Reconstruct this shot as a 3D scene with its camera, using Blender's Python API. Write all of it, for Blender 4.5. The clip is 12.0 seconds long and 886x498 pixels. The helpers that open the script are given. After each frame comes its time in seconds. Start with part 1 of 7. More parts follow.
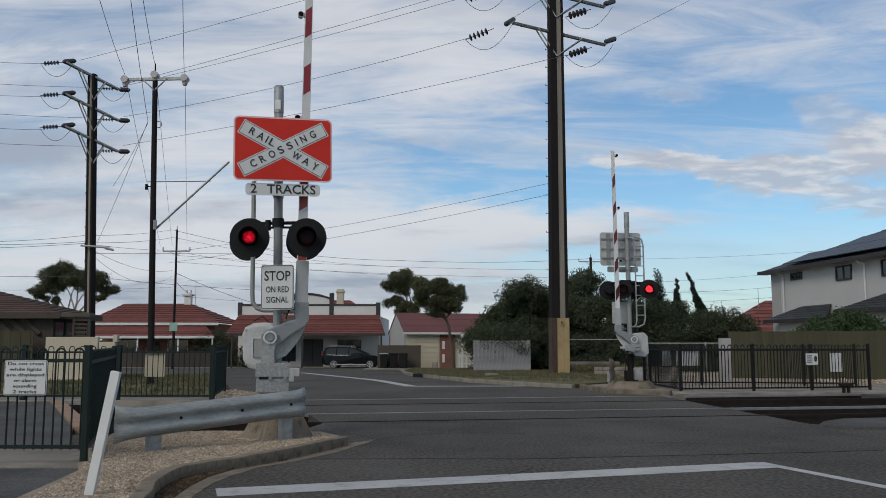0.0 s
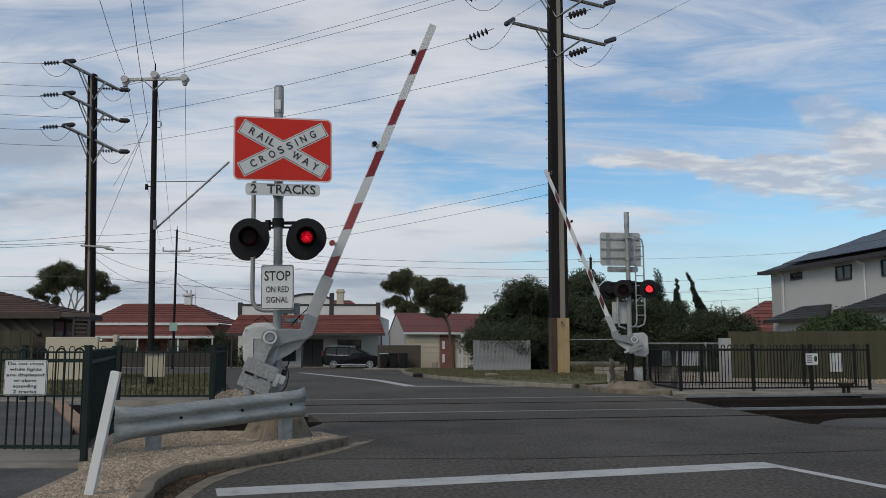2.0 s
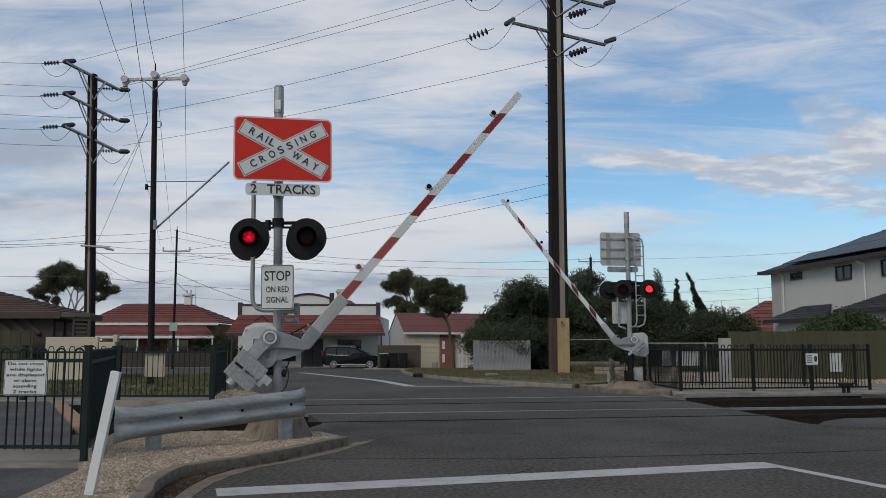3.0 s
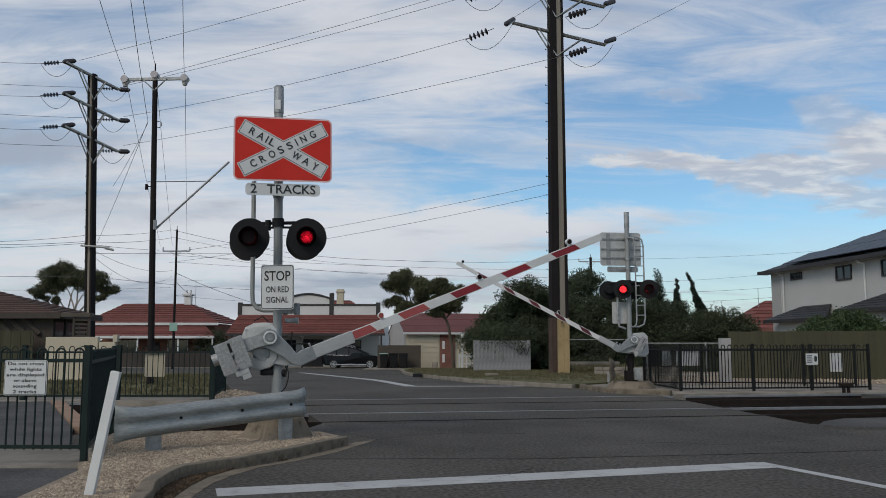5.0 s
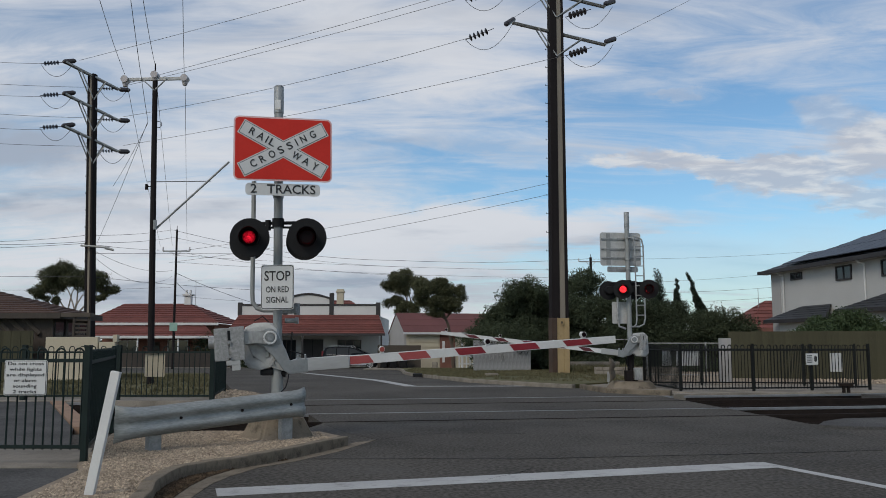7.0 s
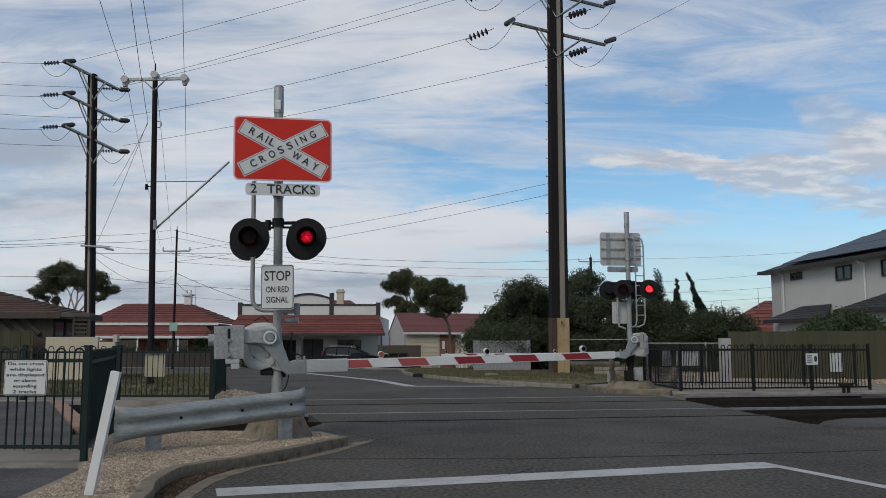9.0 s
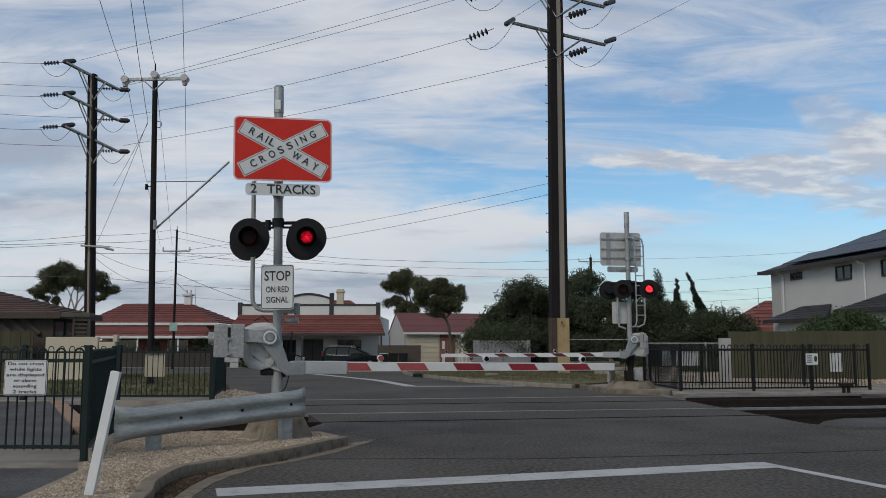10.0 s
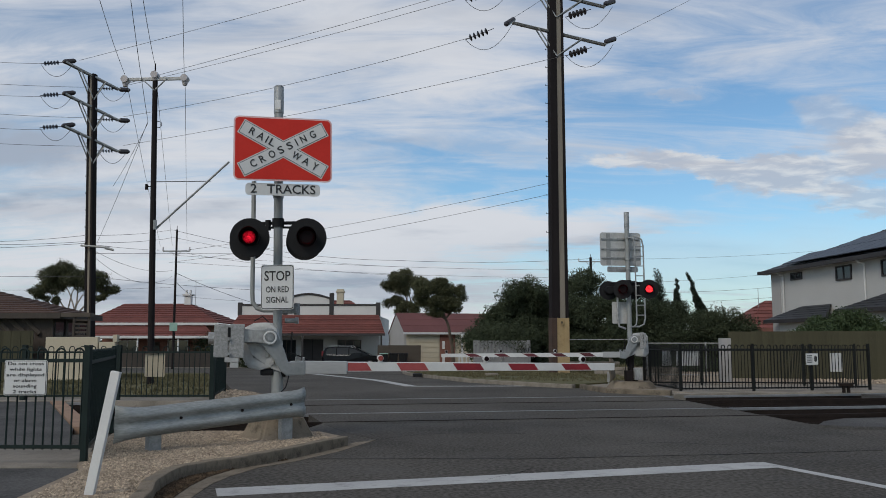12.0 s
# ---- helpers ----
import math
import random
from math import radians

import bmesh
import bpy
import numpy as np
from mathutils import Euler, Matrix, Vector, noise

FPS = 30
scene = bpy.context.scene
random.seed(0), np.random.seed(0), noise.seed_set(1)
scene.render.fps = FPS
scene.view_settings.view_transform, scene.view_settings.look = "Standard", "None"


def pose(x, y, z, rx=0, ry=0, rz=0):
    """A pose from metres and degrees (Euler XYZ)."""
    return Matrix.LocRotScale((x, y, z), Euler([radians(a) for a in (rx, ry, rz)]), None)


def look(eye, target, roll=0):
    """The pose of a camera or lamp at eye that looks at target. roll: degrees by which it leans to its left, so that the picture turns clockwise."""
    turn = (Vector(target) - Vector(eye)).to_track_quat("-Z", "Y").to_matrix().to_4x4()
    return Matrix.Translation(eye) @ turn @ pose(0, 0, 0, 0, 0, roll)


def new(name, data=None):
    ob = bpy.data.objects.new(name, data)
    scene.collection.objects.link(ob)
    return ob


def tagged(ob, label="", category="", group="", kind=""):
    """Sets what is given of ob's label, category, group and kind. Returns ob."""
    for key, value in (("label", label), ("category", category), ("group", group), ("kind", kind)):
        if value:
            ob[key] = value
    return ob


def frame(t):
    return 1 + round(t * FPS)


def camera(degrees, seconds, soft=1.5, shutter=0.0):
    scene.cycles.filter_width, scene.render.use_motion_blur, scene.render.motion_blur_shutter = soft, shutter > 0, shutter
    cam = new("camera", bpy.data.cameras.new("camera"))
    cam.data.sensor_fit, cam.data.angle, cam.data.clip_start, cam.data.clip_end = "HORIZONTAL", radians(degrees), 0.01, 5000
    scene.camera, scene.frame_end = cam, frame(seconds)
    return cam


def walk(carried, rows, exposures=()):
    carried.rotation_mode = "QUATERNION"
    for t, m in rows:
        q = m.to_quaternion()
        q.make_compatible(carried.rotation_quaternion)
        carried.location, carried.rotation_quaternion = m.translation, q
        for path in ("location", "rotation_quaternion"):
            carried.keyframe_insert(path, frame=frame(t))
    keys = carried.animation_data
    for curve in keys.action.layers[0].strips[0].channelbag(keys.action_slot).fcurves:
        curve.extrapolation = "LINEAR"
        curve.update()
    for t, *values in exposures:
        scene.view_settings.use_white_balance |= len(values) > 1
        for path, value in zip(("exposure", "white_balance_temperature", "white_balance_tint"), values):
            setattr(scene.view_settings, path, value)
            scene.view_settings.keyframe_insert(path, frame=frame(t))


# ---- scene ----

# ---------------------------------------------------------------- camera
EYE = 1.3
TILT = math.degrees(math.atan(166 / 1500))
cam = camera(2 * math.degrees(math.atan(784 / 1500)), 12.0, soft=0.9)
STAND = pose(0, 0, EYE, 90 + TILT, 0, 0)
walk(cam, [(0, STAND), (12, STAND)], exposures=[(0, 0.0), (12, 0.0)])

# ---------------------------------------------------------------- sky and sun
SUN_EL, SUN_AZ = radians(38), radians(215)


def nodes_of(tree):
    tree.nodes.clear()
    return tree.nodes, tree.links


def build_world():
    w = bpy.data.worlds.new("sky")
    scene.world = w
    w.use_nodes = True
    n, l = nodes_of(w.node_tree)
    out = n.new("ShaderNodeOutputWorld")
    bg = n.new("ShaderNodeBackground")
    sky = n.new("ShaderNodeTexSky")
    sky.sky_type, sky.sun_disc = "NISHITA", False
    sky.sun_elevation, sky.sun_rotation = SUN_EL, SUN_AZ
    sky.air_density, sky.dust_density, sky.ozone_density = 1.0, 0.6, 1.6
    tc = n.new("ShaderNodeTexCoord")
    sep = n.new("ShaderNodeSeparateXYZ")
    l.new(tc.outputs["Generated"], sep.inputs[0])

    def m(op, a, b=None, clamp=False):
        k = n.new("ShaderNodeMath")
        k.operation, k.use_clamp = op, clamp
        for i, v in enumerate((a, b)):
            if v is None:
                continue
            if isinstance(v, (int, float)):
                k.inputs[i].default_value = v
            else:
                l.new(v, k.inputs[i])
        return k.outputs[0]

    up = m("ADD", m("MAXIMUM", sep.outputs[2], 0.0), 0.16)
    comb = n.new("ShaderNodeCombineXYZ")
    l.new(m("DIVIDE", sep.outputs[0], up), comb.inputs[0])
    l.new(m("DIVIDE", sep.outputs[1], up), comb.inputs[1])

    def cloud(scale, sx, sy, off, rot, detail=7, rough=0.55, dist=0.4):
        mp = n.new("ShaderNodeMapping")
        mp.inputs["Scale"].default_value = (sx, sy, 1)
        mp.inputs["Location"].default_value = off
        mp.inputs["Rotation"].default_value = (0, 0, rot)
        l.new(comb.outputs[0], mp.inputs[0])
        t = n.new("ShaderNodeTexNoise")
        t.inputs["Scale"].default_value, t.inputs["Detail"].default_value = scale, detail
        t.inputs["Roughness"].default_value, t.inputs["Distortion"].default_value = rough, dist
        l.new(mp.outputs[0], t.inputs["Vector"])
        return t.outputs[0]

    def ramp(v, a, b):
        r = n.new("ShaderNodeMapRange")
        r.interpolation_type = "SMOOTHSTEP"
        r.inputs[1].default_value, r.inputs[2].default_value = a, b
        l.new(v, r.inputs[0])
        return r.outputs[0]

    sheet = cloud(0.9, 1.0, 1.5, (2.3, 0.7, 0), 0.25)
    wisps = cloud(2.6, 0.7, 2.2, (5.0, 1.2, 0), 0.3, 9, 0.62, 0.8)
    # bearing and rise of the view ray, broken up by a ragged noise, for the larger cloud bodies
    north = m("MAXIMUM", sep.outputs[1], 0.05)
    flat = n.new("ShaderNodeCombineXYZ")
    l.new(m("DIVIDE", sep.outputs[0], north), flat.inputs[0])
    l.new(m("DIVIDE", sep.outputs[2], north), flat.inputs[1])

    def vec(op, a, b):
        k = n.new("ShaderNodeVectorMath")
        k.operation = op
        for i, v in enumerate((a, b)):
            if isinstance(v, tuple):
                k.inputs[i].default_value = v
            elif v is not None:
                l.new(v, k.inputs[i])
        return k.outputs["Value"] if op == "LENGTH" else k.outputs[0]

    def ragged(scale, amount, detail):
        t = n.new("ShaderNodeTexNoise")
        t.inputs["Scale"].default_value, t.inputs["Detail"].default_value = scale, detail
        t.inputs["Roughness"].default_value = 0.62
        l.new(vec("MULTIPLY", flat.outputs[0], (1.0, 2.2, 1.0)), t.inputs["Vector"])
        return vec("ADD", flat.outputs[0], vec("MULTIPLY", vec("SUBTRACT", t.outputs["Color"], (0.5, 0.5, 0.5)), amount))

    broad, fluffy = ragged(5.0, (0.30, 0.10, 0.0), 7), ragged(15.0, (0.13, 0.06, 0.0), 8)
    facing = ramp(sep.outputs[1], 0.05, 0.30)

    def bodies(where, spots, hard):
        """Summed weights of soft-edged cloud bodies: bearing, rise, half width, half height, weight."""
        total = 0.0
        for cu, cv, wu, wv, k in spots:
            e = vec("LENGTH", vec("MULTIPLY", vec("SUBTRACT", where, (cu, cv, 0.0)), (1 / wu, 1 / wv, 0.0)), None)
            total = m("ADD", m("MULTIPLY", ramp(e, 1.0 + hard, 1.0 - hard), k), total)
        return m("MULTIPLY", total, facing)

    steer = bodies(broad, ((-0.20, 0.115, 0.36, 0.06, 0.45), (-0.28, 0.21, 0.24, 0.07, 0.30), (0.11, 0.142, 0.17, 0.022, 0.55), (-0.20, 0.37, 0.55, 0.11, 0.24),
                           (0.45, 0.36, 0.30, 0.08, -0.12), (-0.02, 0.02, 1.0, 0.06, 0.35), (0.25, 0.275, 0.24, 0.028, -0.30), (0.02, 0.195, 0.26, 0.028, -0.34),
                           (0.38, 0.15, 0.30, 0.05, -0.42), (-0.36, 0.33, 0.12, 0.04, -0.05), (-0.56, 0.41, 0.16, 0.06, -0.10), (0.42, 0.07, 0.34, 0.05, -0.40)), 0.75)
    cover = m("ADD", m("ADD", m("MULTIPLY", wisps, 1.5), m("MULTIPLY", sheet, 0.7)), m("SUBTRACT", steer, 0.68))
    cover = m("MULTIPLY", ramp(cover, -0.02, 0.95), 0.96)
    grey = bodies(broad, ((-0.54, 0.242, 0.15, 0.030, 0.85), (-0.46, 0.15, 0.22, 0.016, 0.35), (0.10, 0.235, 0.24, 0.012, 0.30), (-0.50, 0.19, 0.1, 0.01, 0.3), (-0.36, 0.052, 0.34, 0.022, 0.55), (0.0, 0.062, 0.2, 0.012, 0.25), (0.36, 0.075, 0.36, 0.055, 0.38)), 0.6)
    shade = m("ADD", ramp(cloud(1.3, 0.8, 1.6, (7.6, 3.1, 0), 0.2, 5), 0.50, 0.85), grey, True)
    heaps = ramp(bodies(fluffy, ((0.17, 0.221, 0.06, 0.010, 0.42), (0.25, 0.220, 0.05, 0.013, 0.8), (0.305, 0.207, 0.05, 0.014, 1.0), (0.385, 0.200, 0.06, 0.022, 1.0), (0.455, 0.205, 0.06, 0.026, 0.8),
                                 (0.475, 0.272, 0.055, 0.032, 0.6), (0.53, 0.235, 0.05, 0.036, 0.8), (0.50, 0.17, 0.07, 0.014, 0.7), (0.28, 0.30, 0.04, 0.008, 0.5)), 0.55), 0.12, 0.95)
    lit = ramp(cloud(7.0, 1.0, 1.4, (1.0, 4.0, 0), 0.0, 6), 0.43, 0.66)

    def col(fac, a, b):
        x = n.new("ShaderNodeMix")
        x.data_type = "RGBA"
        for s, v in ((0, fac), (6, a), (7, b)):
            if isinstance(v, (tuple, float)):
                x.inputs[s].default_value = v
            else:
                l.new(v, x.inputs[s])
        return x.outputs[2]

    gain = n.new("ShaderNodeVectorMath")
    gain.operation = "MULTIPLY"
    gain.inputs[1].default_value = (0.084, 0.107, 0.117)
    l.new(sky.outputs[0], gain.inputs[0])
    white = col(shade, (0.665, 0.685, 0.73, 1), (0.33, 0.375, 0.46, 1))
    veil = col(m("MAXIMUM", cover, grey), gain.outputs[0], white)
    heap = col(lit, (0.47, 0.485, 0.54, 1), (0.74, 0.72, 0.70, 1))
    l.new(col(m("MULTIPLY", heaps, 0.74), veil, heap), bg.inputs[0])
    bg.inputs[1].default_value = 1.0
    l.new(bg.outputs[0], out.inputs[0])


build_world()
sun = new("sun", bpy.data.lights.new("sun", "SUN"))
sun.data.energy, sun.data.angle, sun.data.color = 1.35, radians(24), (1.0, 0.89, 0.74)
sun.matrix_world = look((0, 0, 30), (0 + 30 * math.sin(SUN_AZ) * -1, 30 * -math.cos(SUN_AZ), 30 - 30 * math.tan(SUN_EL)))

# ---------------------------------------------------------------- materials


def mat(name, a, b=None, rough=0.6, metal=0.0, scale=3.0, fine=60.0, bump=0.15, spots=0.0, spot=(0.05, 0.04, 0.03), island=0.0, objv=0.0, spec=0.5, stretch=(1, 1, 1), grain=0.35, contrast=0.18):
    """Two-scale noise between the colours a and b, fine relief, and stains."""
    mt = bpy.data.materials.new(name)
    mt.use_nodes = True
    n, l = nodes_of(mt.node_tree)
    out = n.new("ShaderNodeOutputMaterial")
    p = n.new("ShaderNodeBsdfPrincipled")
    l.new(p.outputs[0], out.inputs[0])
    b = b or tuple(c * 0.75 for c in a)
    tc = n.new("ShaderNodeTexCoord")
    mp = n.new("ShaderNodeMapping")
    mp.inputs["Scale"].default_value = stretch
    l.new(tc.outputs["Object"], mp.inputs[0])
    big = n.new("ShaderNodeTexNoise")
    big.inputs["Scale"].default_value, big.inputs["Detail"].default_value = scale, 5
    small = n.new("ShaderNodeTexNoise")
    small.inputs["Scale"].default_value, small.inputs["Detail"].default_value = fine, 3
    for t in (big, small):
        l.new(mp.outputs[0], t.inputs["Vector"])

    def m(op, x, y, clamp=True):
        k = n.new("ShaderNodeMath")
        k.operation, k.use_clamp = op, clamp
        for i, v in enumerate((x, y)):
            if isinstance(v, (int, float)):
                k.inputs[i].default_value = v
            else:
                l.new(v, k.inputs[i])
        return k.outputs[0]

    fac = m("ADD", m("MULTIPLY", big.outputs[0], 1 - grain), m("MULTIPLY", small.outputs[0], grain))
    r = n.new("ShaderNodeMapRange")
    r.inputs[1].default_value, r.inputs[2].default_value = 0.5 - contrast, 0.5 + contrast
    l.new(fac, r.inputs[0])
    fac = r.outputs[0]

    def mix(f, x, y):
        k = n.new("ShaderNodeMix")
        k.data_type = "RGBA"
        for s, v in ((0, f), (6, x), (7, y)):
            if isinstance(v, tuple):
                k.inputs[s].default_value = (*v[:3], 1)
            elif isinstance(v, float):
                k.inputs[s].default_value = v
            else:
                l.new(v, k.inputs[s])
        return k.outputs[2]

    c = mix(fac, a, b)
    if spots:
        st = n.new("ShaderNodeTexNoise")
        st.inputs["Scale"].default_value, st.inputs["Detail"].default_value = scale * 2.3, 8
        st.inputs["Roughness"].default_value = 0.7
        l.new(mp.outputs[0], st.inputs["Vector"])
        rr = n.new("ShaderNodeMapRange")
        rr.inputs[1].default_value, rr.inputs[2].default_value = 0.52, 0.72
        rr.inputs[4].default_value = spots
        l.new(st.outputs[0], rr.inputs[0])
        c = mix(rr.outputs[0], c, spot)
    if island or objv:
        if island:
            g = n.new("ShaderNodeNewGeometry")
            src, amt = g.outputs["Random Per Island"], island
        else:
            g = n.new("ShaderNodeObjectInfo")
            src, amt = g.outputs["Random"], objv
        h = n.new("ShaderNodeHueSaturation")
        l.new(m("ADD", m("MULTIPLY", src, 2 * amt, False), 1 - amt, False), h.inputs["Value"])
        l.new(c, h.inputs["Color"])
        c = h.outputs[0]
    l.new(c, p.inputs["Base Color"])
    p.inputs["Metallic"].default_value = metal
    p.inputs["Specular IOR Level"].default_value = spec
    l.new(m("ADD", m("MULTIPLY", small.outputs[0], 0.2), rough - 0.1), p.inputs["Roughness"])
    if bump:
        bn = n.new("ShaderNodeBump")
        bn.inputs["Strength"].default_value, bn.inputs["Distance"].default_value = bump, 0.01
        l.new(small.outputs[0], bn.inputs["Height"])
        l.new(bn.outputs[0], p.inputs["Normal"])
    return mt


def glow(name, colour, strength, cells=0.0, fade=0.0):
    """A lamp face; cells: the size of the lens facets painted into its strength; fade: the radius of the falloff
    painted into it.
    """
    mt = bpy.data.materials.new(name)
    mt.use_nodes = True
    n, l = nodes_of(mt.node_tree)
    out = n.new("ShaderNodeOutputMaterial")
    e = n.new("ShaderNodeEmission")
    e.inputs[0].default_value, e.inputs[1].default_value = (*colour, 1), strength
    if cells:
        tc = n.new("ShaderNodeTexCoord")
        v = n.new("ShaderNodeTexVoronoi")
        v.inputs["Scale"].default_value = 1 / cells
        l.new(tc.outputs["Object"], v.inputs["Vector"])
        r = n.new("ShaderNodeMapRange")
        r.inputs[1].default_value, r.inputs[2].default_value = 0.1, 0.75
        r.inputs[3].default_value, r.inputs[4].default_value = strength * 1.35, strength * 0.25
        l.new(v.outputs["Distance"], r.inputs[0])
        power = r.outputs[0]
        # bright centre and dim rim are put into the emission by radius
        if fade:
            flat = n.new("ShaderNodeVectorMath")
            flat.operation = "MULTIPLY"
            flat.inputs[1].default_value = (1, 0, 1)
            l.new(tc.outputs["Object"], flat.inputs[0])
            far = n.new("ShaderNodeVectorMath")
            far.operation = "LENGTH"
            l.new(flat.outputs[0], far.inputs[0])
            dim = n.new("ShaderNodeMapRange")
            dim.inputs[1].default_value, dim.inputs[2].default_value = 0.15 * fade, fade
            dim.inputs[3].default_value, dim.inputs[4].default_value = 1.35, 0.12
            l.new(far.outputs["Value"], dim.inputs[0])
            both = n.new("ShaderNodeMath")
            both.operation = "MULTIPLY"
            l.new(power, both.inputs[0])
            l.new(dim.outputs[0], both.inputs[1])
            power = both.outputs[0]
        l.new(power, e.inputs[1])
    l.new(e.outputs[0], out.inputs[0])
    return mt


def glass(name, tint=(0.02, 0.025, 0.03), rough=0.06):
    mt = bpy.data.materials.new(name)
    mt.use_nodes = True
    p = mt.node_tree.nodes["Principled BSDF"]
    p.inputs["Base Color"].default_value, p.inputs["Roughness"].default_value = (*tint, 1), rough
    return mt


ASPHALT = mat("asphalt", (0.108, 0.099, 0.087), (0.045, 0.041, 0.036), 0.9, scale=0.33, fine=22, bump=0.8, spots=0.6, spot=(0.090, 0.087, 0.082), grain=0.66, spec=0.10, contrast=0.10)
ASPHALT_PATCH = mat("asphalt_newer", (0.102, 0.094, 0.083), (0.043, 0.0395, 0.035), 0.9, scale=0.6, fine=26, bump=0.9, spots=0.5, spot=(0.078, 0.076, 0.071), grain=0.66, spec=0.10, contrast=0.10)
ASPHALT_OLD = mat("asphalt_footpath", (0.115, 0.112, 0.108), (0.055, 0.054, 0.053), 0.9, scale=1.2, fine=40, bump=0.8, spec=0.08, grain=0.55, contrast=0.14, spots=0.4, spot=(0.05, 0.048, 0.045))
SOIL = mat("ballast_soil", (0.045, 0.037, 0.031), (0.020, 0.017, 0.015), 0.97, scale=1.5, fine=25, bump=0.9, spec=0.05)
GRAVEL = mat("gravel", (0.36, 0.29, 0.215), (0.21, 0.17, 0.13), 0.95, scale=1.8, fine=45, bump=1.0, spots=0.5, spot=(0.09, 0.068, 0.05), spec=0.1)
PEBBLE = mat("pebble", (0.40, 0.325, 0.24), (0.23, 0.185, 0.14), 0.9, scale=5, fine=80, island=0.5, spec=0.15)
LITTER = mat("leaf_litter", (0.10, 0.07, 0.046), (0.04, 0.03, 0.021), 0.95, scale=4, fine=40, bump=1.0, island=0.5, spec=0.05, contrast=0.12)
CONCRETE = mat("concrete", (0.31, 0.275, 0.23), (0.175, 0.155, 0.128), 0.92, scale=1.4, fine=50, bump=0.4, spots=0.5, spot=(0.10, 0.088, 0.072), spec=0.12, contrast=0.14)
KERB = mat("kerb_concrete", (0.24, 0.20, 0.155), (0.135, 0.113, 0.085), 0.92, scale=2.5, fine=60, bump=0.5, spots=0.8, spot=(0.036, 0.033, 0.025), spec=0.1)
PINKPAVE = mat("pink_paving", (0.33, 0.22, 0.155), (0.24, 0.165, 0.12), 0.9, scale=2, fine=50, bump=0.3, spots=0.3, spec=0.1)
LINEPAINT = mat("line_paint", (0.44, 0.44, 0.43), (0.34, 0.34, 0.335), 0.8, scale=1.5, fine=30, bump=0.3, spots=0.7, spot=(0.13, 0.13, 0.125), spec=0.2)
GRASS = mat("dry_grass", (0.088, 0.092, 0.045), (0.135, 0.118, 0.066), 0.95, scale=0.7, fine=14, bump=0.8, spots=0.45, spot=(0.085, 0.07, 0.05), spec=0.1)
RAILTOP = mat("polished_rail", (0.33, 0.33, 0.335), (0.22, 0.22, 0.22), 0.55, 0.7, scale=3, fine=50, bump=0.0)
RUST = mat("rusty_steel", (0.026, 0.019, 0.016), (0.014, 0.011, 0.010), 0.9, 0.0, scale=4, fine=60, bump=0.4, spec=0.15)
GALV = mat("galvanised_steel", (0.38, 0.385, 0.385), (0.21, 0.22, 0.22), 0.5, 0.4, scale=7, fine=40, bump=0.1, spots=0.5, spot=(0.14, 0.14, 0.135), contrast=0.14)
GALV_RAIL = mat("weathered_guardrail_zinc", (0.36, 0.375, 0.365), (0.20, 0.215, 0.21), 0.55, 0.3, scale=2.2, fine=18, bump=0.12, spots=0.6, spot=(0.13, 0.135, 0.125), stretch=(1, 1, 4), contrast=0.14)
SILVER = mat("silver_paint", (0.40, 0.40, 0.39), (0.22, 0.22, 0.215), 0.42, 0.35, scale=5, fine=28, bump=0.12, spots=0.65, spot=(0.13, 0.127, 0.12), contrast=0.13, stretch=(1, 1, 0.6))
MASTGREY = mat("mast_grey_paint", (0.30, 0.31, 0.305), (0.235, 0.245, 0.24), 0.55, 0.2, scale=3, fine=40, bump=0.06, stretch=(1, 1, 0.3), spots=0.3, spot=(0.16, 0.16, 0.155))
WHITE = mat("white_paint", (0.63, 0.63, 0.62), (0.53, 0.53, 0.52), 0.5, scale=3, fine=50, bump=0.05, spots=0.2, spot=(0.38, 0.37, 0.35))
SIGNWHITE = mat("sign_white_sheet", (0.60, 0.60, 0.59), (0.54, 0.54, 0.53), 0.4, scale=2, fine=30, bump=0.02)
SIGNRED = mat("sign_red_sheet", (0.58, 0.032, 0.020), (0.50, 0.026, 0.016), 0.45, scale=2, fine=30, bump=0.02, spec=0.2)
SIGNEDGE = mat("sign_pink_border", (0.72, 0.48, 0.47), (0.64, 0.40, 0.40), 0.45, scale=2, fine=30, bump=0.02)
BANDRED = mat("boom_red_sheet", (0.24, 0.014, 0.022), (0.16, 0.010, 0.016), 0.45, scale=3, fine=60, bump=0.02, objv=0.3)
BLACK = mat("matt_black_paint", (0.011, 0.011, 0.012), (0.007, 0.007, 0.008), 0.65, scale=4, fine=60, bump=0.05, spec=0.25)
INK = mat("black_lettering", (0.016, 0.016, 0.016), (0.02, 0.02, 0.02), 0.5, bump=0)
FENCEGREEN = mat("dark_green_fence_paint", (0.011, 0.021, 0.019), (0.007, 0.014, 0.013), 0.6, scale=4, fine=60, bump=0.03, spec=0.2)
FENCEBLACK = mat("black_fence_paint", (0.011, 0.012, 0.011), (0.007, 0.008, 0.008), 0.65, scale=4, fine=60, bump=0.03, spec=0.2)
OLIVE = mat("olive_sheet_steel", (0.064, 0.061, 0.037), (0.052, 0.049, 0.031), 0.7, scale=1.5, fine=30, bump=0.03, stretch=(1, 1, 0.3), spec=0.15, objv=0.10)
POLESTEEL = mat("pole_dark_steel", (0.020, 0.016, 0.016), (0.011, 0.009, 0.010), 0.8, 0.0, scale=1.2, fine=40, bump=0.2, stretch=(1, 1, 0.2), spec=0.15)
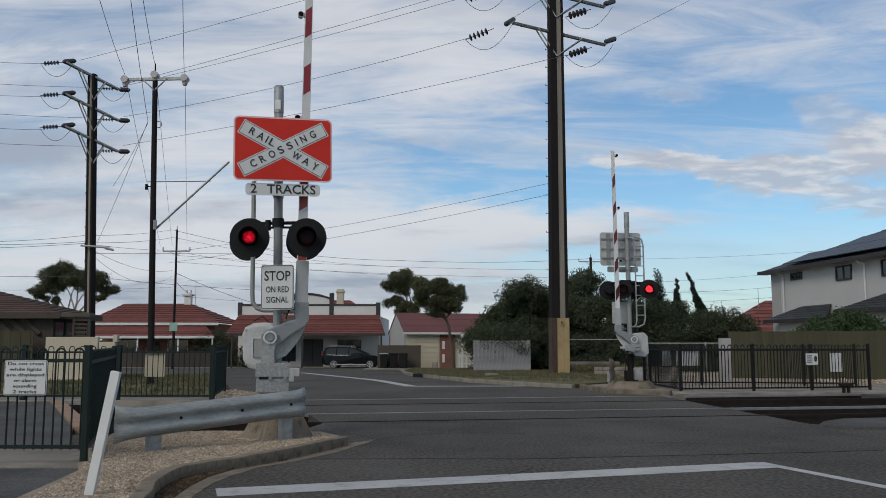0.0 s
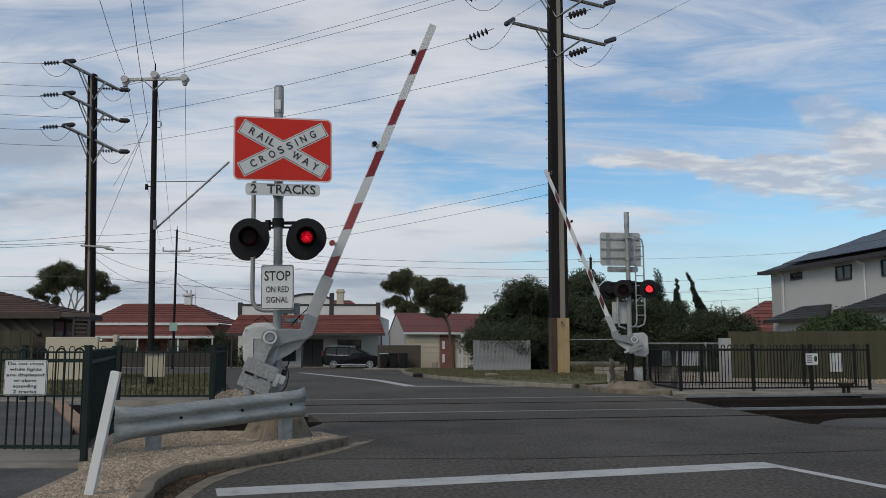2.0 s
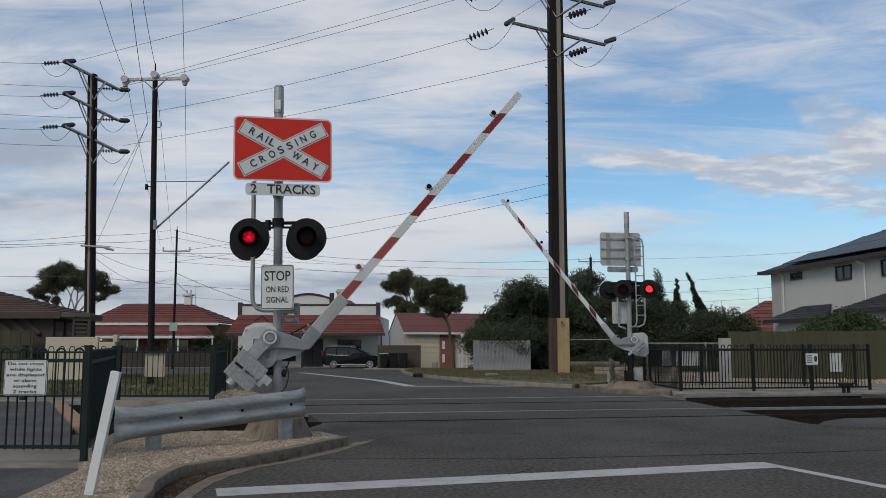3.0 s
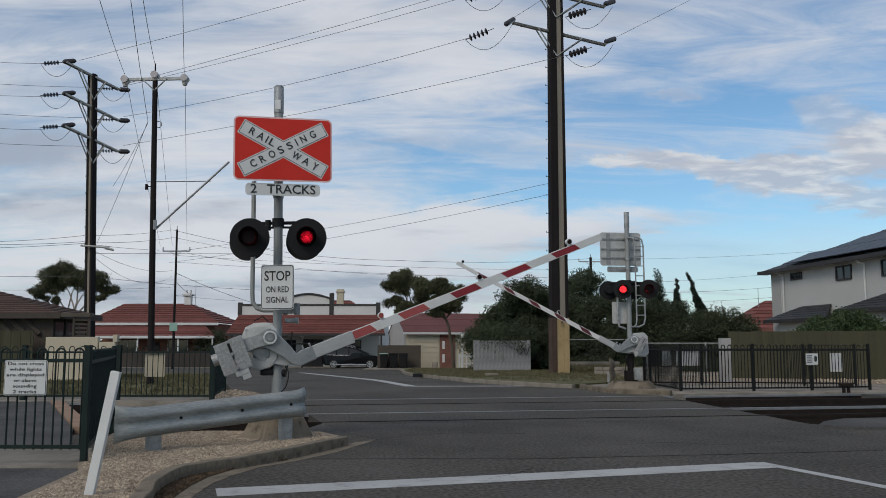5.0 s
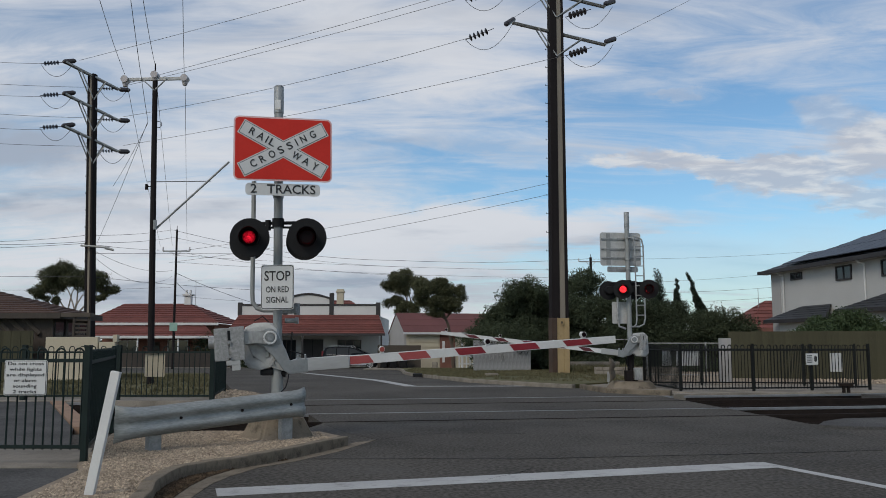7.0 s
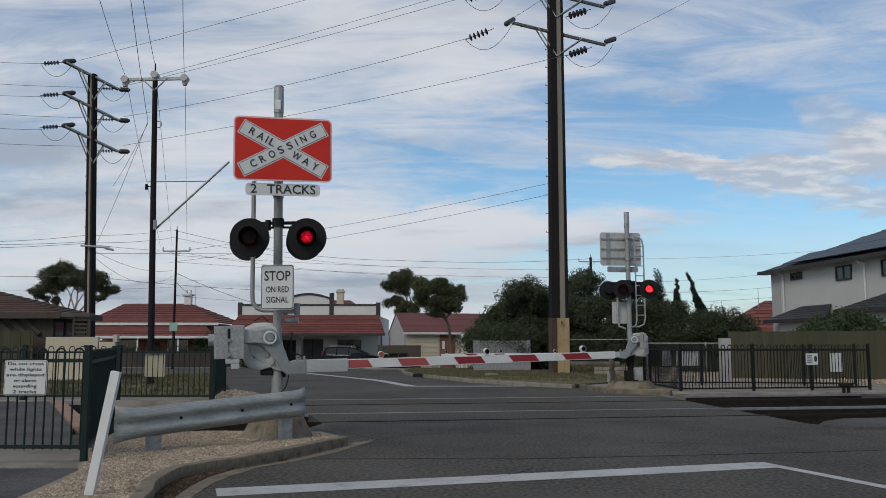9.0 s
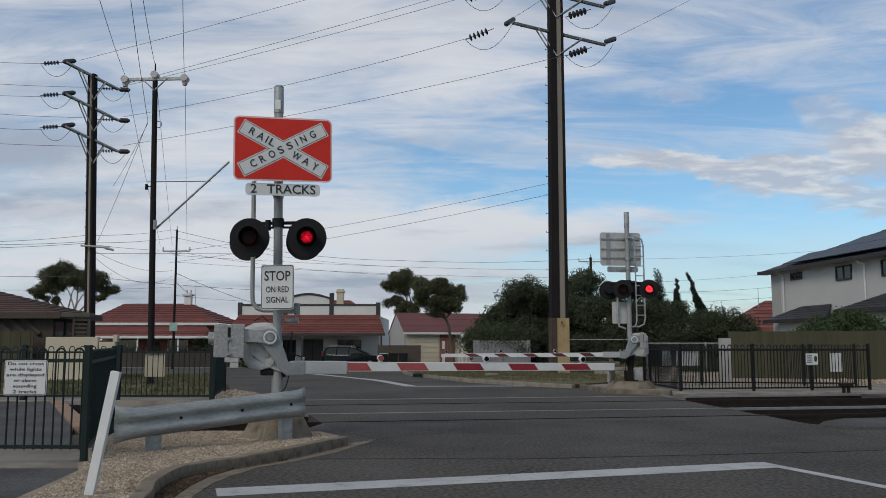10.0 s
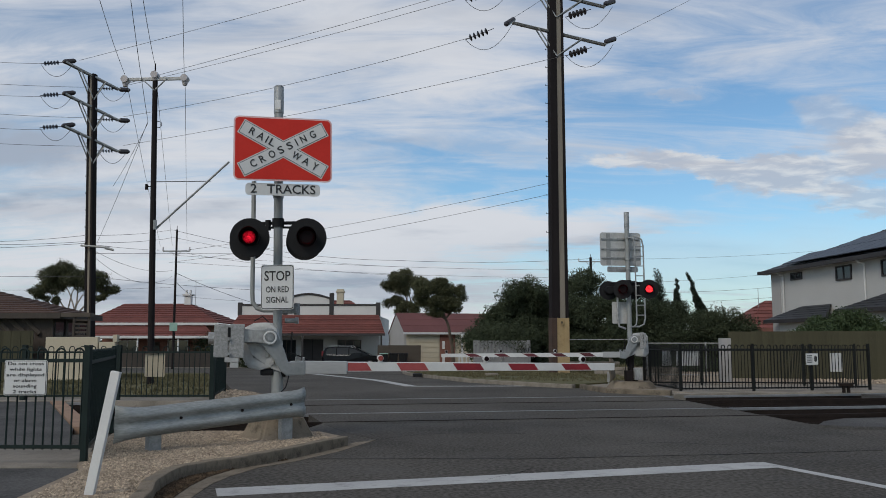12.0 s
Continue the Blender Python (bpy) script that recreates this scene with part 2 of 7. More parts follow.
POLECONC = mat("pole_concrete", (0.26, 0.225, 0.18), (0.17, 0.15, 0.125), 0.9, scale=1.2, fine=40, bump=0.3, stretch=(1, 1, 0.25), spots=0.4, spot=(0.09, 0.08, 0.07))
POLEBUFF = mat("pole_buff_coating", (0.42, 0.31, 0.16), (0.31, 0.22, 0.11), 0.85, scale=1.6, fine=40, bump=0.3, spots=0.5, spot=(0.16, 0.10, 0.05))
POLERUST = mat("pole_brown_coating", (0.075, 0.042, 0.028), (0.04, 0.025, 0.018), 0.8, scale=2, fine=40, bump=0.3)
INSUL = mat("insulator_glaze", (0.035, 0.03, 0.034), (0.025, 0.022, 0.026), 0.25, bump=0)
PORCELAIN = mat("pale_insulator", (0.45, 0.42, 0.42), (0.36, 0.33, 0.33), 0.3, bump=0)
WIRE = mat("weathered_wire", (0.085, 0.085, 0.09), (0.06, 0.06, 0.065), 0.6, 0.3, bump=0)
TILE_RED = mat("red_roof_tile", (0.195, 0.072, 0.060), (0.135, 0.052, 0.045), 0.85, scale=0.9, fine=9, bump=0.4, objv=0.16, spots=0.5, spot=(0.075, 0.04, 0.035), spec=0.15)
TILE_MAUVE = mat("dull_red_roof_sheet", (0.15, 0.062, 0.058), (0.115, 0.05, 0.048), 0.8, scale=0.7, fine=12, bump=0.2, objv=0.06, spots=0.3, spot=(0.08, 0.045, 0.042), spec=0.2)
GREYWOOD = mat("grey_weathered_timber", (0.105, 0.088, 0.072), (0.07, 0.058, 0.048), 0.85, scale=2, fine=30, bump=0.3, spec=0.2)
TILE_BROWN = mat("brown_roof_tile", (0.098, 0.058, 0.045), (0.062, 0.038, 0.031), 0.85, scale=1, fine=14, bump=0.4, objv=0.14, spots=0.4, spot=(0.05, 0.036, 0.03), spec=0.2)
ROOFDARK = mat("charcoal_roof", (0.028, 0.030, 0.034), (0.021, 0.022, 0.025), 0.6, scale=1, fine=20, bump=0.2)
SOLAR = mat("solar_panel_glass", (0.05, 0.06, 0.08), (0.04, 0.05, 0.065), 0.5, scale=1, fine=20, bump=0, spec=0.25)
RENDERWHITE = mat("white_render", (0.60, 0.595, 0.58), (0.52, 0.515, 0.50), 0.9, scale=0.6, fine=25, bump=0.2, spots=0.15, spot=(0.4, 0.39, 0.37))
OFFWHITE = mat("off_white_house_render", (0.47, 0.465, 0.45), (0.41, 0.405, 0.395), 0.92, scale=0.5, fine=18, bump=0.25, spots=0.25, spot=(0.34, 0.33, 0.31), spec=0.1)
HOARDGREY = mat("weathered_pale_iron", (0.30, 0.30, 0.30), (0.16, 0.16, 0.163), 0.7, 0.1, scale=2.2, fine=14, bump=0.1, spots=0.5, spot=(0.13, 0.13, 0.135), stretch=(1, 1, 0.35), contrast=0.13)
RENDERGREY = mat("grey_render", (0.36, 0.35, 0.34), (0.31, 0.30, 0.29), 0.9, scale=0.6, fine=25, bump=0.2)
CREAM = mat("cream_render", (0.50, 0.44, 0.33), (0.42, 0.37, 0.28), 0.9, scale=0.8, fine=25, bump=0.2, spots=0.2, spot=(0.3, 0.26, 0.2))
BROWNWOOD = mat("dark_stained_timber", (0.055, 0.042, 0.034), (0.034, 0.027, 0.022), 0.8, scale=2, fine=30, bump=0.3, stretch=(1, 1, 0.2))
BRICKRED = mat("red_brickwork", (0.20, 0.085, 0.06), (0.13, 0.06, 0.045), 0.9, scale=2, fine=20, bump=0.4)
DARKTRIM = mat("dark_trim_paint", (0.03, 0.025, 0.025), (0.02, 0.018, 0.018), 0.6, scale=3, bump=0.05)
WINDOW = glass("window_glass")
CARBLACK = glass("black_car_paint", (0.006, 0.006, 0.007), 0.16)
CARBLACK.node_tree.nodes["Principled BSDF"].inputs["Specular IOR Level"].default_value = 0.2
# darker copy of the boom red; the far boom's shade is in the colour
BANDDARK = mat("boom_maroon_sheet", (0.105, 0.012, 0.018), (0.07, 0.010, 0.014), 0.5, scale=3, fine=60, bump=0.02, objv=0.3)
# tint is lightened to stand for reflections in the car windows
CARGLASS = glass("car_glass", (0.05, 0.055, 0.06), 0.05)
TYRE = mat("tyre_rubber", (0.02, 0.02, 0.02), (0.014, 0.014, 0.014), 0.85, bump=0.1)
RIM = mat("alloy_wheel", (0.55, 0.55, 0.56), (0.45, 0.45, 0.46), 0.35, 0.7, bump=0)
BARK = mat("bark", (0.10, 0.075, 0.055), (0.06, 0.045, 0.034), 0.95, scale=3, fine=25, bump=0.6, stretch=(1, 1, 0.3))
PALEBARK = mat("pale_gum_bark", (0.33, 0.29, 0.25), (0.22, 0.19, 0.16), 0.9, scale=3, fine=25, bump=0.4, stretch=(1, 1, 0.3))
LEAF_GUM = mat("gum_leaves", (0.092, 0.096, 0.050), (0.058, 0.062, 0.032), 0.7, scale=0.8, fine=10, bump=0, island=0.5, spec=0.2)
LEAF_DARK = mat("dark_bush_leaves", (0.064, 0.077, 0.047), (0.043, 0.055, 0.034), 0.9, scale=0.5, fine=8, bump=0, island=0.3, spec=0.04)
LEAF_SHRUB = mat("shrub_leaves", (0.060, 0.085, 0.040), (0.038, 0.058, 0.026), 0.7, scale=0.8, fine=8, bump=0, island=0.4, spec=0.15)
LEAF_CYP = mat("cypress_leaves", (0.024, 0.036, 0.022), (0.016, 0.025, 0.015), 0.7, scale=1, fine=8, bump=0, island=0.4, spec=0.2)
LEAF_FAR = mat("far_tree_leaves", (0.042, 0.055, 0.03), (0.03, 0.04, 0.024), 0.7, scale=0.2, fine=4, bump=0, island=0.4, spec=0.3)
STRAW = mat("grass_blades", (0.085, 0.085, 0.045), (0.14, 0.12, 0.07), 0.9, scale=0.8, fine=8, bump=0, island=0.4, spec=0.1)
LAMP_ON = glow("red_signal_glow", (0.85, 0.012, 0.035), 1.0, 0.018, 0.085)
BANDPINK = mat("boom_faded_red_sheet", (0.36, 0.075, 0.07), (0.28, 0.05, 0.05), 0.5, scale=3, fine=60, bump=0.02)
LAMP_FAR = glow("bright_red_signal_glow", (1.0, 0.03, 0.04), 2.2, 0.05)
ARM_GLOW = glow("small_red_glow", (1.0, 0.28, 0.25), 0.14)
LENS_RED = mat("dark_red_lens", (0.010, 0.003, 0.004), (0.007, 0.002, 0.003), 0.45, fine=90, bump=0.3, spec=0.12)
ALUMINIUM = mat("plain_aluminium", (0.42, 0.42, 0.415), (0.34, 0.34, 0.335), 0.5, 0.25, scale=3, fine=20, bump=0.04, stretch=(0.4, 1, 2))
CASTGREY = mat("grey_cast_paint", (0.27, 0.285, 0.29), (0.19, 0.20, 0.205), 0.42, 0.25, scale=4, fine=24, bump=0.06, spots=0.3, spot=(0.33, 0.335, 0.33))
WEIGHT = mat("mottled_zinc_plate", (0.36, 0.36, 0.355), (0.23, 0.232, 0.228), 0.6, 0.2, scale=26, fine=70, bump=0.25, spots=0.6, spot=(0.12, 0.118, 0.112), contrast=0.12)
PALEGEAR = mat("pale_gear_paint", (0.50, 0.50, 0.49), (0.36, 0.36, 0.35), 0.5, 0.1, scale=4, fine=30, bump=0.08, spots=0.5, spot=(0.22, 0.21, 0.20))
GREENSIGN = mat("green_street_sign", (0.28, 0.42, 0.36), (0.20, 0.34, 0.28), 0.5, bump=0)

# ---------------------------------------------------------------- mesh helpers
SLOPE = 0.01875


def gz(y):
    """Height of the ground, which falls gently beyond the crossing."""
    return 0.0 if y < 30 else -SLOPE * (min(y, 70.0) - 30)


def part(name, bm, material, parent=None, label="", smooth=False):
    """Links a bmesh as one mesh object, under a thing or under a part."""
    me = bpy.data.meshes.new(name)
    bmesh.ops.recalc_face_normals(bm, faces=bm.faces)
    if smooth:
        for f in bm.faces:
            f.smooth = True
    bm.to_mesh(me)
    bm.free()
    for mm in material if isinstance(material, (list, tuple)) else [material]:
        me.materials.append(mm)
    ob = new(name, me)
    if parent:
        ob.parent = parent
    if label:
        ob["label"] = label
    return ob


def raw(name, verts, faces, material, parent=None):
    me = bpy.data.meshes.new(name)
    me.from_pydata(verts, [], faces)
    me.materials.append(material)
    me.update()
    ob = new(name, me)
    if parent:
        ob.parent = parent
    return ob


def share(ob, m, parent=None):
    """Another object on the same mesh."""
    o = new(ob.name.split(".")[0], ob.data)
    o.matrix_basis = m
    if parent:
        o.parent = parent
    return o


def thing(name, label, category, m=None, group=""):
    ob = new(name)
    ob.empty_display_size = 0.2
    if m is not None:
        ob.matrix_basis = m
    return tagged(ob, label, category, group)


def box(bm, lo, hi, bevel=0.0, m=None, mi=0):
    lo, hi = Vector(lo), Vector(hi)
    r = bmesh.ops.create_cube(bm, size=1.0)
    mid, d = (lo + hi) / 2, hi - lo
    bmesh.ops.transform(bm, matrix=Matrix.Translation(mid) @ Matrix.Diagonal((d.x, d.y, d.z, 1)), verts=r["verts"])
    vs = r["verts"]
    if bevel:
        es = list({e for v in vs for e in v.link_edges})
        q = bmesh.ops.bevel(bm, geom=es, offset=bevel, segments=2, profile=0.7, affect="EDGES")
        vs = list({v for f in q["faces"] for v in f.verts} | {v for v in vs if v.is_valid})
    if m is not None:
        bmesh.ops.transform(bm, matrix=m, verts=vs)
    if mi:
        for f in {f for v in vs for f in v.link_faces}:
            f.material_index = mi
    return bm


def rod(bm, a, b, r0, r1=None, seg=12, mi=0):
    a, b = Vector(a), Vector(b)
    d = b - a
    r = bmesh.ops.create_cone(bm, cap_ends=True, segments=seg, radius1=r0, radius2=r0 if r1 is None else r1, depth=d.length)
    q = Vector((0, 0, 1)).rotation_difference(d.normalized()).to_matrix().to_4x4()
    bmesh.ops.transform(bm, matrix=Matrix.Translation((a + b) / 2) @ q, verts=r["verts"])
    if mi:
        for f in {f for v in r["verts"] for f in v.link_faces}:
            f.material_index = mi
    return bm


def pipe(bm, pts, r, seg=8):
    """A tube along points."""
    pts = [Vector(p) for p in pts]
    rings = []
    for i, p in enumerate(pts):
        t = (pts[min(i + 1, len(pts) - 1)] - pts[max(i - 1, 0)]).normalized()
        q = Vector((0, 0, 1)).rotation_difference(t).to_matrix()
        rings.append([bm.verts.new(p + q @ Vector((r * math.cos(k * math.tau / seg), r * math.sin(k * math.tau / seg), 0))) for k in range(seg)])
    for a, b in zip(rings, rings[1:]):
        for k in range(seg):
            bm.faces.new((a[k], a[(k + 1) % seg], b[(k + 1) % seg], b[k]))
    bm.faces.new(rings[0])
    bm.faces.new(rings[-1])
    return bm


def arc(centre, r, a0, a1, n, u=(1, 0, 0), v=(0, 0, 1)):
    c, u, v = Vector(centre), Vector(u), Vector(v)
    return [c + u * r * math.cos(radians(a0 + (a1 - a0) * i / n)) + v * r * math.sin(radians(a0 + (a1 - a0) * i / n)) for i in range(n + 1)]


def prism(bm, poly, y0, y1, bevel=0.0, mi=0):
    """A slab from an outline in x and z, from y0 to y1."""
    f = bm.faces.new([bm.verts.new((x, y0, z)) for x, z in poly])
    r = bmesh.ops.extrude_face_region(bm, geom=[f])
    vs = [v for v in r["geom"] if isinstance(v, bmesh.types.BMVert)]
    bmesh.ops.translate(bm, vec=(0, y1 - y0, 0), verts=vs)
    fs = {g for v in vs + list(f.verts) for g in v.link_faces}
    if bevel:
        q = bmesh.ops.bevel(bm, geom=list({e for g in fs for e in g.edges}), offset=bevel, segments=2, profile=0.7, affect="EDGES")
        fs = {g for g in q["faces"]}
    if mi:
        for g in fs:
            g.material_index = mi
    return bm


def rounded(w, h, r, n=5, cx=0.0, cz=0.0):
    out = []
    for sx, sz, a in ((1, 1, 0), (-1, 1, 90), (-1, -1, 180), (1, -1, 270)):
        for i in range(n + 1):
            t = radians(a + 90 * i / n)
            out.append((cx + sx * (w / 2 - r) + r * math.cos(t), cz + sz * (h / 2 - r) + r * math.sin(t)))
    return out


def slab(name, poly, top, depth, material, label="", cat="", kind="structure", bevel=0.0, cells=0):
    """A slab of ground on an outline in x and y; its top follows the fall of the ground."""
    bm = bmesh.new()
    bm.faces.new([bm.verts.new((x, y, 0)) for x, y in poly])
    for cut in (30.0, 70.0):
        bmesh.ops.bisect_plane(bm, geom=bm.verts[:] + bm.edges[:] + bm.faces[:], plane_co=(0, cut, 0), plane_no=(0, 1, 0))
    tops = list(bm.faces)
    r = bmesh.ops.extrude_face_region(bm, geom=tops)
    low = {v for v in r["geom"] if isinstance(v, bmesh.types.BMVert)}
    for v in bm.verts:
        v.co.z = gz(v.co.y) + top - (depth if v in low else 0)
    ob = part(name, bm, material)
    return tagged(ob, label, cat, kind=kind)


def text_mesh(name, words, size, material, parent, m, width=None):
    """Lettering in the built-in font, centred, standing in x and z and facing -y."""
    cu = bpy.data.curves.new(name, "FONT")
    cu.body, cu.size, cu.align_x, cu.align_y, cu.extrude = words, size, "CENTER", "CENTER", 0.002
    cu.resolution_u = 3
    cu.offset = size * (0.012 if size > 0.1 else 0.002)
    tmp = new(name, cu)
    bpy.context.view_layer.update()
    me = bpy.data.meshes.new_from_object(tmp.evaluated_get(bpy.context.evaluated_depsgraph_get()))
    bpy.data.objects.remove(tmp)
    if width:
        xs = [v.co.x for v in me.vertices]
        k = width / (max(xs) - min(xs))
        c = (max(xs) + min(xs)) / 2
        for v in me.vertices:
            v.co.x = (v.co.x - c) * k
    me.transform(m @ pose(0, 0, 0, 90, 0, 0))
    me.materials.clear()
    me.materials.append(material)
    ob = new(name, me)
    ob.parent = parent
    return ob


def wire(name, a, b, sag, r=0.011, n=14, label="thin dark overhead power line"):
    bm = bmesh.new()
    a, b = Vector(a), Vector(b)
    pts = [a.lerp(b, i / n) - Vector((0, 0, sag * 4 * (i / n) * (1 - i / n))) for i in range(n + 1)]
    pipe(bm, pts, r * 1.15, 5)
    return tagged(part(name, bm, WIRE), label, "power line", "overhead lines")


# ---------------------------------------------------------------- ground
slab("ground", [(-900, -60), (900, -60), (900, 2600), (-900, 2600)], -0.20, 0.5, SOIL, "dark soil and ballast ground", "ground")
slab("road", [(-14, -40), (16, -40), (16, 13.2), (6.25, 13.4), (5.9, 14.0), (5.42, 20.3), (5.3, 22.5), (4.4, 26), (4.4, 40), (60, 46), (60, 70), (-80, 70), (-80, 47), (-12.6, 46), (-5.6, 23), (-3.5, 19.3), (-1.95, 14.0), (-2.2, 12.4), (-14, 12)],
     0.0, 0.2, ASPHALT, "dark grey worn asphalt road across the tracks", "road")


def strip(name, a, b, w, label, lift=0.004):
    a, b = Vector((*a, 0)), Vector((*b, 0))
    d = (b - a).normalized()
    s = Vector((-d.y, d.x, 0)) * w / 2
    bm = bmesh.new()
    n = max(2, int((b - a).length / 1.0))
    rows = []
    for i in range(n + 1):
        p = a.lerp(b, i / n)
        rows.append([bm.verts.new((q.x, q.y, gz(q.y) + lift)) for q in (p - s, p + s)])
    for r, q in zip(rows, rows[1:]):
        bm.faces.new((r[0], r[1], q[1], q[0]))
    ex = bmesh.ops.extrude_face_region(bm, geom=bm.faces[:])
    bmesh.ops.translate(bm, vec=(0, 0, -0.003), verts=[v for v in ex["geom"] if isinstance(v, bmesh.types.BMVert)])
    return tagged(part(name, bm, LINEPAINT), label, "road marking", kind="structure")


strip("stop_line", (-1.98, 7.59), (3.46, 9.27), 0.40, "worn white stop line painted on asphalt")
strip("edge_line", (3.44, 9.44), (4.6, 6.2), 0.13, "thin white line painted on asphalt", 0.0055)
strip("far_stop_line", (-0.95, 25.8), (4.55, 26.0), 0.30, "worn white stop line beyond the tracks")
strip("centre_line", (-0.95, 25.8), (-7.6, 46.0), 0.36, "worn white centre line beyond the tracks")

# rails run slightly askew across the road
RAIL_DIR = Vector((0.985, 0.172, 0)).normalized()


def rail(i, y_at):
    """y_at: where the rail crosses x = -2.5."""
    c = Vector((-2.5, y_at, 0))
    q = pose(0, 0, 0, 0, 0, math.degrees(math.atan2(RAIL_DIR.y, RAIL_DIR.x)))
    bm = bmesh.new()
    box(bm, (-45, -0.02, -0.045), (45, 0.02, 0.010), 0.006)
    t = tagged(part("rail_%d" % i, bm, RAILTOP if i in (2, 4) else RUST), "polished steel rail set in asphalt" if i in (2, 4) else "dull rusty rail set in asphalt", "rail", kind="structure")
    t.matrix_basis = Matrix.Translation(c) @ q
    bm = bmesh.new()
    box(bm, (-45, -0.012, -0.13), (45, 0.012, -0.046))
    box(bm, (-45, -0.07, -0.155), (45, 0.07, -0.131))
    part("rail_web", bm, RUST, t, "rusty rail web and foot")
    bm = bmesh.new()
    box(bm, (2.0, 0.045, -0.06), (8.6, 0.11, 0.003))
    part("flangeway", bm, BLACK, t, "dark flangeway gap beside the rail")


for i, y in enumerate((14.06, 15.75, 17.98, 19.66)):
    rail(i + 1, y)

# ---------------------------------------------------------------- signals
KEYED = []          # (object, rows) for motions()


def lamp_rows(on_first, swaps):
    """The lamp element turns its glowing side to the front and away again."""
    rows, turn = [], 0 if on_first else 180
    rows.append((0.0, pose(0, 0, 0, 0, 0, turn)))
    for t in swaps:
        for k, dt in enumerate((-0.0667, -0.0333, 0.0, 0.0333)):
            if 0 < t + dt < 12:
                rows.append((t + dt, pose(0, 0, 0, 0, 0, turn + 60 * k)))
        turn += 180
    rows.append((12.0, pose(0, 0, 0, 0, 0, turn)))
    return rows


def signal_light(signal, at, turn, tilt, on_first, swaps, glow_mat, lamp_r=0.10):
    """Round black backing disc with a hood, a lens and a lamp element that swaps its sides."""
    bm = bmesh.new()
    rod(bm, (0, 0, 0), (0, 0.012, 0), 0.262, seg=40)
    rod(bm, (0, 0.012, 0), (0, 0.020, 0), 0.245, 0.20, seg=40)
    rod(bm, (0, 0.018, 0), (0, 0.10, 0), 0.135, 0.10, seg=24)
    rod(bm, (0, 0.03, 0.1), (0, 0.44, 0.19), 0.022, seg=8)
    d = part("signal_light", bm, BLACK, signal, "round matt black flashing light with hood")
    d.matrix_basis = Matrix.Translation(at) @ pose(0, 0, 0, tilt, 0, turn)
    # open hood, longer on top
    bm = bmesh.new()
    rings = []
    for r, back in ((0.128, 0.0), (0.135, 1.0), (0.131, 1.0), (0.124, 0.0)):
        ring = []
        for k in range(25):
            a = radians(-40 + 260 * k / 24)
            ln = 0.27 - 0.10 * abs(math.sin((a - math.pi / 2) / 2))
            ring.append(bm.verts.new((r * math.cos(a), -0.002 - back * ln, r * math.sin(a))))
        rings.append(ring)
    for a, b in zip(rings, rings[1:] + rings[:1]):
        for k in range(24):
            bm.faces.new((a[k], a[k + 1], b[k + 1], b[k]))
    part("hood", bm, BLACK, d)
    bm = bmesh.new()
    rod(bm, (0, -0.001, 0), (0, -0.014, 0), 0.118, 0.108, seg=28)
    part("lens", bm, LENS_RED, d, "dark red glass lens")
    bm = bmesh.new()
    rod(bm, (0, -0.016, 0), (0, -0.006, 0), lamp_r, seg=24)
    rod(bm, (0, 0.006, 0), (0, 0.016, 0), lamp_r, seg=24, mi=1)
    rod(bm, (0, -0.006, 0), (0, 0.006, 0), lamp_r * 0.98, seg=24, mi=1)
    e = part("lamp_element", bm, [glow_mat, LENS_RED], d, "red lamp that flashes in turn with its twin")
    e.matrix_parent_inverse = pose(0, -0.112, 0)
    KEYED.append((e, lamp_rows(on_first, swaps)))
    return d


def beats(first, period, until=12.3):
    out = []
    t = first
    while t < until:
        out.append(t)
        t += period
    return out


def merged(*lists):
    return sorted(x for y in lists for x in y)


def plate(signal, name, w, h, r, y, x, z, material, border=None, b=0.03, label="", turn=0.0):
    bm = bmesh.new()
    prism(bm, rounded(w, h, r), 0.0, 0.006)
    ob = part(name, bm, border or material, signal, label)
    ob.matrix_basis = pose(x, y, z, 0, 0, turn)
    if border:
        bm = bmesh.new()
        prism(bm, rounded(w - 2 * b, h - 2 * b, max(r - b, 0.01)), -0.003, -0.0005)
        part("face_sheet", bm, material, ob)
    return ob


def octagon(bm, r0, r1, z0, z1, n=8, jag=0.0):
    rings = []
    for r, z in ((r0, z0), (r1, z1)):
        rings.append([bm.verts.new((r * math.cos((k + 0.5) * math.tau / n), r * math.sin((k + 0.5) * math.tau / n), z)) for k in range(n)])
    for k in range(n):
        bm.faces.new((rings[0][k], rings[0][(k + 1) % n], rings[1][(k + 1) % n], rings[1][k]))
    bm.faces.new(rings[1])
    bm.faces.new(rings[0])
    bmesh.ops.bevel(bm, geom=bm.edges[:], offset=0.03, segments=2, affect="EDGES")


def footing(x, y, r0, r1, h, label):
    bm = bmesh.new()
    octagon(bm, r0, r1, -0.1, h)
    ob = part("concrete_footing", bm, KERB)
    ob.matrix_basis = pose(x, y, 0, 0, 0, 10)
    return tagged(ob, label, "footing")


